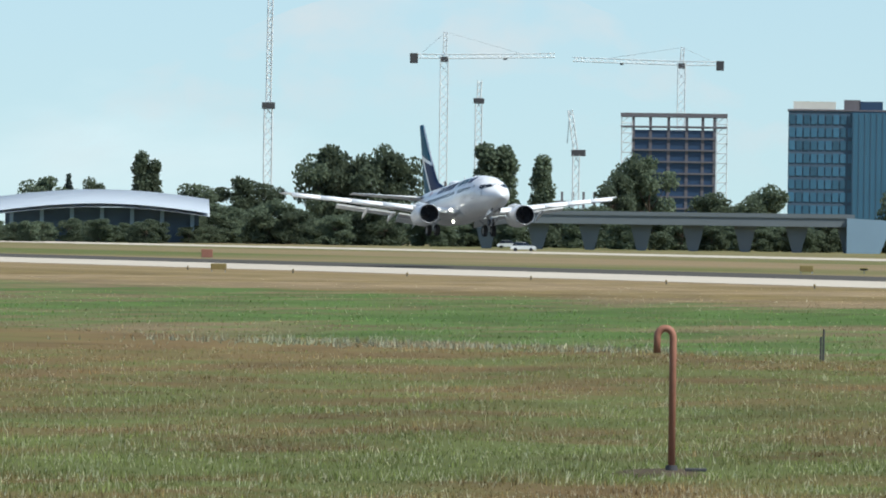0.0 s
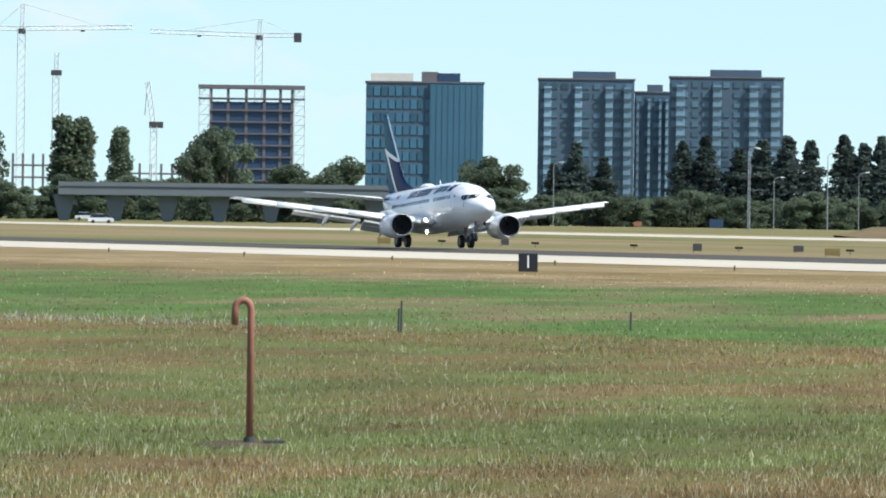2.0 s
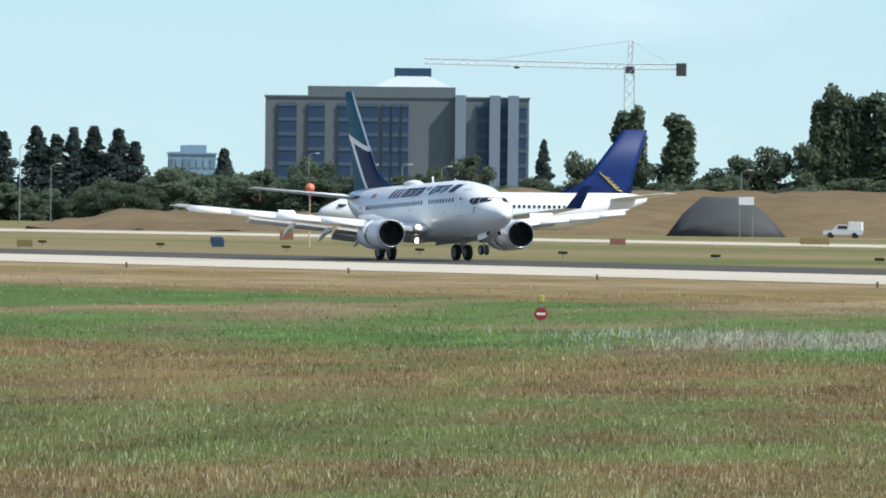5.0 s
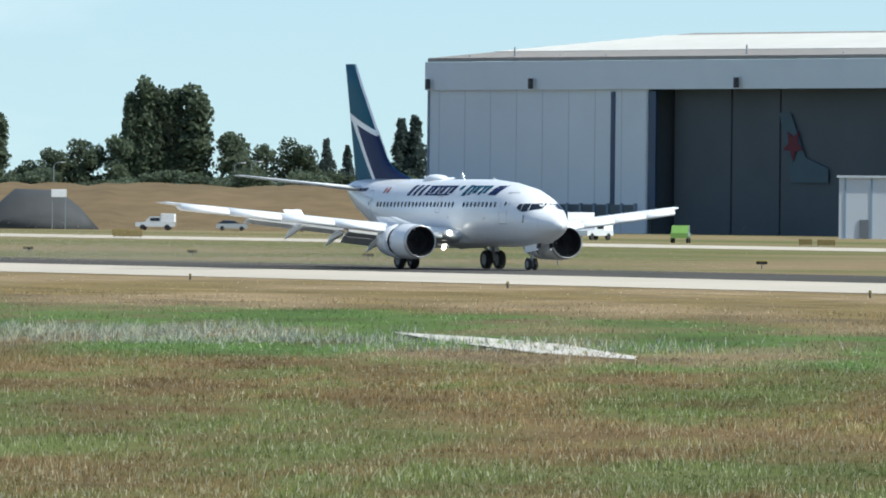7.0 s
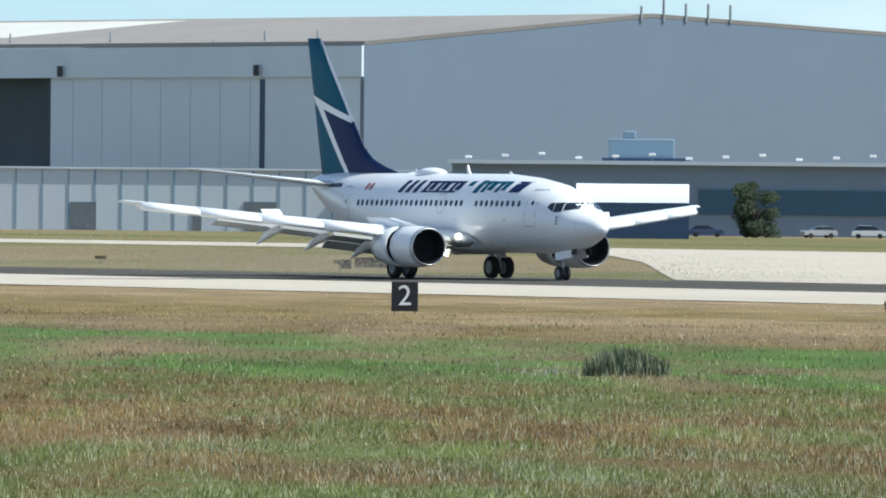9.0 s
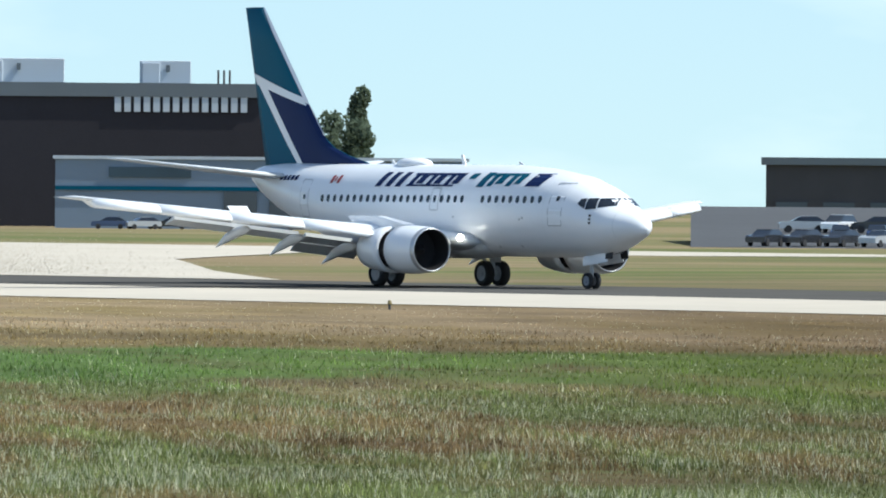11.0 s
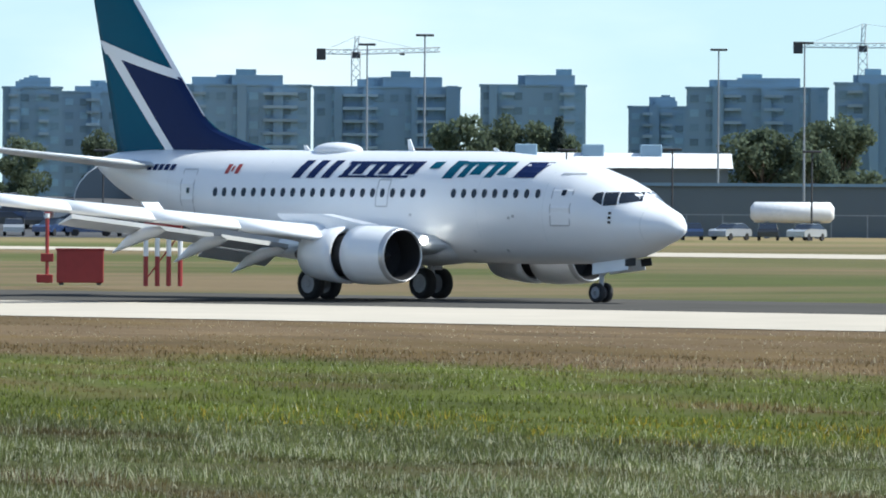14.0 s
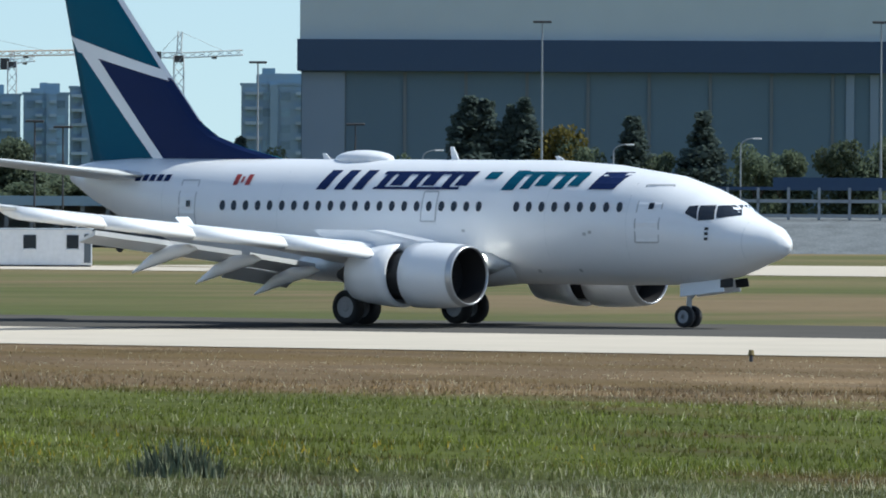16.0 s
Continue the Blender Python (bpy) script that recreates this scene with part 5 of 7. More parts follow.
    for x in (0.25, 0.4):
        part("door", boxed((w * x, -0.1, 1.8), (2.4, 0.3, 3.0)), "haze_wall", ob)
    # vaulted market hall
    ob, w = facing("vaulted_hall", "white vaulted hall with a flat canopy", -46.33, -45.2, 1040)
    bm = loft(bmesh.new(), [[(-w * 0.26 - 6.2 * math.cos(a), y, 3.0 + 4.4 * math.sin(a)) for a in [math.pi * i / 14 for i in range(15)]] for y in (0, 16)])
    part("vault", bm, "sign_white", ob, "white vaulted roof", True)
    # the white vault's shaded end, put into a grey disc before it
    part("gable", loft(bmesh.new(), [[(-w * 0.26 - 6.1 * math.cos(a), y, 3.0 + 4.3 * math.sin(a)) for a in [math.pi * i / 14 for i in range(15)]] for y in (-0.4, -0.05)]), "hosp", ob, "grey rounded gable")
    part("wall", boxed((0, 8, 2.0), (w, 15, 4.0)), "hosp", ob)
    part("canopy", boxed((w * 0.1, 5, 4.3), (w * 0.8, 14, 0.6)), "sign_white", ob)
    part("roof", boxed((w * 0.28, 9, 6.5), (w * 0.5, 10, 0.5)), "sign_white", ob)
    part("wall", boxed((w * 0.28, 9, 5.4), (w * 0.48, 9, 1.8)), "hosp", ob)
    for k in range(4):
        part("opening", boxed((w * (-0.2 + 0.17 * k), 0.45, 2.2), (w * 0.1, 0.4, 1.9)), "doorway", ob)
    # car deck and gravel bank with rails
    ob, w = facing("car_deck", "low grey car deck with open sides", -41.2, -38.3, 990)
    part("deck", boxed((0, 8, 4.3), (w, 16, 0.9)), "haze_wall", ob)
    part("wall", boxed((0, 14, 2.0), (w, 2, 4.0)), "hosp", ob)
    for k in range(22):
        part("column", boxed((w * (k / 21 - 0.5) * 0.98, 0.5, 2.0), (0.4, 0.4, 4.0)), "hosp", ob)
    ob, w = facing("gravel_bank", "grey gravel bank with guard rails", -38.5, -34.4, 940, "bank")
    part("slope", loft(bmesh.new(), [[(s * w / 2, -12, -0.1), (s * w / 2, 0, 2.6), (s * w / 2, 10, 3.2), (s * w / 2, 14, -0.1)] for s in (-1, 1)]), "gravel", ob, "grey gravel slope")
    for z in (3.3, 4.6, 5.7):
        part("rail", boxed((0, 1 + z, z), (w, 0.25, 0.3)), "band" if z > 5 else "steel", ob, "long guard rail")
    for k in range(26):
        part("post", boxed((w * (k / 25 - 0.5), 5.6, 4.2), (0.25, 0.25, 3.2)), "steel", ob)
    part("platform", boxed((w * 0.28, 11, 6.2), (w * 0.4, 2.5, 1.0)), "band", ob)
    ob, w = facing("boundary_shed", "long low grey shed behind a fence", -43.5, -41.0, 1015)
    part("wall", boxed((0, 5, 2.4), (w, 10, 4.8)), "hosp", ob)
    part("roof", boxed((0, 5, 4.95), (w + 0.6, 10.6, 0.3)), "haze_wall", ob)
    for k in range(14):
        part("fence_post", boxed((w * (k / 13 - 0.5), -6, 1.1), (0.12, 0.12, 2.2)), "steel", ob)
    part("fence_rail", boxed((0, -6, 2.1), (w, 0.08, 0.1)), "steel", ob)
    ob, w = facing("white_tank", "white lying tank with rounded ends", -42.78, -42.33, 985, "tank")
    part("shell", loft(bmesh.new(), [[(x, 1.2 + r * math.cos(2 * math.pi * i / 16), 2.4 + r * math.sin(2 * math.pi * i / 16)) for i in range(16)] for x, r in ((-w / 2, 0.5), (-w / 2 + 0.4, 0.95), (w / 2 - 0.4, 0.95), (w / 2, 0.5))]), "sign_white", ob, "", True)
    for s in (-0.3, 0.3):
        part("saddle", boxed((w * s, 1.2, 0.75), (0.5, 1.4, 1.5)), "hosp", ob)
    # curved-roof station and overpass far to the east
    ob, w = facing("curved_roof_station", "low building with sweeping grey curved roof", -77.35, -76.2, 2230)
    part("wall", boxed((0, 8, 3.6), (w * 0.9, 14, 7.2)), "tower_wall", ob)
    bm = loft(bmesh.new(), [[(-w * 0.5 + w * i / 12, y, 8.4 + 3.0 * math.sin(math.pi * (0.12 + 0.75 * i / 12)) - z) for i in range(13)] for y, z in ((-6, 3.4), (18, 0.4), (18, 1.1), (-6, 4.1))] , False, False)
    part("roof", bm, "fascia", ob, "pale curved roof", True)
    for k in range(7):
        part("column", boxed((w * (-0.42 + 0.14 * k), -0.6, 3.6), (0.8, 0.8, 7.2)), "haze_wall", ob)
    ob, w = facing("overpass", "grey concrete overpass on thick piers", -74.75, -72.75, 2080, "bridge")
    part("deck", boxed((0, 5, 5.9), (w, 10, 1.7)), "hosp", ob)
    part("parapet", boxed((0, 0, 7.15), (w, 0.4, 0.8)), "hosp", ob)
    part("abutment", loft(bmesh.new(), [[(w / 2 - 1.5, y, 0), (w / 2 + 5.0, y, 0), (w / 2 + 7.5, y, 6.4), (w / 2 - 1.5, y, 6.8)] for y in (-1.0, 9.0)]), "haze_wall", ob, "pale concrete abutment")
    for k in range(8):
        part("pier", loft(bmesh.new(), [[(w * (k / 7 - 0.5) * 0.97 + a, y, z) for a, z in ((-0.9, 0), (0.9, 0), (2.2, 5.1), (-2.2, 5.1))] for y in (2.5, 7.5)]), "hosp", ob)


M["mural_grey"] = mat("mural_grey", (0.075, 0.115, 0.14), 0.7, var=0.15, scale=0.3, spec=0.2)
M["emblem_red"] = mat("emblem_red", (0.12, 0.03, 0.042), 0.7, var=0.1, spec=0.2)
M["upper_sheet"] = mat("pale_upper_cladding", (0.46, 0.52, 0.54), 0.6, var=0.06, scale=0.2, spec=0.3)
M["cladding_dark"] = mat("dull_grey_cladding", (0.115, 0.17, 0.215), 0.75, var=0.08, scale=0.1, spec=0.2)
M["shed_dark"] = mat("dark_shed_wall", (0.075, 0.07, 0.072), 0.85, var=0.2, scale=0.2, spec=0.2)
M["gravel"] = mat("grey_gravel", (0.125, 0.14, 0.15), 0.95, var=0.5, scale=4.0, bump=1.0)
build_towers()
build_hospital()
build_apartments()
build_hangar()
build_low_buildings()


# earth berm behind the taxiway
def build_berm():
    bm = bmesh.new()
    rng = random.Random(2)
    rings = []
    for k in range(61):
        az = -70.6 + 6.0 * k / 60
        ring_ = []
        for dd, z in ((1500, -0.3), (1530, 2.2), (1560, 5.0), (1585, 6.4), (1610, 6.2), (1640, -0.3)):
            x, y = polar(az, dd)
            fade = min(1.0, k / 5, (60 - k) / 3)
            ring_.append((x, y, z * (0.4 if az < -68.6 else 1.0) * fade + rng.uniform(-0.4, 0.4)))
        rings.append(ring_)
    loft(bm, rings, False, False)
    tagged(part("earth_berm", bm, mat("dry_earth", (0.155, 0.112, 0.062), 0.95, var=0.4, scale=0.2, bump=0.8, spec=0.1), smooth=True), "dry brown earth berm behind the taxiway", "embankment", kind="structure")


build_berm()


def spoil_heap():
    """A dark covered heap before the berm."""
    ob, w = facing("covered_heap", "dark covered heap in front of the berm", -67.18, -66.53, 1492, "heap")
    prof = ((-0.5, -0.1), (-0.36, 3.2), (-0.2, 5.6), (0.16, 5.4), (0.34, 3.0), (0.5, -0.1))
    part("cover", loft(bmesh.new(), [[(w * a, y, z * k) for a, z in prof] for y, k in ((-4, 0.3), (-1, 0.85), (3, 1.0), (8, 1.0), (12, 0.3))]), mat("dark_cover", (0.045, 0.048, 0.05), 0.8, var=0.25, scale=0.4, bump=0.5), ob, "dark sheet", True)


spoil_heap()


# ---- cranes ----
def lattice(bm, a, b, w, step, r):
    """A square lattice beam."""
    a, b = Vector(a), Vector(b)
    d = (b - a)
    n = max(2, int(d.length / step))
    q = d.to_track_quat("Z", "Y").to_matrix()
    cs = [q @ Vector((sx * w / 2, sy * w / 2, 0)) for sx, sy in ((-1, -1), (1, -1), (1, 1), (-1, 1))]
    for c in cs:
        rod(bm, a + c, b + c, r, n=4)
    for i in range(n):
        p0, p1 = a + d * i / n, a + d * (i + 1) / n
        for j in range(4):
            rod(bm, p0 + cs[j], p1 + cs[(j + 1) % 4], r * 0.7, n=3)
    return bm


def tower_crane(az, d, z_jib, z_top, left, right, colour="crane_w", counter=-1, label="white lattice tower crane with a long jib"):
    """left and right: reach of both arms seen from the airfield; counter: the side of the counterweight."""
    x, y = polar(az, d)
    ob = tagged(base("tower_crane", x, y, 0, -az), label, "crane")
    part("mast", lattice(bmesh.new(), (0, 0, 0), (0, 0, z_jib), 2.3, 2.6, 0.17), colour, ob)
    part("cab", boxed((0, 0, z_jib - 0.8), (2.4, 2.4, 1.6), 0.1), "post", ob, "dark slewing cab")
    part("tower_head", lattice(bmesh.new(), (0, 0, z_jib), (0.3, 0, z_top), 1.0, 1.6, 0.14), colour, ob)
    for reach, sgn in ((left, -1), (right, 1)):
        far_end = (sgn * reach, 0, z_jib + (0.8 if sgn != counter else 0.1))
        jib = part("counter_jib" if sgn == counter else "jib", lattice(bmesh.new(), (0, 0, z_jib), far_end, 1.2, 1.9, 0.13), colour, ob)
        part("tie", rod(bmesh.new(), (0.3, 0, z_top), (sgn * reach * 0.7, 0, z_jib + 1.1), 0.04, n=4), "steel", ob)
        if sgn == counter:
            part("counterweight", boxed((sgn * reach * 0.96, 0, z_jib - 0.6), (2.4, 1.6, 3.0), 0.1), "post", ob, "dark counterweight")
        else:
            part("trolley", boxed((sgn * reach * 0.55, 0, z_jib - 0.4), (1.2, 1.0, 0.7)), "post", ob)


def build_cranes():
    tower_crane(-74.955, 3200, 55.1, 62.4, 9.5, 33, counter=-1)
    tower_crane(-73.686, 3345, 56.3, 61.3, 34, 12.5, counter=1, label="pale tower crane above an unfinished tower")
    tower_crane(-67.381, 2500, 36.9, 42.9, 48, 12.5, counter=1)
    tower_crane(-42.184, 2700, 42.1, 47.6, 17, 48, "crane_w", counter=-1)
    tower_crane(-40.525, 2600, 40.4, 46.4, 14, 33, "crane_o", counter=-1, label="weathered orange tower crane over apartment blocks")
    tower_crane(-39.307, 2500, 39.1, 44.7, 5.5, 15, counter=-1)
    tower_crane(-44.894, 2800, 41.0, 45.2, 9.5, 22, counter=-1)
    tower_crane(-40.198, 2800, 41.5, 44, 2, 6, counter=-1)
    # tall mast, a short crane seen end on, and a luffing crane
    for az, d, z, zc in ((-75.893, 2600, 62, 33), (-74.768, 3200, 48, 42)):
        x, y = polar(az, d)
        ob = tagged(base("lattice_mast", x, y, 0, -az), "slim pale lattice mast with dark cab", "mast")
        part("mast", lattice(bmesh.new(), (0, 0, 0), (0, 0, zc), 1.9, 2.4, 0.2), "crane_w", ob)
        part("cab", boxed((0, 0, zc), (3.2, 2.4, 1.6), 0.1), "post", ob, "dark cab")
        part("upper_mast", lattice(bmesh.new(), (0, 0, zc), (0.2, 0, z), 1.1, 1.8, 0.18), "crane_w", ob)
    x, y = polar(-74.243, 3000)
    ob = tagged(base("luffing_crane", x, y, 0, 74.243), "pale luffing crane with raised jib", "crane")
    part("mast", lattice(bmesh.new(), (0, 0, 0), (0, 0, 25), 1.8, 2.4, 0.18), "crane_w", ob)
    part("cab", boxed((0.6, 0, 25.4), (4.0, 2.0, 1.8), 0.1), "post", ob)
    part("jib", lattice(bmesh.new(), (0, 0, 25), (-1.9, 0, 37.4), 1.2, 1.8, 0.16), "crane_w", ob)
    part("tie", rod(bmesh.new(), (-1.9, 0, 37.4), (-2.6, 0, 28), 0.1, n=4), "steel", ob)


build_cranes()


# ---- lamp posts ----
def lamp_post(az, d, h, style="tee"):
    x, y = polar(az, d)
    ob = tagged(base("street_lamp", x, y, 0, -az), "grey lighting mast with flat head" if style == "tee" else "curved grey street lamp", "street lamp", "lighting masts")
    bm = rod(bmesh.new(), (0, 0, 0), (0, 0, h - 0.1), (0.14 if h > 12 else 0.1) * (1.0 if style == 'tee' else 0.8), 0.07, 8)
    if style != "tee":
        for k in range(6):
            a, b = math.pi / 2 * k / 6, math.pi / 2 * (k + 1) / 6
            rod(bm, (1.2 - 1.2 * math.cos(a), 0, h - 0.1 + 0.7 * math.sin(a)), (1.2 - 1.2 * math.cos(b), 0, h - 0.1 + 0.7 * math.sin(b)), 0.06, n=6)
    part("post", bm, "steel" if h > 12 or style != "tee" else "post", ob)
    if style == "tee":
        part("lamp_head", boxed((0, 0, h), (1.7, 0.5, 0.22), 0.05), "post", ob)
    else:
        part("lamp_head", boxed((1.5, 0, h + 0.58), (0.8, 0.3, 0.14), 0.04), "sign_white", ob)


for az, d, h in ((-46.856, 1050, 18.8), (-44.526, 1000, 18.7), (-44.834, 1050, 18.5), (-42.954, 1050, 18.2), (-42.495, 1000, 18.2), (-41.198, 1080, 17.7), (-40.624, 1000, 17.8),
                 (-39.539, 1080, 17.5), (-38.884, 1020, 17.6), (-37.364, 980, 20.9), (-35.551, 980, 21.0), (-48.512, 940, 7.6), (-47.401, 940, 8.4), (-43.198, 940, 7.9),
                 (-42.452, 940, 7.8), (-40.075, 960, 11.4), (-39.924, 960, 10.9), (-38.361, 950, 11.2), (-45.032, 940, 7.6), (-44.528, 940, 7.8), (-43.764, 940, 7.8),
                 (-46.982, 940, 7.5), (-46.242, 940, 7.5), (-45.798, 940, 7.7)):
    lamp_post(az, d, h)
for az, d, h in ((-71.061, 1900, 14.2), (-70.47, 1900, 10), (-70.923, 1900, 9), (-70.637, 1900, 13.4), (-72.102, 2000, 11.6), (-66.779, 1780, 9.8), (-65.813, 1780, 10),
                 (-65.722, 1780, 10.2), (-69.092, 1880, 12.3), (-68.774, 1880, 10.4), (-71.052, 1900, 14), (-68.381, 1880, 10.2), (-68.593, 1880, 10.5), (-47.772, 1000, 8.4),
                 (-47.616, 1050, 9.6), (-48.196, 1050, 9.6), (-36.98, 960, 9.0), (-36.3, 960, 9.6), (-38.0, 960, 8.4)):
    lamp_post(az, d, h, "curved")



# ---- vegetation in front of the runway ----
def grass_stuff(name, label, spots, height, width, blades, straw, seed, tint=None):
    """Loose tufts of upright blades; spots are (x, y) in plan."""
    rng = np.random.RandomState(seed)
    n = len(spots) * blades
    xy = np.repeat(np.array(spots), blades, axis=0) + rng.normal(0, width * 1.5, (n, 2))
    zz = np.repeat(np.array([crown(y) + relief(x, y) for x, y in spots]), blades)
    clump = np.array([1 + 0.9 * wave(x, y, 0.5, 1.2, 51.0) + 0.9 * wave(x, y, 0.15, 0.35, 61.0) for x, y in spots])
    clump = np.repeat(np.clip(clump, 0.4, 1.6), blades)
    turn, lean = rng.uniform(0, math.pi, n), rng.normal(0, 0.35, (n, 2))
    hh = height * rng.uniform(0.45, 1.3, n) * clump
    half = width * rng.uniform(0.6, 1.3, n)
    dx, dy = np.cos(turn) * half, np.sin(turn) * half
    v = np.empty((n, 3, 3))
    v[:, 0] = np.stack([xy[:, 0] - dx, xy[:, 1] - dy, zz - 0.02], 1)
    v[:, 1] = np.stack([xy[:, 0] + dx, xy[:, 1] + dy, zz - 0.02], 1)
    v[:, 2] = np.stack([xy[:, 0] + lean[:, 0] * hh, xy[:, 1] + lean[:, 1] * hh, zz + hh], 1)
    me = bpy.data.meshes.new(name)
    me.vertices.add(3 * n), me.loops.add(3 * n), me.polygons.add(n)
    me.vertices.foreach_set("co", v.ravel())
    me.loops.foreach_set("vertex_index", np.arange(3 * n, dtype=np.int32))
    me.polygons.foreach_set("loop_start", np.arange(0, 3 * n, 3, dtype=np.int32))
    me.update(calc_edges=True)
    base_col = np.array([tint or tuple(cover(x, y)) for x, y in spots])
    # blades coloured brighter than their ground, for the light they catch
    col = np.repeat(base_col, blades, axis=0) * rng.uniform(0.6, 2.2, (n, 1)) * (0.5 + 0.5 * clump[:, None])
    # pale straw and seed heads, brightened further in colour for their sparkle
    pick = rng.rand(n) < straw
    col[pick] = col[pick] * 0.3 + np.array([0.68, 0.64, 0.46]) * np.clip(np.repeat(base_col, blades, axis=0)[pick].mean(1, keepdims=True) / 0.115, 0.6, 1.0)
    rgba = np.ones((n, 3, 4))
    rgba[:, :, :3] = col[:, None, :]
    at = me.color_attributes.new("cover", "FLOAT_COLOR", "POINT")
    at.data.foreach_set("color", rgba.ravel())
    me.materials.append(M["blade"])
    return tagged(new(name, me), label, "grass", kind="stuff")


def scatter(count, a0, a1, d0, d1, y0, y1, seed, patch=0.0):
    """Spots spread evenly over the view from the fence, thinner with distance."""
    rng = np.random.RandomState(seed)
    out = []
    while len(out) < count:
        az = radians(rng.uniform(a0, a1))
        d = 1.0 / rng.uniform(1.0 / d1, 1.0 / d0)
        x, y = d * math.sin(az), d * math.cos(az)
        if y0 <= y <= y1 and (not patch or noise.noise(Vector((x * 0.12, y * 0.3, 5))) > patch - 0.5 + 0.5 * rng.rand()):
            out.append((x, y))
    return out


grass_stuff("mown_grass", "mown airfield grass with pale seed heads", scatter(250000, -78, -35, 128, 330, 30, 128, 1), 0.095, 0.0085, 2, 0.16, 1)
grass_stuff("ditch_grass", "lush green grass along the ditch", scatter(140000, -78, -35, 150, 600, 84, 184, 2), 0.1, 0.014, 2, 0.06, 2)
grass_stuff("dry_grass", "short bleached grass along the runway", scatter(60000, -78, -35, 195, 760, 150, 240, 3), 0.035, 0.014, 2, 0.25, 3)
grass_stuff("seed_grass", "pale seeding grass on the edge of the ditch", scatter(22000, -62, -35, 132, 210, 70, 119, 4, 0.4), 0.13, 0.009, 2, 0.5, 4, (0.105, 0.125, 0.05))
rngv = random.Random(8)
thistle = []
for x0, x1, y0, y1, count in ((-301, -264, 127.5, 116.8, 2400), (-270, -250, 126.0, 119.5, 500), (-207.6, -206.4, 123.4, 123.0, 40)):
    for _ in range(count):
        k = rngv.random()
        thistle.append((x0 + (x1 - x0) * k, y0 + (y1 - y0) * k + (rngv.gauss(2, 4.0) if count > 99 else rngv.gauss(0, 1))))
grass_stuff("thistle_patch", "silver grey thistle patch", thistle, 0.2, 0.015, 3, 0.3, 5, (0.22, 0.23, 0.19))
pale = [(rngv.uniform(-345, -318), 0) for _ in range(650)]
pale = [(x, 89 + (x + 332) * 0.3 + rngv.gauss(0, 3.0)) for x, _ in pale]
grass_stuff("pale_weeds", "pale grey-green weeds at the ditch", pale * 2, 0.2, 0.016, 2, 0.3, 6, (0.19, 0.2, 0.14))
flowers = []
for cx, cy, rx, ry, k in ((-113.8, 125.3, 6.5, 3.4, 700), (-117, 129, 9, 3.5, 400), (-128, 128, 5, 3.0, 200), (-101, 125, 5, 3.0, 200)):
    flowers += [(cx + rngv.gauss(0, rx), cy + rngv.gauss(0, ry)) for _ in range(k)]
grass_stuff("yellow_flowers", "low yellow wild flowers in the grass", flowers, 0.09, 0.017, 2, 0.0, 7, (0.24, 0.18, 0.025))


def reed_clump(x, y, w, h, count, seed):
    """A tuft of tall stiff reeds."""
    rng = random.Random(seed)
    bm = bmesh.new()
    for _ in range(count):
        a, r = rng.uniform(0, 6.28), rng.random() ** 0.7 * w / 2
        px, py = r * math.cos(a), r * math.sin(a) * 0.5
        hh = h * rng.uniform(0.45, 1.15) * (1.1 - 0.6 * (r / (w / 2)) ** 2)
        t, lx, ly = rng.uniform(0, 3.14), rng.gauss(0, 0.12), rng.gauss(0, 0.12)
        c, s = math.cos(t) * 0.022, math.sin(t) * 0.022
        bm.faces.new([bm.verts.new(p) for p in ((px - c, py - s, -0.03), (px + c, py + s, -0.03), (px + lx * hh + c * .5, py + ly * hh + s * .5, hh * 0.7), (px + lx * 1.6 * hh, py + ly * 1.6 * hh, hh))])
    ob = part("reed_clump", bm, mat("reed_green", (0.125, 0.145, 0.085), 0.8, var=0.3, island=0.5))
    ob.location = (x, y, crown(y))
    return tagged(ob, "tuft of tall stiff grey-green reeds", "reeds", "reed clumps")


reed_clump(-205.8, 123.7, 3.0, 0.62, 1100, 1)
reed_clump(-131.0, 119.5, 0.8, 0.62, 200, 3)
reed_clump(-130.2, 118.9, 0.35, 0.35, 50, 4)
reed_clump(-95.2, 116.3, 1.6, 0.52, 500, 5)


# ---- paved exit, apron and the gravel path ----
def slab_shape(name, label, pts, material, category, lift=0.035):
    bm = bmesh.new()
    bm.faces.new([bm.verts.new((x, y, max(-0.02, crown(y)) + lift)) for x, y in pts])
    return tagged(part(name, bm, material), label, category, kind="structure")


def build_exit():
    """The exit leaves the runway edge and curves away to the taxiway."""
    bm = bmesh.new()
    rows = []
    for y in (306.2, 312, 320, 330, 345, 360, 372, 390, 410, 430, 449.8):
        a = float(np.interp(y, (306, 320, 372, 450), (-504, -528, -617, -755)))
        b = float(np.interp(y, (306, 330, 373, 450), (-440, -481, -548, -640)))
        rows.append([bm.verts.new((a + (b - a) * k / 6, y, crown(y) + 0.05)) for k in range(7)])
    for p, q in zip(rows, rows[1:]):
        for i in range(6):
            bm.faces.new((p[i], p[i + 1], q[i + 1], q[i]))
    tagged(part("runway_exit", bm, "concrete"), "pale concrete exit curving from the runway", "taxiway", kind="structure")


build_exit()
slab_shape("apron", "pale concrete apron beyond the grass", ((-440, 530), (-370, 498), (-150, 498), (-150, 660), (-330, 640), (-440, 580)), "concrete", "apron")
slab_shape("service_road", "narrow pale service road beyond the grass", ((-599, 486), (-372, 489), (-372, 497), (-448, 530), (-599, 505)), "concrete", "road", 0.032)
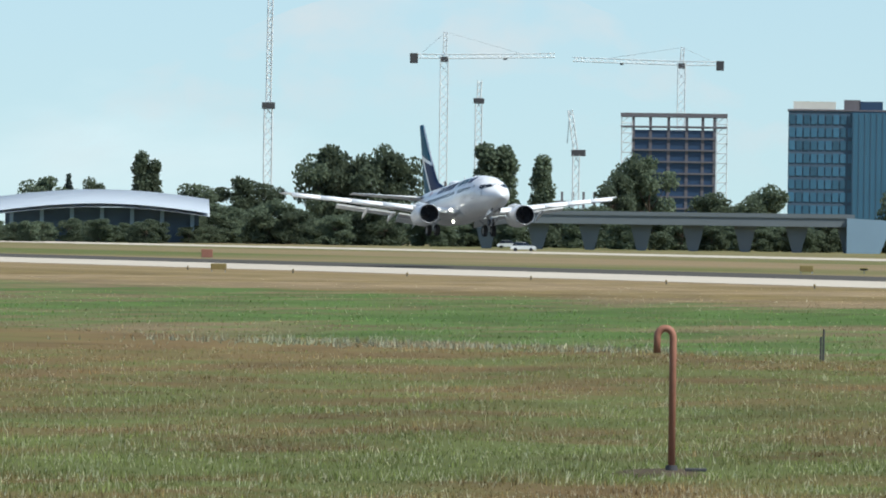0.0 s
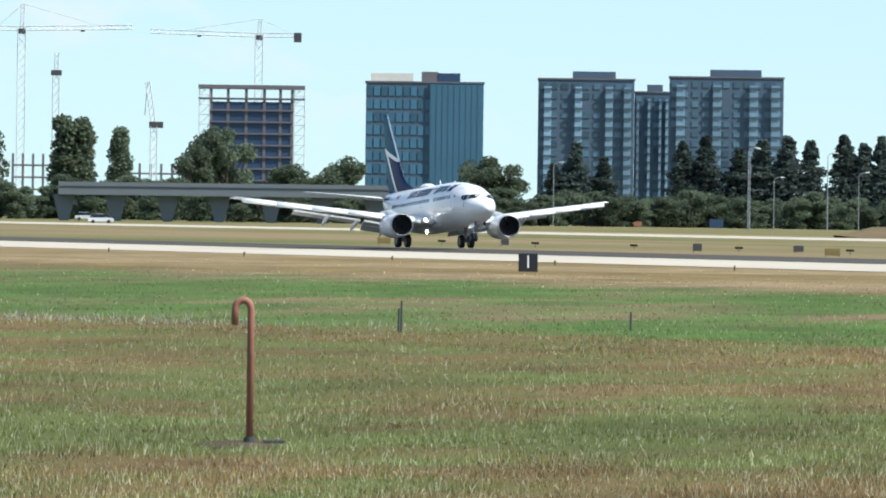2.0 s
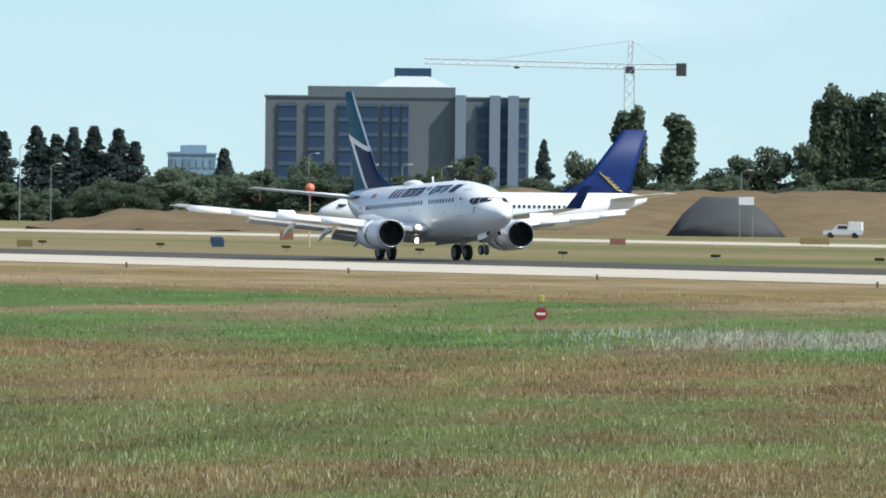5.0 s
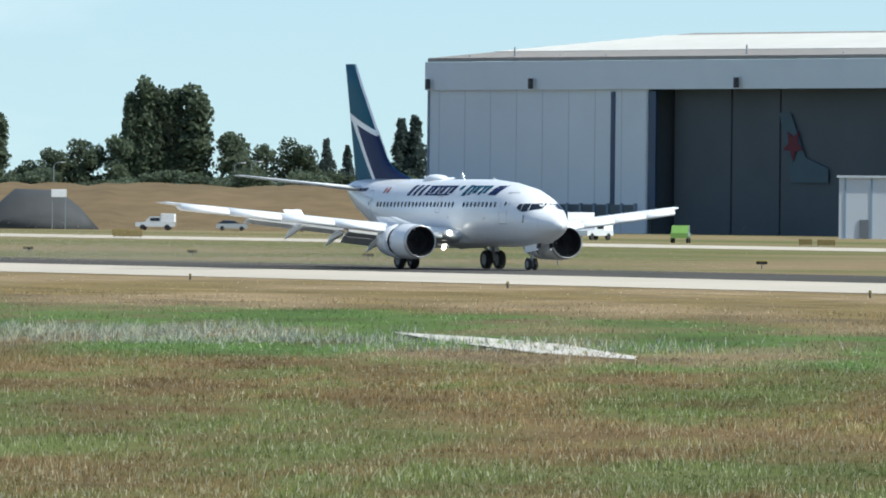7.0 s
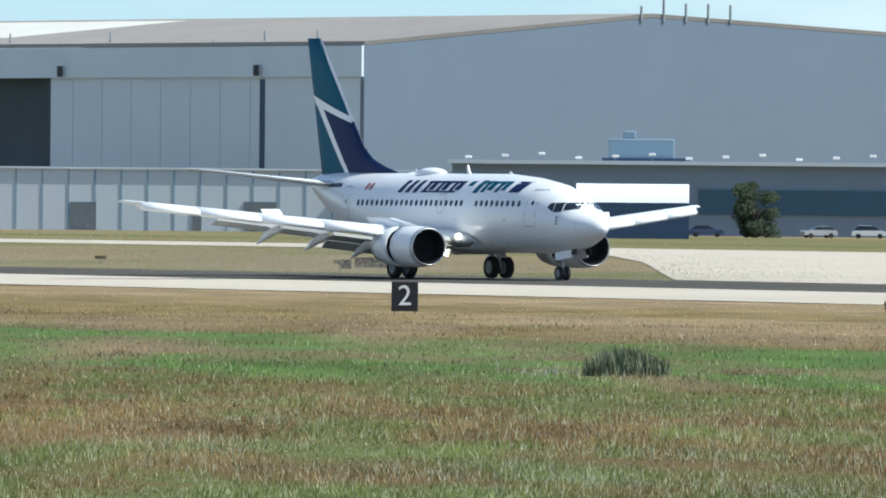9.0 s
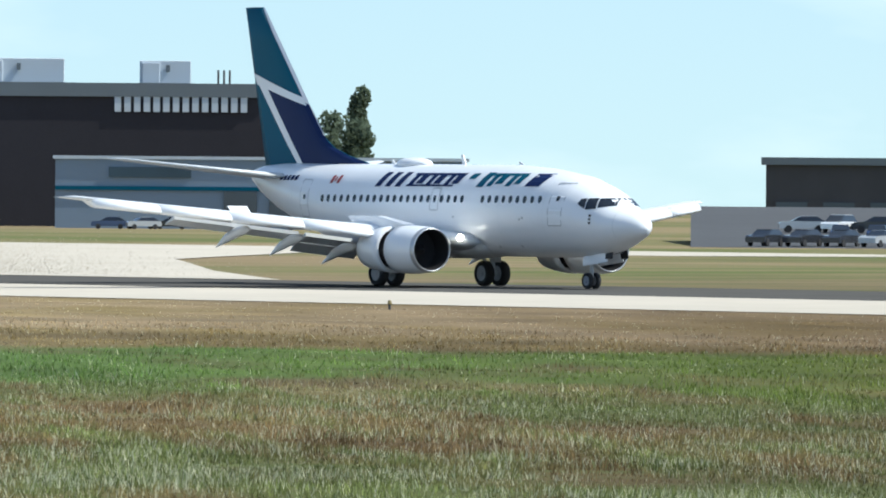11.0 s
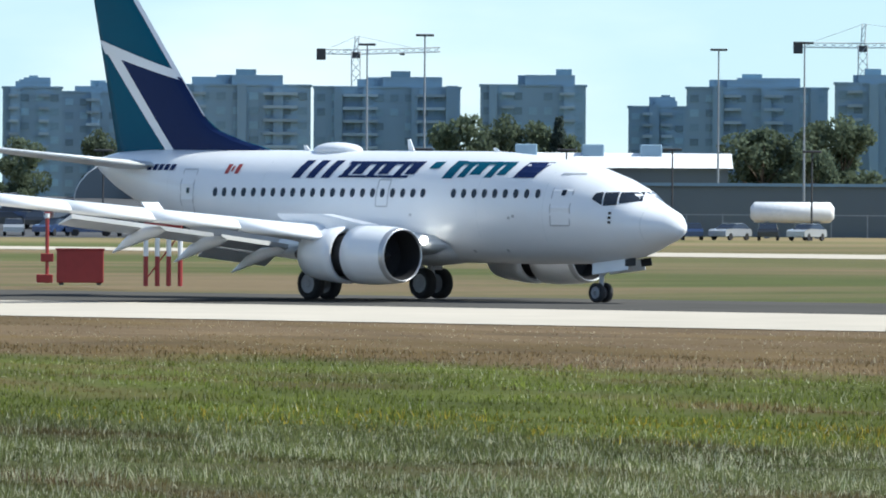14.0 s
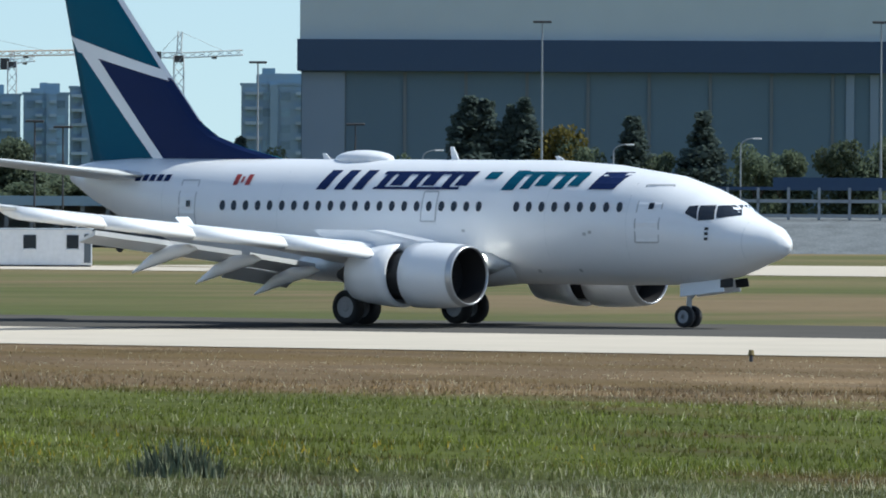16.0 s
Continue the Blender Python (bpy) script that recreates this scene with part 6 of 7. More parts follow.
def build_car_park():
    """The car park climbs gently away from the airfield."""
    bm = bmesh.new()
    rows = []
    for d, z in ((905, 0.02), (925, 0.05), (1045, 3.41), (1060, -0.1)):
        rows.append([bm.verts.new((*polar(-53 + 0.5 * k, d), z)) for k in range(20)])
    for p, q in zip(rows, rows[1:]):
        for k in range(19):
            bm.faces.new((p[k], p[k + 1], q[k + 1], q[k]))
    tagged(part("car_park", bm, mat("car_park_asphalt", (0.055, 0.055, 0.057), 0.9, var=0.15, scale=0.3)), "grey asphalt car park on a gentle rise", "car park", kind="structure")


build_car_park()
slab_shape("gravel_path", "pale gravel path through the grass", ((-289.2, 135.0), (-277.7, 132.5), (-263.7, 128.4), (-243.3, 120.5), (-238.8, 118.2), (-248.4, 120.2), (-267.2, 126.7), (-278.4, 130.9)), mat("pale_gravel", (0.5, 0.47, 0.42), 0.95, var=0.2, scale=2.0), "path", 0.03)


# ---- small airfield things ----
def vent_pipe():
    x, y = polar(-73.711, 167.2)
    ob = tagged(base("vent_pipe", x, y, 0, 73.711), "rusty red vent pipe with hooked top in the grass", "pipe")
    r, pts = 0.056, [(0, 0, 0), (0.0, 0, 2.14)]
    for k in range(1, 9):
        a = math.pi * k / 8
        pts.append((-0.125 + 0.125 * math.cos(a), 0, 2.14 + 0.15 * math.sin(a)))
    pts.append((-0.25, 0, 1.90))
    rings = []
    for i, p in enumerate(pts):
        d = (Vector(pts[min(i + 1, len(pts) - 1)]) - Vector(pts[max(i - 1, 0)])).normalized()
        side, up = Vector((0, 1, 0)), Vector((0, 1, 0)).cross(d)
        rings.append([Vector(p) + side * r * math.cos(2 * math.pi * j / 12) + up * r * math.sin(2 * math.pi * j / 12) for j in range(12)])
    part("pipe", loft(bmesh.new(), rings), "rust", ob, "rusty red pipe", True)
    part("collar", rod(bmesh.new(), (0, 0, -0.05), (0, 0, 0.15), 0.105, 0.095, 14), "post", ob, "dark base collar")
    rngp = random.Random(21)
    rim = [(0.75 * math.cos(a) * rngp.uniform(0.7, 1.2) - 0.2, 3.2 * math.sin(a) * rngp.uniform(0.7, 1.2)) for a in [2 * math.pi * i / 14 for i in range(14)]]
    part("bare_soil", loft(bmesh.new(), [[(a * k, b * k, z) for a, b in rim] for k, z in ((1.0, -0.03), (0.8, 0.05), (0.4, 0.07))]), mat("bare_soil", (0.085, 0.066, 0.045), 0.95, var=0.35, scale=4.0, bump=0.8, spec=0.05), ob, "dark bare soil at its foot")
    part("footing", boxed((0.38, 0, 0.085), (0.34, 0.25, 0.05), 0.01), "post", ob)


def marker_board(x, y, w, h, text, az):
    ob = tagged(base("distance_board", x, y, crown(y), -az), "black runway distance board with white numeral", "sign")
    part("board", boxed((0, 0, 0.1 + h / 2), (w, 0.16, h), 0.02), "board", ob)
    for s in (-1, 1):
        part("leg", boxed((s * w * 0.38, 0, 0.04), (0.06, 0.06, 0.12)), "steel", ob)
    cu = bpy.data.curves.new("numeral", "FONT")
    cu.body, cu.size, cu.align_x, cu.align_y, cu.extrude = text, h * 0.98, "CENTER", "CENTER", 0.01
    tmp = bpy.data.objects.new("numeral", cu)
    scene.collection.objects.link(tmp)
    bpy.context.view_layer.update()
    me = bpy.data.meshes.new_from_object(tmp.evaluated_get(bpy.context.evaluated_depsgraph_get()))
    bpy.data.objects.remove(tmp)
    me.materials.clear()
    me.materials.append(M["sign_white"])
    num = new("numeral", me)
    num.parent = ob
    num.matrix_basis = pose(0, -0.095, 0.1 + h / 2, 90, 0, 0)


def airfield_sign(x, y, w, h, m):
    az = math.degrees(math.atan2(x, y))
    kind = {"yellow": "weathered yellow airfield sign box on short legs", "red": "red-brown airfield sign box on short legs", "rust": "rust-brown airfield sign box on short legs"}
    ob = tagged(base("airfield_sign", x, y, crown(y), -az), kind.get(m, "dark airfield sign box on short legs"), "sign", "airfield signs")
    part("box", boxed((0, 0, 0.22 + h * 0.45), (w, 0.3, h * 0.9), 0.03), m, ob)
    n = max(2, int(w / 0.8) + 1)
    for k in range(n):
        part("leg", boxed((w * (k / (n - 1) - 0.5) * 0.86, 0, 0.12), (0.07, 0.07, 0.26)), "steel", ob)


def edge_light(x, y, h=0.35):
    ob = tagged(base("runway_light", x, y, crown(y)), "small runway edge light on a stem", "runway light", "runway lights")
    part("stem", rod(bmesh.new(), (0, 0, -0.02), (0, 0, h * 0.6), 0.05, n=6), "post", ob)
    part("lamp", rod(bmesh.new(), (0, 0, h * 0.6), (0, 0, h), 0.09, 0.06, 8), "yellow", ob)


def taxi_light(x, y):
    ob = tagged(base("approach_light", x, y, crown(y), 60), "yellow and black light box on a leg", "runway light", "light boxes beyond the runway")
    part("box", boxed((0, 0, 0.42), (0.75, 0.3, 0.2), 0.03), "board", ob)
    part("top", boxed((0, 0, 0.54), (0.8, 0.34, 0.06)), "sign_yellow", ob, "yellow top")
    part("leg", boxed((0, 0, 0.16), (0.08, 0.08, 0.36)), "steel", ob)


M["sign_yellow"] = mat("bright_yellow", (0.4, 0.33, 0.08), 0.5)
vent_pipe()
marker_board(-584.2, 187.2, 1.1, 1.05, "1", -72.24)
marker_board(-321.2, 184.1, 0.92, 1.02, "2", -60.18)
SIGNS = (
    (-1235.8, 303.3, 1.34, 1.07, "rust"), (-881.6, 217.4, 1.34, 0.57, "yellow"), (-1028.6, 314.4, 1.25, 0.62, "yellow"), (-1012.2, 321.9, 0.78, 0.73, "post"),
    (-930.1, 314.3, 0.83, 0.73, "post"), (-1966.6, 652.3, 1.53, 1.09, "rust"), (-1951.7, 663.3, 2.61, 1.74, "band"), (-1035.8, 316.6, 1.37, 0.63, "yellow"),
    (-924.6, 322.2, 0.93, 0.62, "post"), (-873.2, 307.4, 1.37, 0.68, "yellow"), (-880.7, 328.0, 1.09, 0.79, "band"), (-1083.4, 411.4, 1.22, 0.61, "rust"),
    (-922.7, 343.5, 1.14, 0.73, "band"), (-1023.1, 388.5, 1.39, 0.81, "rust"), (-1037.1, 453.5, 3.11, 0.72, "yellow"), (-971.3, 403.6, 1.55, 0.72, "rust"),
    (-1129.3, 536.1, 1.32, 0.66, "post"), (-1133.4, 539.7, 1.32, 0.66, "post"), (-1075.3, 470.2, 3.34, 0.74, "yellow"), (-966.6, 497.7, 1.38, 0.63, "yellow"),
    (-956.6, 494.9, 1.82, 0.62, "yellow"), (-550.2, 311.3, 0.73, 0.60, "board"), (-556.7, 317.0, 2.43, 0.68, "board"), (-948.5, 559.8, 1.74, 0.81, "board"),
    (-365.2, 479.7, 3.18, 0.70, "board"), (-1186.7, 564.3, 3.05, 0.83, "board"),
)
for row in SIGNS:
    airfield_sign(*row)
for k in range(22):
    edge_light(-930 + 38.2 * k, 226.5)
for k in range(16):
    taxi_light(-1040 + 30.5 * k * 1.02, 324)


def stakes():
    for x, y, h in ((-307.0, 94.4, 0.93), (-307.6, 94.5, 0.7), (-312.3, 103.4, 0.6)):
        ob = part("stake", rod(bmesh.new(), (0, 0, -0.05), (0.03, 0, h), 0.035, 0.03, 6), "post")
        ob.location = (x, y, 0)
        tagged(ob, "dark wooden stake in the grass", "stake", "stakes at the ditch")
    ob = tagged(base("round_sign", -314.8, 128.2, 0, 67.8), "round red and white sign under a yellow marker", "sign")
    part("post", rod(bmesh.new(), (0, 0, -0.05), (0, 0, 0.85), 0.025, n=8), "steel", ob)
    part("disc", rod(bmesh.new(), (0, -0.03, 0.42), (0, -0.05, 0.42), 0.21, n=24), "red", ob, "red disc")
    part("bar", boxed((0, -0.06, 0.42), (0.28, 0.012, 0.08)), "sign_white", ob, "white bar")
    part("marker", boxed((0, 0, 0.9), (0.2, 0.1, 0.24), 0.03), "sign_yellow", ob, "yellow marker")
    # windsock mast with orange and white ball
    ob = tagged(base("ball_mast", -916.9, 350.4, 0, 69), "orange and white ball on a thin red mast", "mast")
    part("mast", rod(bmesh.new(), (0, 0, -0.05), (0, 0, 5.0), 0.07, 0.05, 8), "crane_o", ob)
    for z, r, m in ((5.35, 0.42, "ball"), (4.75, 0.22, "ball")):
        bm = bmesh.new()
        bmesh.ops.create_uvsphere(bm, u_segments=16, v_segments=10, radius=r, matrix=Matrix.Translation((0, 0, z)))
        part("ball", bm, m, ob, "glossy orange ball", True)
    # white board on posts by the berm
    x, y = polar(-66.75, 1480)
    ob = tagged(base("white_board", x, y, 0, 66.75), "plain white board on two posts", "sign")
    part("panel", boxed((0, 0, 5.0), (2.1, 0.15, 1.1)), "sign_white", ob)
    for s in (-0.9, 0.9):
        part("post", boxed((s, 0.1, 2.3), (0.12, 0.12, 4.8)), "steel", ob)


M["ball"] = mat("orange_ball", (0.75, 0.2, 0.12), 0.3, var=0.05)
stakes()


def equipment_hut():
    az = -46.2
    ob = tagged(base("equipment_hut", -329.5, 314.2, -0.1, -az), "plain red equipment cabinet beside the runway", "cabinet")
    part("cabinet", boxed((0, 0, 0.78), (2.0, 1.4, 1.4), 0.03), "red", ob)
    part("lid", boxed((0, 0, 1.5), (2.1, 1.5, 0.06)), "red", ob)
    for s in (-0.8, 0.8):
        part("foot", boxed((s, 0, 0.05), (0.2, 1.2, 0.14)), "post", ob)
    ob = tagged(base("signal_mast", -334.5, 317.0, -0.1, -az), "red mast with boxes at its foot", "mast")
    part("mast", rod(bmesh.new(), (0, 0, 0), (0, 0, 2.8), 0.08, n=8), "red", ob)
    part("box", boxed((0, -0.1, 1.1), (0.55, 0.3, 0.35), 0.02), "red", ob)
    part("box", boxed((-0.1, -0.1, 0.2), (0.7, 0.4, 0.35), 0.02), "red", ob)
    part("lamp", rod(bmesh.new(), (0, 0, 2.8), (0, 0, 3.0), 0.1, n=10), "sign_white", ob)
    ob = tagged(base("antenna_tower", -323.0, 312.8, -0.1, -az), "red and white antenna drum on banded legs", "antenna")
    for sx in (-0.72, -0.24, 0.24, 0.72):
        for sy in (-0.5, 0.5):
            leg = part("leg", rod(bmesh.new(), (sx, sy, 0), (sx, sy, 1.25), 0.1, n=8), "red", ob, "red lower leg")
            part("leg_band", rod(bmesh.new(), (sx, sy, 1.25), (sx, sy, 2.35), 0.1, n=8), "sign_white", leg, "white leg band")
    part("brace", rod(bmesh.new(), (-0.7, -0.5, 0.3), (0.7, -0.5, 2.2), 0.03, n=6), "red", ob)
    part("red_box", boxed((0, 0, 2.82), (1.6, 1.2, 0.98), 0.04), "red", ob)
    part("drum", rod(bmesh.new(), (0, 0, 3.3), (0, 0, 4.25), 0.63, n=24), "sign_white", ob, "white antenna drum")
    part("side_box", boxed((-1.0, 0, 3.05), (0.5, 0.5, 0.45), 0.03), "sign_white", ob)


equipment_hut()


# ---- vehicles ----
def car_proto(paint, tall=0.0, name="car", label="parked car"):
    ob = base(name, 0, 0)
    L_, W_ = 4.4, 1.76
    prof = [(-2.2, 0.35), (-2.2, 0.8), (-1.95, 0.95), (-0.9 - tall, 1.02), (-0.9 - tall, 1.02), (2.05, 0.98), (2.2, 0.75), (2.2, 0.35)]
    body = part("body", loft(bmesh.new(), [[(x, y * k, z) for x, z in prof] for y, k in ((-W_ / 2, 1.0), (-W_ / 2 + 0.001, 1.0), (W_ / 2, 1.0))]), paint, ob)
    cab = [(-1.1 - tall, 1.0), (-0.3 - tall * 0.9, 1.42 + tall * 0.5), (1.2 + tall * 0.5, 1.46 + tall * 0.5), (2.0, 1.0)]
    part("glasshouse", loft(bmesh.new(), [[(x, y * (1 - 0.15 * (z > 1.1)), z) for x, z in cab] for y in (-0.82, 0.82)]), "glass", ob, "dark car windows")
    part("roof", boxed((0.45, 0, 1.45 + tall * 0.5), (1.5 + tall, 1.36, 0.06), 0.02), paint, ob)
    for x in (-1.35, 1.35):
        for y in (-0.8, 0.8):
            part("wheel", rod(bmesh.new(), (x, y - 0.1, 0.32), (x, y + 0.1, 0.32), 0.32, n=14), "tyre", ob)
    return tagged(ob, label, "car", "parked cars")


for key, c in (("car_white", (0.75, 0.76, 0.78)), ("car_silver", (0.42, 0.44, 0.46)), ("car_dark", (0.03, 0.033, 0.04)), ("car_blue", (0.04, 0.07, 0.16)), ("car_red", (0.22, 0.03, 0.03)), ("car_green", (0.2, 0.36, 0.08))):
    M[key] = mat(key.replace("car_", "") + "_car_paint", c, 0.2, 0.2, var=0.03, coat=0.8)
PROTOS = [car_proto("car_silver", label="silver car in the car park"), car_proto("car_white", 0.3, label="white estate car in the car park"), car_proto("car_dark", label="black car in the car park"),
          car_proto("car_blue", label="dark blue car in the car park"), car_proto("car_red", 0.2, label="dark red car in the car park")]
rngc = random.Random(4)
used = 0


def park(x, y, rz, k=None, z=0.05):
    """Place a car: the first five places take the prototypes themselves."""
    global used
    i = rngc.choice((0, 0, 0, 1, 1, 2, 2, 2, 2, 2, 2, 3, 3, 3, 3, 3, 2, 0, 1, 4)) if k is None else k
    if used < 5:
        PROTOS[used].matrix_basis = pose(x, y, z, 0, 0, rz)
    else:
        copy_thing(PROTOS[i], pose(x, y, z, 0, 0, rz))
    used += 1


for d, a0, a1, miss in ((925, -50.6, -43.6, 0.08), (945, -50.6, -43.4, 0.1), (962, -50.5, -44.0, 0.12), (984, -50.5, -46.4, 0.12), (1004, -50.5, -46.6, 0.15), (1028, -50.4, -46.8, 0.15), (925, -52.6, -50.7, 0.1), (940, -52.4, -50.7, 0.1), (965, -52.4, -50.7, 0.15), (925, -43.5, -42.0, 0.3)):
    az = a0
    while az < a1:
        if rngc.random() > miss:
            x, y = polar(az, d + rngc.uniform(-1, 1))
            park(x, y, -az + rngc.choice((90, -90, 62, 0)) + rngc.uniform(-4, 4), z=0.05 + max(0.0, d - 925) * 0.028)
        az += math.degrees(3.3 / d)
for az, d in ((-41.24, 864), (-41.1, 870), (-41.32, 880), (-40.9, 850), (-40.75, 846), (-39.195, 896), (-39.014, 900), (-39.53, 889), (-39.4, 893), (-38.9, 905), (-76.428, 2330), (-75.9, 2300),
              (-74.6, 2103), (-73.979, 2240), (-74.52, 1841), (-76.9, 2330), (-77.2, 2330), (-75.2, 2290), (-72.09, 2200), (-55.933, 1300), (-55.78, 1305), (-56.11, 1300), (-58.57, 1340), (-57.97, 1345),
              (-65.824, 1490), (-65.4, 1490), (-65.25, 1495), (-58.3, 1342), (-57.7, 1340), (-57.5, 1340), (-55.4, 1300), (-55.2, 1302)):
    x, y = polar(az, d)
    park(x, y, -az + rngc.choice((0, 20, 180)), z=0.0)


def truck(x, y, rz, paint, label, box_h=0.0, scale=1.0):
    ob = tagged(base("truck", x, y, 0.0, rz), label, "truck")
    prof = [(-2.7, 0.5), (-2.7, 1.05), (-1.4, 1.15), (-0.7, 1.9), (0.7, 1.9), (0.75, 1.1), (2.7, 1.1), (2.7, 0.5)]
    part("body", loft(bmesh.new(), [[(a, s, z) for a, z in prof] for s in (-0.95, 0.95)]), paint, ob)
    part("windows", boxed((0.0, 0, 1.5), (1.3, 1.94, 0.45)), "glass", ob)
    if box_h:
        part("load", boxed((1.75, 0, 1.1 + box_h / 2), (1.9, 1.8, box_h), 0.04), "sign_white", ob)
    for a in (-1.7, 1.7):
        for s in (-0.85, 0.85):
            part("wheel", rod(bmesh.new(), (a, s - 0.12, 0.4), (a, s + 0.12, 0.4), 0.4, n=14), "tyre", ob)


truck(-1047.9, 524.2, 150, "car_green", "lime green pickup truck on the taxiway edge")
truck(-1114.4, 546.2, 120, "car_white", "white service van near the hangar", 1.0)
truck(-1149.4, 557.8, 150, "car_silver", "pale utility truck by the taxiway", 1.0)
truck(-550.8, 637.8, 40, "car_dark", "black pickup truck at the car park edge")
truck(polar(-66.232, 1480)[0], polar(-66.232, 1480)[1], 60, "car_white", "white service truck below the berm", 1.2)
ob = tagged(base("blue_container", -483.1, 563.8, 0, 40), "blue upright container on the apron", "container")
part("body", boxed((0, 0, 0.95), (1.2, 1.2, 1.9), 0.05), "teal", ob)
part("lid", boxed((0, 0, 1.95), (1.3, 1.3, 0.1)), "navy", ob)


def gate_cabin():
    x, y = polar(-40.02, 668)
    ob = tagged(base("site_cabin", x, y, 0.03, 40.02), "white site cabin with dark square windows", "cabin")
    body = part("wall", boxed((0, 1.4, 1.2), (5.95, 2.8, 2.2), 0.02), "sign_white", ob)
    part("roof", boxed((0, 1.4, 2.34), (6.15, 3.0, 0.09), 0.02), "fascia", ob)
    part("skid", boxed((0, 1.4, 0.06), (5.8, 2.6, 0.12)), "post", ob)
    for s, wd in ((-0.92, 0.8), (1.75, 0.75)):
        win = part("window", boxed((s, -0.02, 1.55), (wd, 0.06, 0.85)), "glass", body, "dark window")
        part("window_frame", boxed((s, -0.03, 1.1), (wd + 0.1, 0.08, 0.06)), "fascia", win)
    part("door", boxed((2.68, -0.02, 1.15), (0.42, 0.06, 1.8)), "hosp", body, "grey narrow door")
    part("vent", rod(bmesh.new(), (2.0, 1.2, 2.38), (2.0, 1.2, 2.75), 0.08, n=8), "steel", ob)


gate_cabin()


# ---- second airliner, taxiing beyond the runway ----
def build_second_jet():
    jet2 = tagged(base("taxiing_airliner", -1050.1, 417.4, 0, -93.3), "white airliner with blue tail taxiing towards the runway", "airplane")
    nose = 17.5
    sec = ((0, 2.9, 0.05, 0.05), (0.5, 2.95, 0.6, 0.55), (1.6, 3.0, 1.2, 1.05), (3.0, 3.1, 1.65, 1.6), (5.5, 3.3, 1.86, 1.95), (9, 3.35, 1.88, 2.0), (26.8, 3.35, 1.88, 2.0), (30.6, 3.8, 1.6, 1.6), (34.2, 4.4, 0.9, 1.0), (36.6, 4.8, 0.2, 0.3))
    rings = [[(nose - s, w * math.cos(2 * math.pi * i / 24), z + h * math.sin(2 * math.pi * i / 24)) for i in range(24)] for s, z, w, h in sec]
    fus = part("fuselage", loft(bmesh.new(), rings), "white", jet2, "white fuselage", True)
    for side in (-1, 1):
        for k in range(40):
            m = pose(nose - 5.5 - 0.56 * k, side * 1.84, 3.85)
            if k == 0 and side == -1:
                first = part("window", boxed((0, 0, 0), (0.24, 0.12, 0.34)), "glass", fus)
                first.matrix_basis = m
            else:
                share("window", first.data, m, fus)
        part("cockpit_window", boxed((nose - 2.4, side * 1.12, 3.72), (1.0, 0.5, 0.36), 0.05), "glass", fus)
        for k in range(6):
            part("marking_bar", boxed((nose - 8.0 - 0.95 * k, side * 1.5, 4.66), (0.55, 0.2, 0.36)), "navy", fus)
        st = ((13.0, 21.5, 2.0, 0.9, 1.6), (16.0, 21.6, 2.5, 0.6, 5.8), (21.7, 23.4, 3.7, 0.2, 16.9))
        wg = part("wing", loft(bmesh.new(), [airfoil(nose - a, nose - b, z, t, y=side * y) for a, b, z, t, y in st]), "wing", jet2, "grey wing", True)
        part("winglet", loft(bmesh.new(), [airfoil(nose - a, nose - b, z, 0.1, y=side * y, vertical=True) for a, b, z, y in ((21.7, 23.4, 3.7, 16.9), (22.6, 23.9, 5.0, 17.3), (23.4, 24.3, 6.1, 17.5))]), "navy", wg)
        part("tailplane", loft(bmesh.new(), [airfoil(nose - a, nose - b, z, t, y=side * y) for a, b, z, t, y in ((31.7, 35.2, 4.7, 0.35, 0.5), (36.0, 37.5, 5.4, 0.12, 7.1))]), "wing", jet2)
        en = part("engine", loft(bmesh.new(), [ring(nose - s, side * 4.83, 1.6, r, 20) for s, r in ((11.6, 0.85), (11.5, 0.95), (12.2, 1.08), (13.8, 1.1), (15.6, 0.85))], True), "white", jet2, "white engine", True)
        # flat near-black disc, painted for the shade of the hollow inlet
        part("inlet", rod(bmesh.new(), (nose - 11.55, side * 4.83, 1.6), (nose - 11.47, side * 4.83, 1.6), 0.84, n=20), "dark", en)
        leg = part("main_gear", rod(bmesh.new(), (0, side * 2.86, 0.5), (0, side * 2.7, 2.2), 0.14, n=8), "gear", jet2)
        for o in (-0.43, 0.43):
            wheel(leg, 0, side * 2.86 + o, 0.56, 0.4)
    leg = part("nose_gear", rod(bmesh.new(), (13.5, 0, 0.35), (13.5, 0, 1.7), 0.1, n=8), "gear", jet2)
    for o in (-0.2, 0.2):
        wheel(leg, 13.5, o, 0.35, 0.2)
    fin = [airfoil(nose - a, nose - b, z, 0.3, vertical=True) for a, b, z in ((26.0, 34.9, 5.2), (29.0, 35.0, 6.2), (30.2, 35.2, 7.4), (33.9, 36.6, 12.1))]
    vt = part("tail_fin", loft(bmesh.new(), fin), "blue_tail", jet2, "bright blue tail fin", True)
    for side in (-1, 1):
        for k in range(5):
            bm = bmesh.new()
            pts = [(nose - 33.8 + 0.35 * k + 1.4 * math.sin(a), side * 0.24, 5.6 + 0.55 * k * 0.6 + 1.6 * (1 - math.cos(a))) for a in [0.2 * i for i in range(6)]]
            for p, q in zip(pts, pts[1:]):
                rod(bm, p, q, 0.06, n=4)
            part("gold_arc", bm, "sign_yellow", vt, "thin gold arc")
    return jet2


M["blue_tail"] = mat("bright_blue_paint", (0.007, 0.024, 0.12), 0.5, var=0.05, spec=0.2)
jet2 = build_second_jet()


# ---- tyre smoke at touchdown ----
SMOKE = mat("white_smoke", (0.72, 0.75, 0.8), 1.0, var=0.02, spec=0.0, trans=0.5)
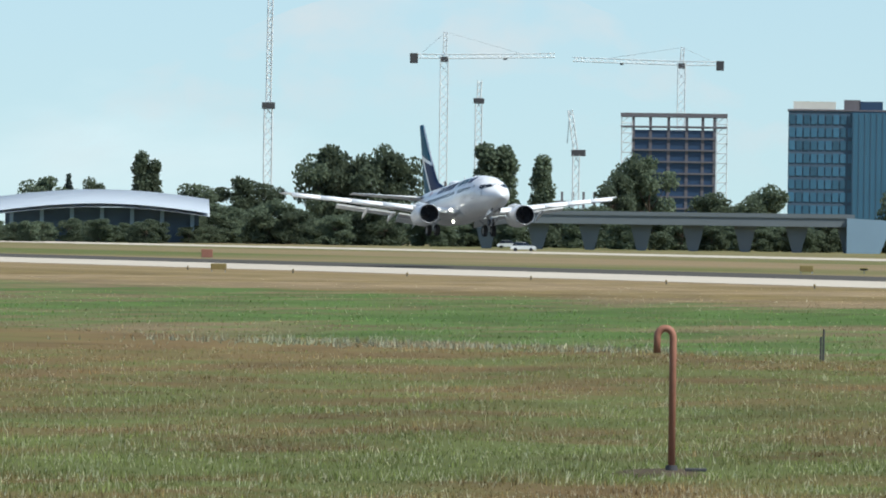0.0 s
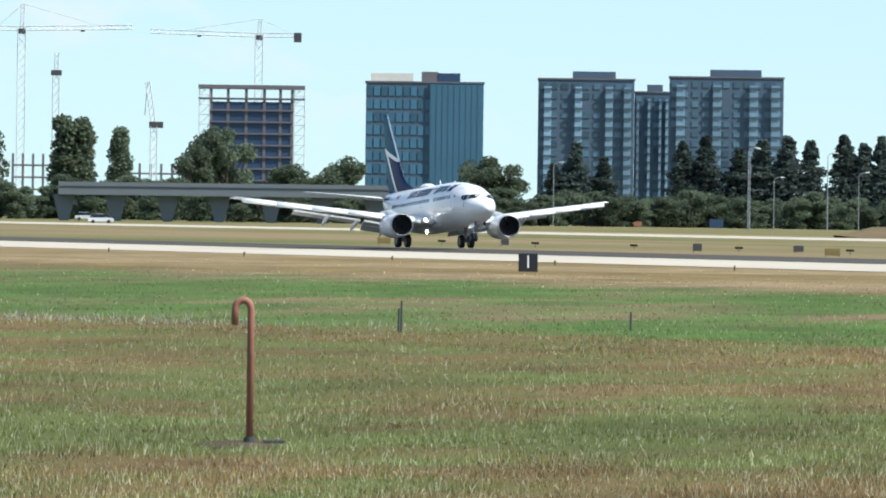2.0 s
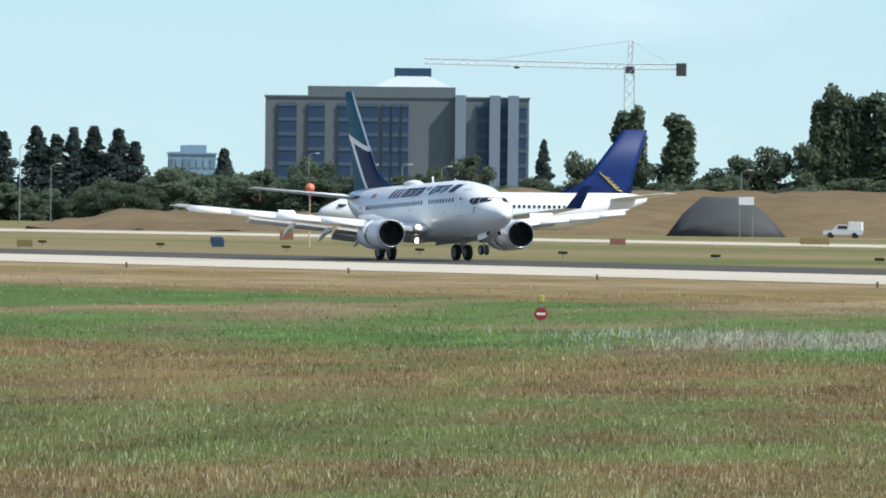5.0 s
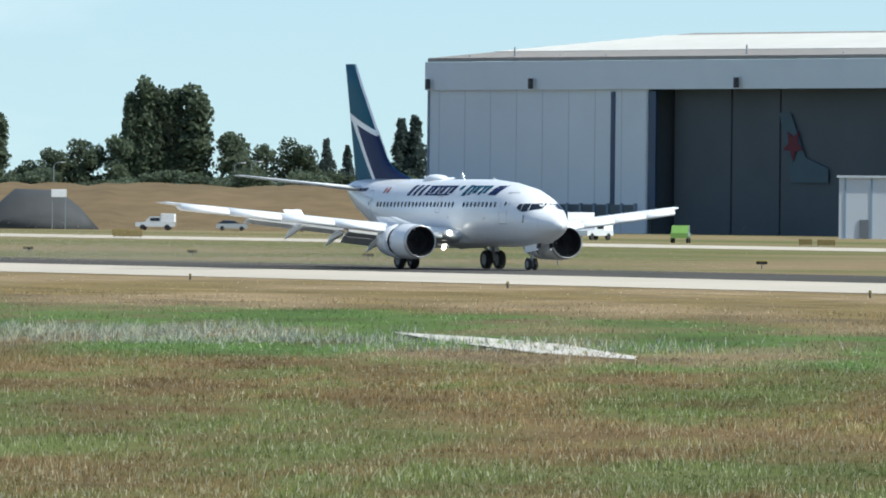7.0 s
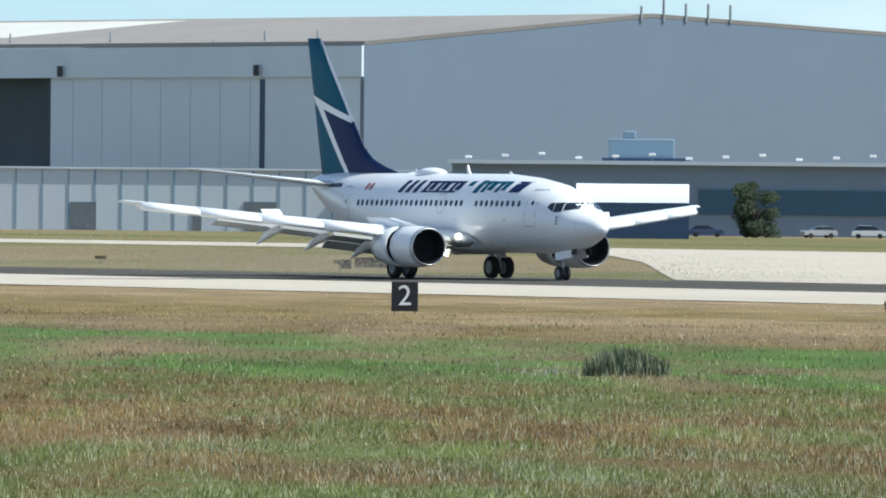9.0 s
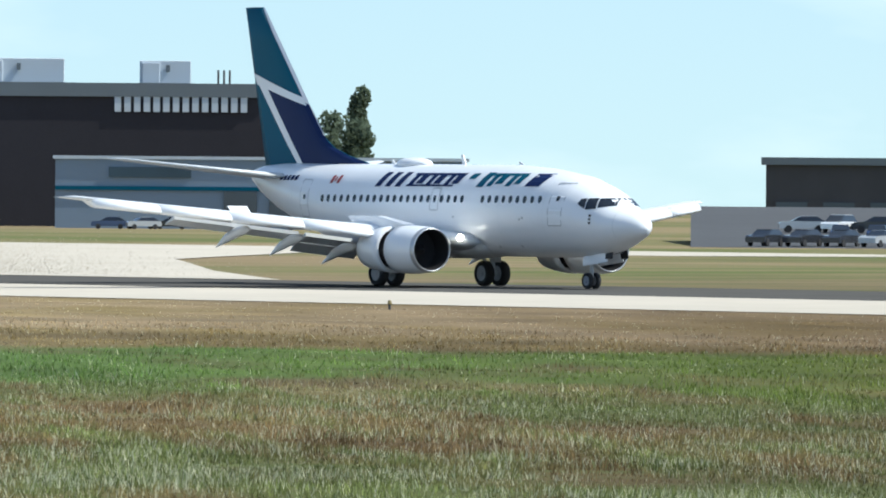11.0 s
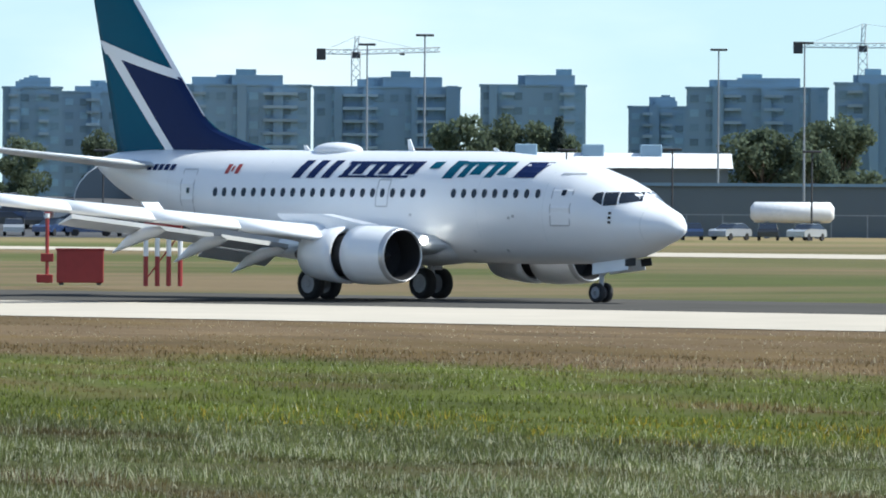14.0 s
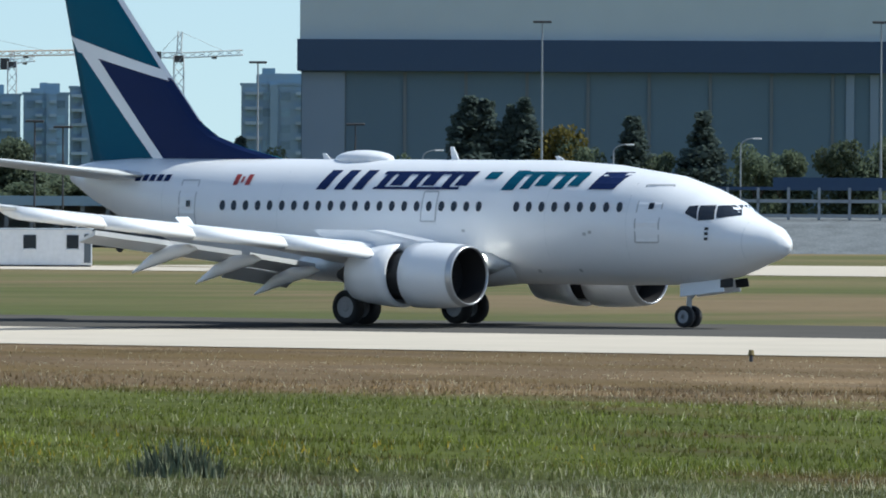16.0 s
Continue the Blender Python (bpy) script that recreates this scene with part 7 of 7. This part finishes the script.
DUST = mat("tan_dust", (0.5, 0.43, 0.33), 1.0, var=0.04, spec=0.0, trans=0.5)


def cloud_of_specks(name, label, group, material, count, spread, speck, seed):
    """A loose cloud of tiny flakes that lies on the ground."""
    rn = np.random.RandomState(seed)
    p = rn.normal(0, 1, (count, 3)) * spread
    p[:, 2] = np.abs(p[:, 2])
    a, c = rn.normal(0, 1, (count, 3)), rn.normal(0, 1, (count, 3))
    a /= np.linalg.norm(a, axis=1)[:, None]
    c = np.cross(a, c)
    c /= np.linalg.norm(c, axis=1)[:, None]
    h = rn.uniform(*speck, (count, 1))
    v = np.stack([p - a * h - c * h, p + a * h - c * h, p + a * h + c * h, p - a * h + c * h], 1).reshape(-1, 3)
    me = bpy.data.meshes.new(name)
    me.from_pydata(v.tolist(), [], np.arange(4 * count).reshape(-1, 4).tolist())
    me.materials.append(material)
    ob = tagged(new(name, me), label, name.split("_")[0], group)
    ob.visible_shadow = False
    return ob


puffs, dust = [], []
rngs = random.Random(12)
for k in range(16):
    r = rngs.uniform(0.8, 1.2)
    ob = cloud_of_specks("smoke_puff", "thin white tyre smoke puff over the runway", "tyre smoke", SMOKE, 8000, (r * 1.4, r * 0.9, r * 0.85), (0.012, 0.03), 40 + k)
    puffs.append((ob, -868 + 2.9 * k + rngs.uniform(-0.6, 0.6), 274.8 + rngs.choice((-2.6, 2.6)) + rngs.uniform(-0.5, 0.5), r))
for k in range(15):
    ob = cloud_of_specks("dust_cloud", "thin tan dust blown up along the runway", "dust behind the reversers", DUST, 14000, (9 + rngs.uniform(-2, 2), 4, 0.8 + rngs.uniform(-0.2, 0.3)), (0.008, 0.016), 80 + k)
    dust.append((ob, -655 + 15.5 * k + rngs.uniform(-3, 3), 284 + rngs.uniform(-6, 6)))


# ---- movement ----
def motions():
    # polynomial of the roll-out: seconds to metres along the runway
    v = [(0, -1015.2), (1.0, -949.1), (2.0, -884.1), (3.0, -820.2), (4.25, -742.5), (5.5, -666.7), (6.5, -608.4), (7.5, -552.6), (8.5, -499.8), (9.5, -450.5),
         (10.0, -427.1), (11.3, -370.6), (12.5, -323.8), (13.0, -305.9), (13.5, -288.9), (14.0, -272.7), (14.5, -257.3), (15.0, -242.6), (15.5, -228.6), (16.0, -215.1)]
    ts, xs = [a for a, b in v], [b for a, b in v]
    high = ((0, 3.0), (0.5, 2.1), (1.0, 1.3), (1.5, 0.6), (2.0, 0.12), (2.3, 0.0), (2.7, 0), (16, 0))
    nose = ((0, 5.4), (1.0, 4.3), (2.0, 3.2), (3, 2.4), (5.4, 2.2), (6.2, 0.4), (7, 0.15), (8, 0.0), (16, 0.0))
    c = np.polyfit(ts, xs, 7)
    rows = []
    for i in range(65):
        t = i * 0.25
        z = float(np.interp(t, *zip(*high)))
        p = float(np.interp(t, *zip(*nose)))
        rows.append((t, pose(float(np.polyval(c, t)), 274.8, z + 0.03, 0, -p, 0)))
    walk(jet, rows)
    # the wings bend upwards while they carry the weight
    for wg, side in wings:
        root = Vector((0, side * 1.9, 2.1))
        walk(wg, [(t, Matrix.Translation(root) @ pose(0, 0, 0, side * a) @ Matrix.Translation(-root)) for t, a in ((0, 2.5), (1.5, 2.3), (2.3, 1.9), (3.0, 0.9), (4.5, 0.2), (6, 0), (16, 0))])
    for s in sleeves:
        walk(s, [(0, pose(0, 0, 0)), (3.2, pose(0, 0, 0)), (4.6, pose(-0.55, 0, 0)), (16, pose(-0.55, 0, 0))])
    for s, x, y, z, rz in spoilers:
        up = 52 if abs(y) > 8 else 16
        walk(s, [(0, pose(x, y, z, 0, 4, rz)), (2.6, pose(x, y, z, 0, 4, rz)), (3.4, pose(x, y, z, 0, up, rz)), (16, pose(x, y, z, 0, up, rz))])

    # the second airliner rolls slowly along its taxiway
    q = radians(-93.3)
    walk(jet2, [(t, pose(-1050.1 + 2.6 * (t - 6) * math.cos(q), 417.4 + 2.6 * (t - 6) * math.sin(q), 0.02, 0, 0, -93.3)) for t in (0, 4, 8, 12, 16)])
    # smoke rises where the wheels have touched and drifts back
    for ob, x, y, r in puffs:
        t0 = 2.28 + (x + 868) / 63.5
        rows = [(0, pose(x, y, -6)), (t0, pose(x, y, -6)), (t0 + 0.2, pose(x - 0.4, y, 0.1)), (t0 + 1.0, pose(x - 2.0, y - 0.3, 0.02)), (t0 + 4, pose(x - 6, y - 1, 0.02)), (16, pose(x - 16, y - 4, 0.02))]
        walk(ob, rows)
    # dust is blown up as the jet goes by, then drifts off
    for ob, x, y in dust:
        t0 = float(np.interp(x - 16, xs, ts))
        walk(ob, [(0, pose(x + 5, y, -5.5)), (t0 - 0.1, pose(x + 5, y, -5.5)), (t0 + 0.5, pose(x + 2, y, 0.0)), (t0 + 3, pose(x - 4, y + 2, 0.05)), (16, pose(x - 12, y + 5, 0.05))])


motions()
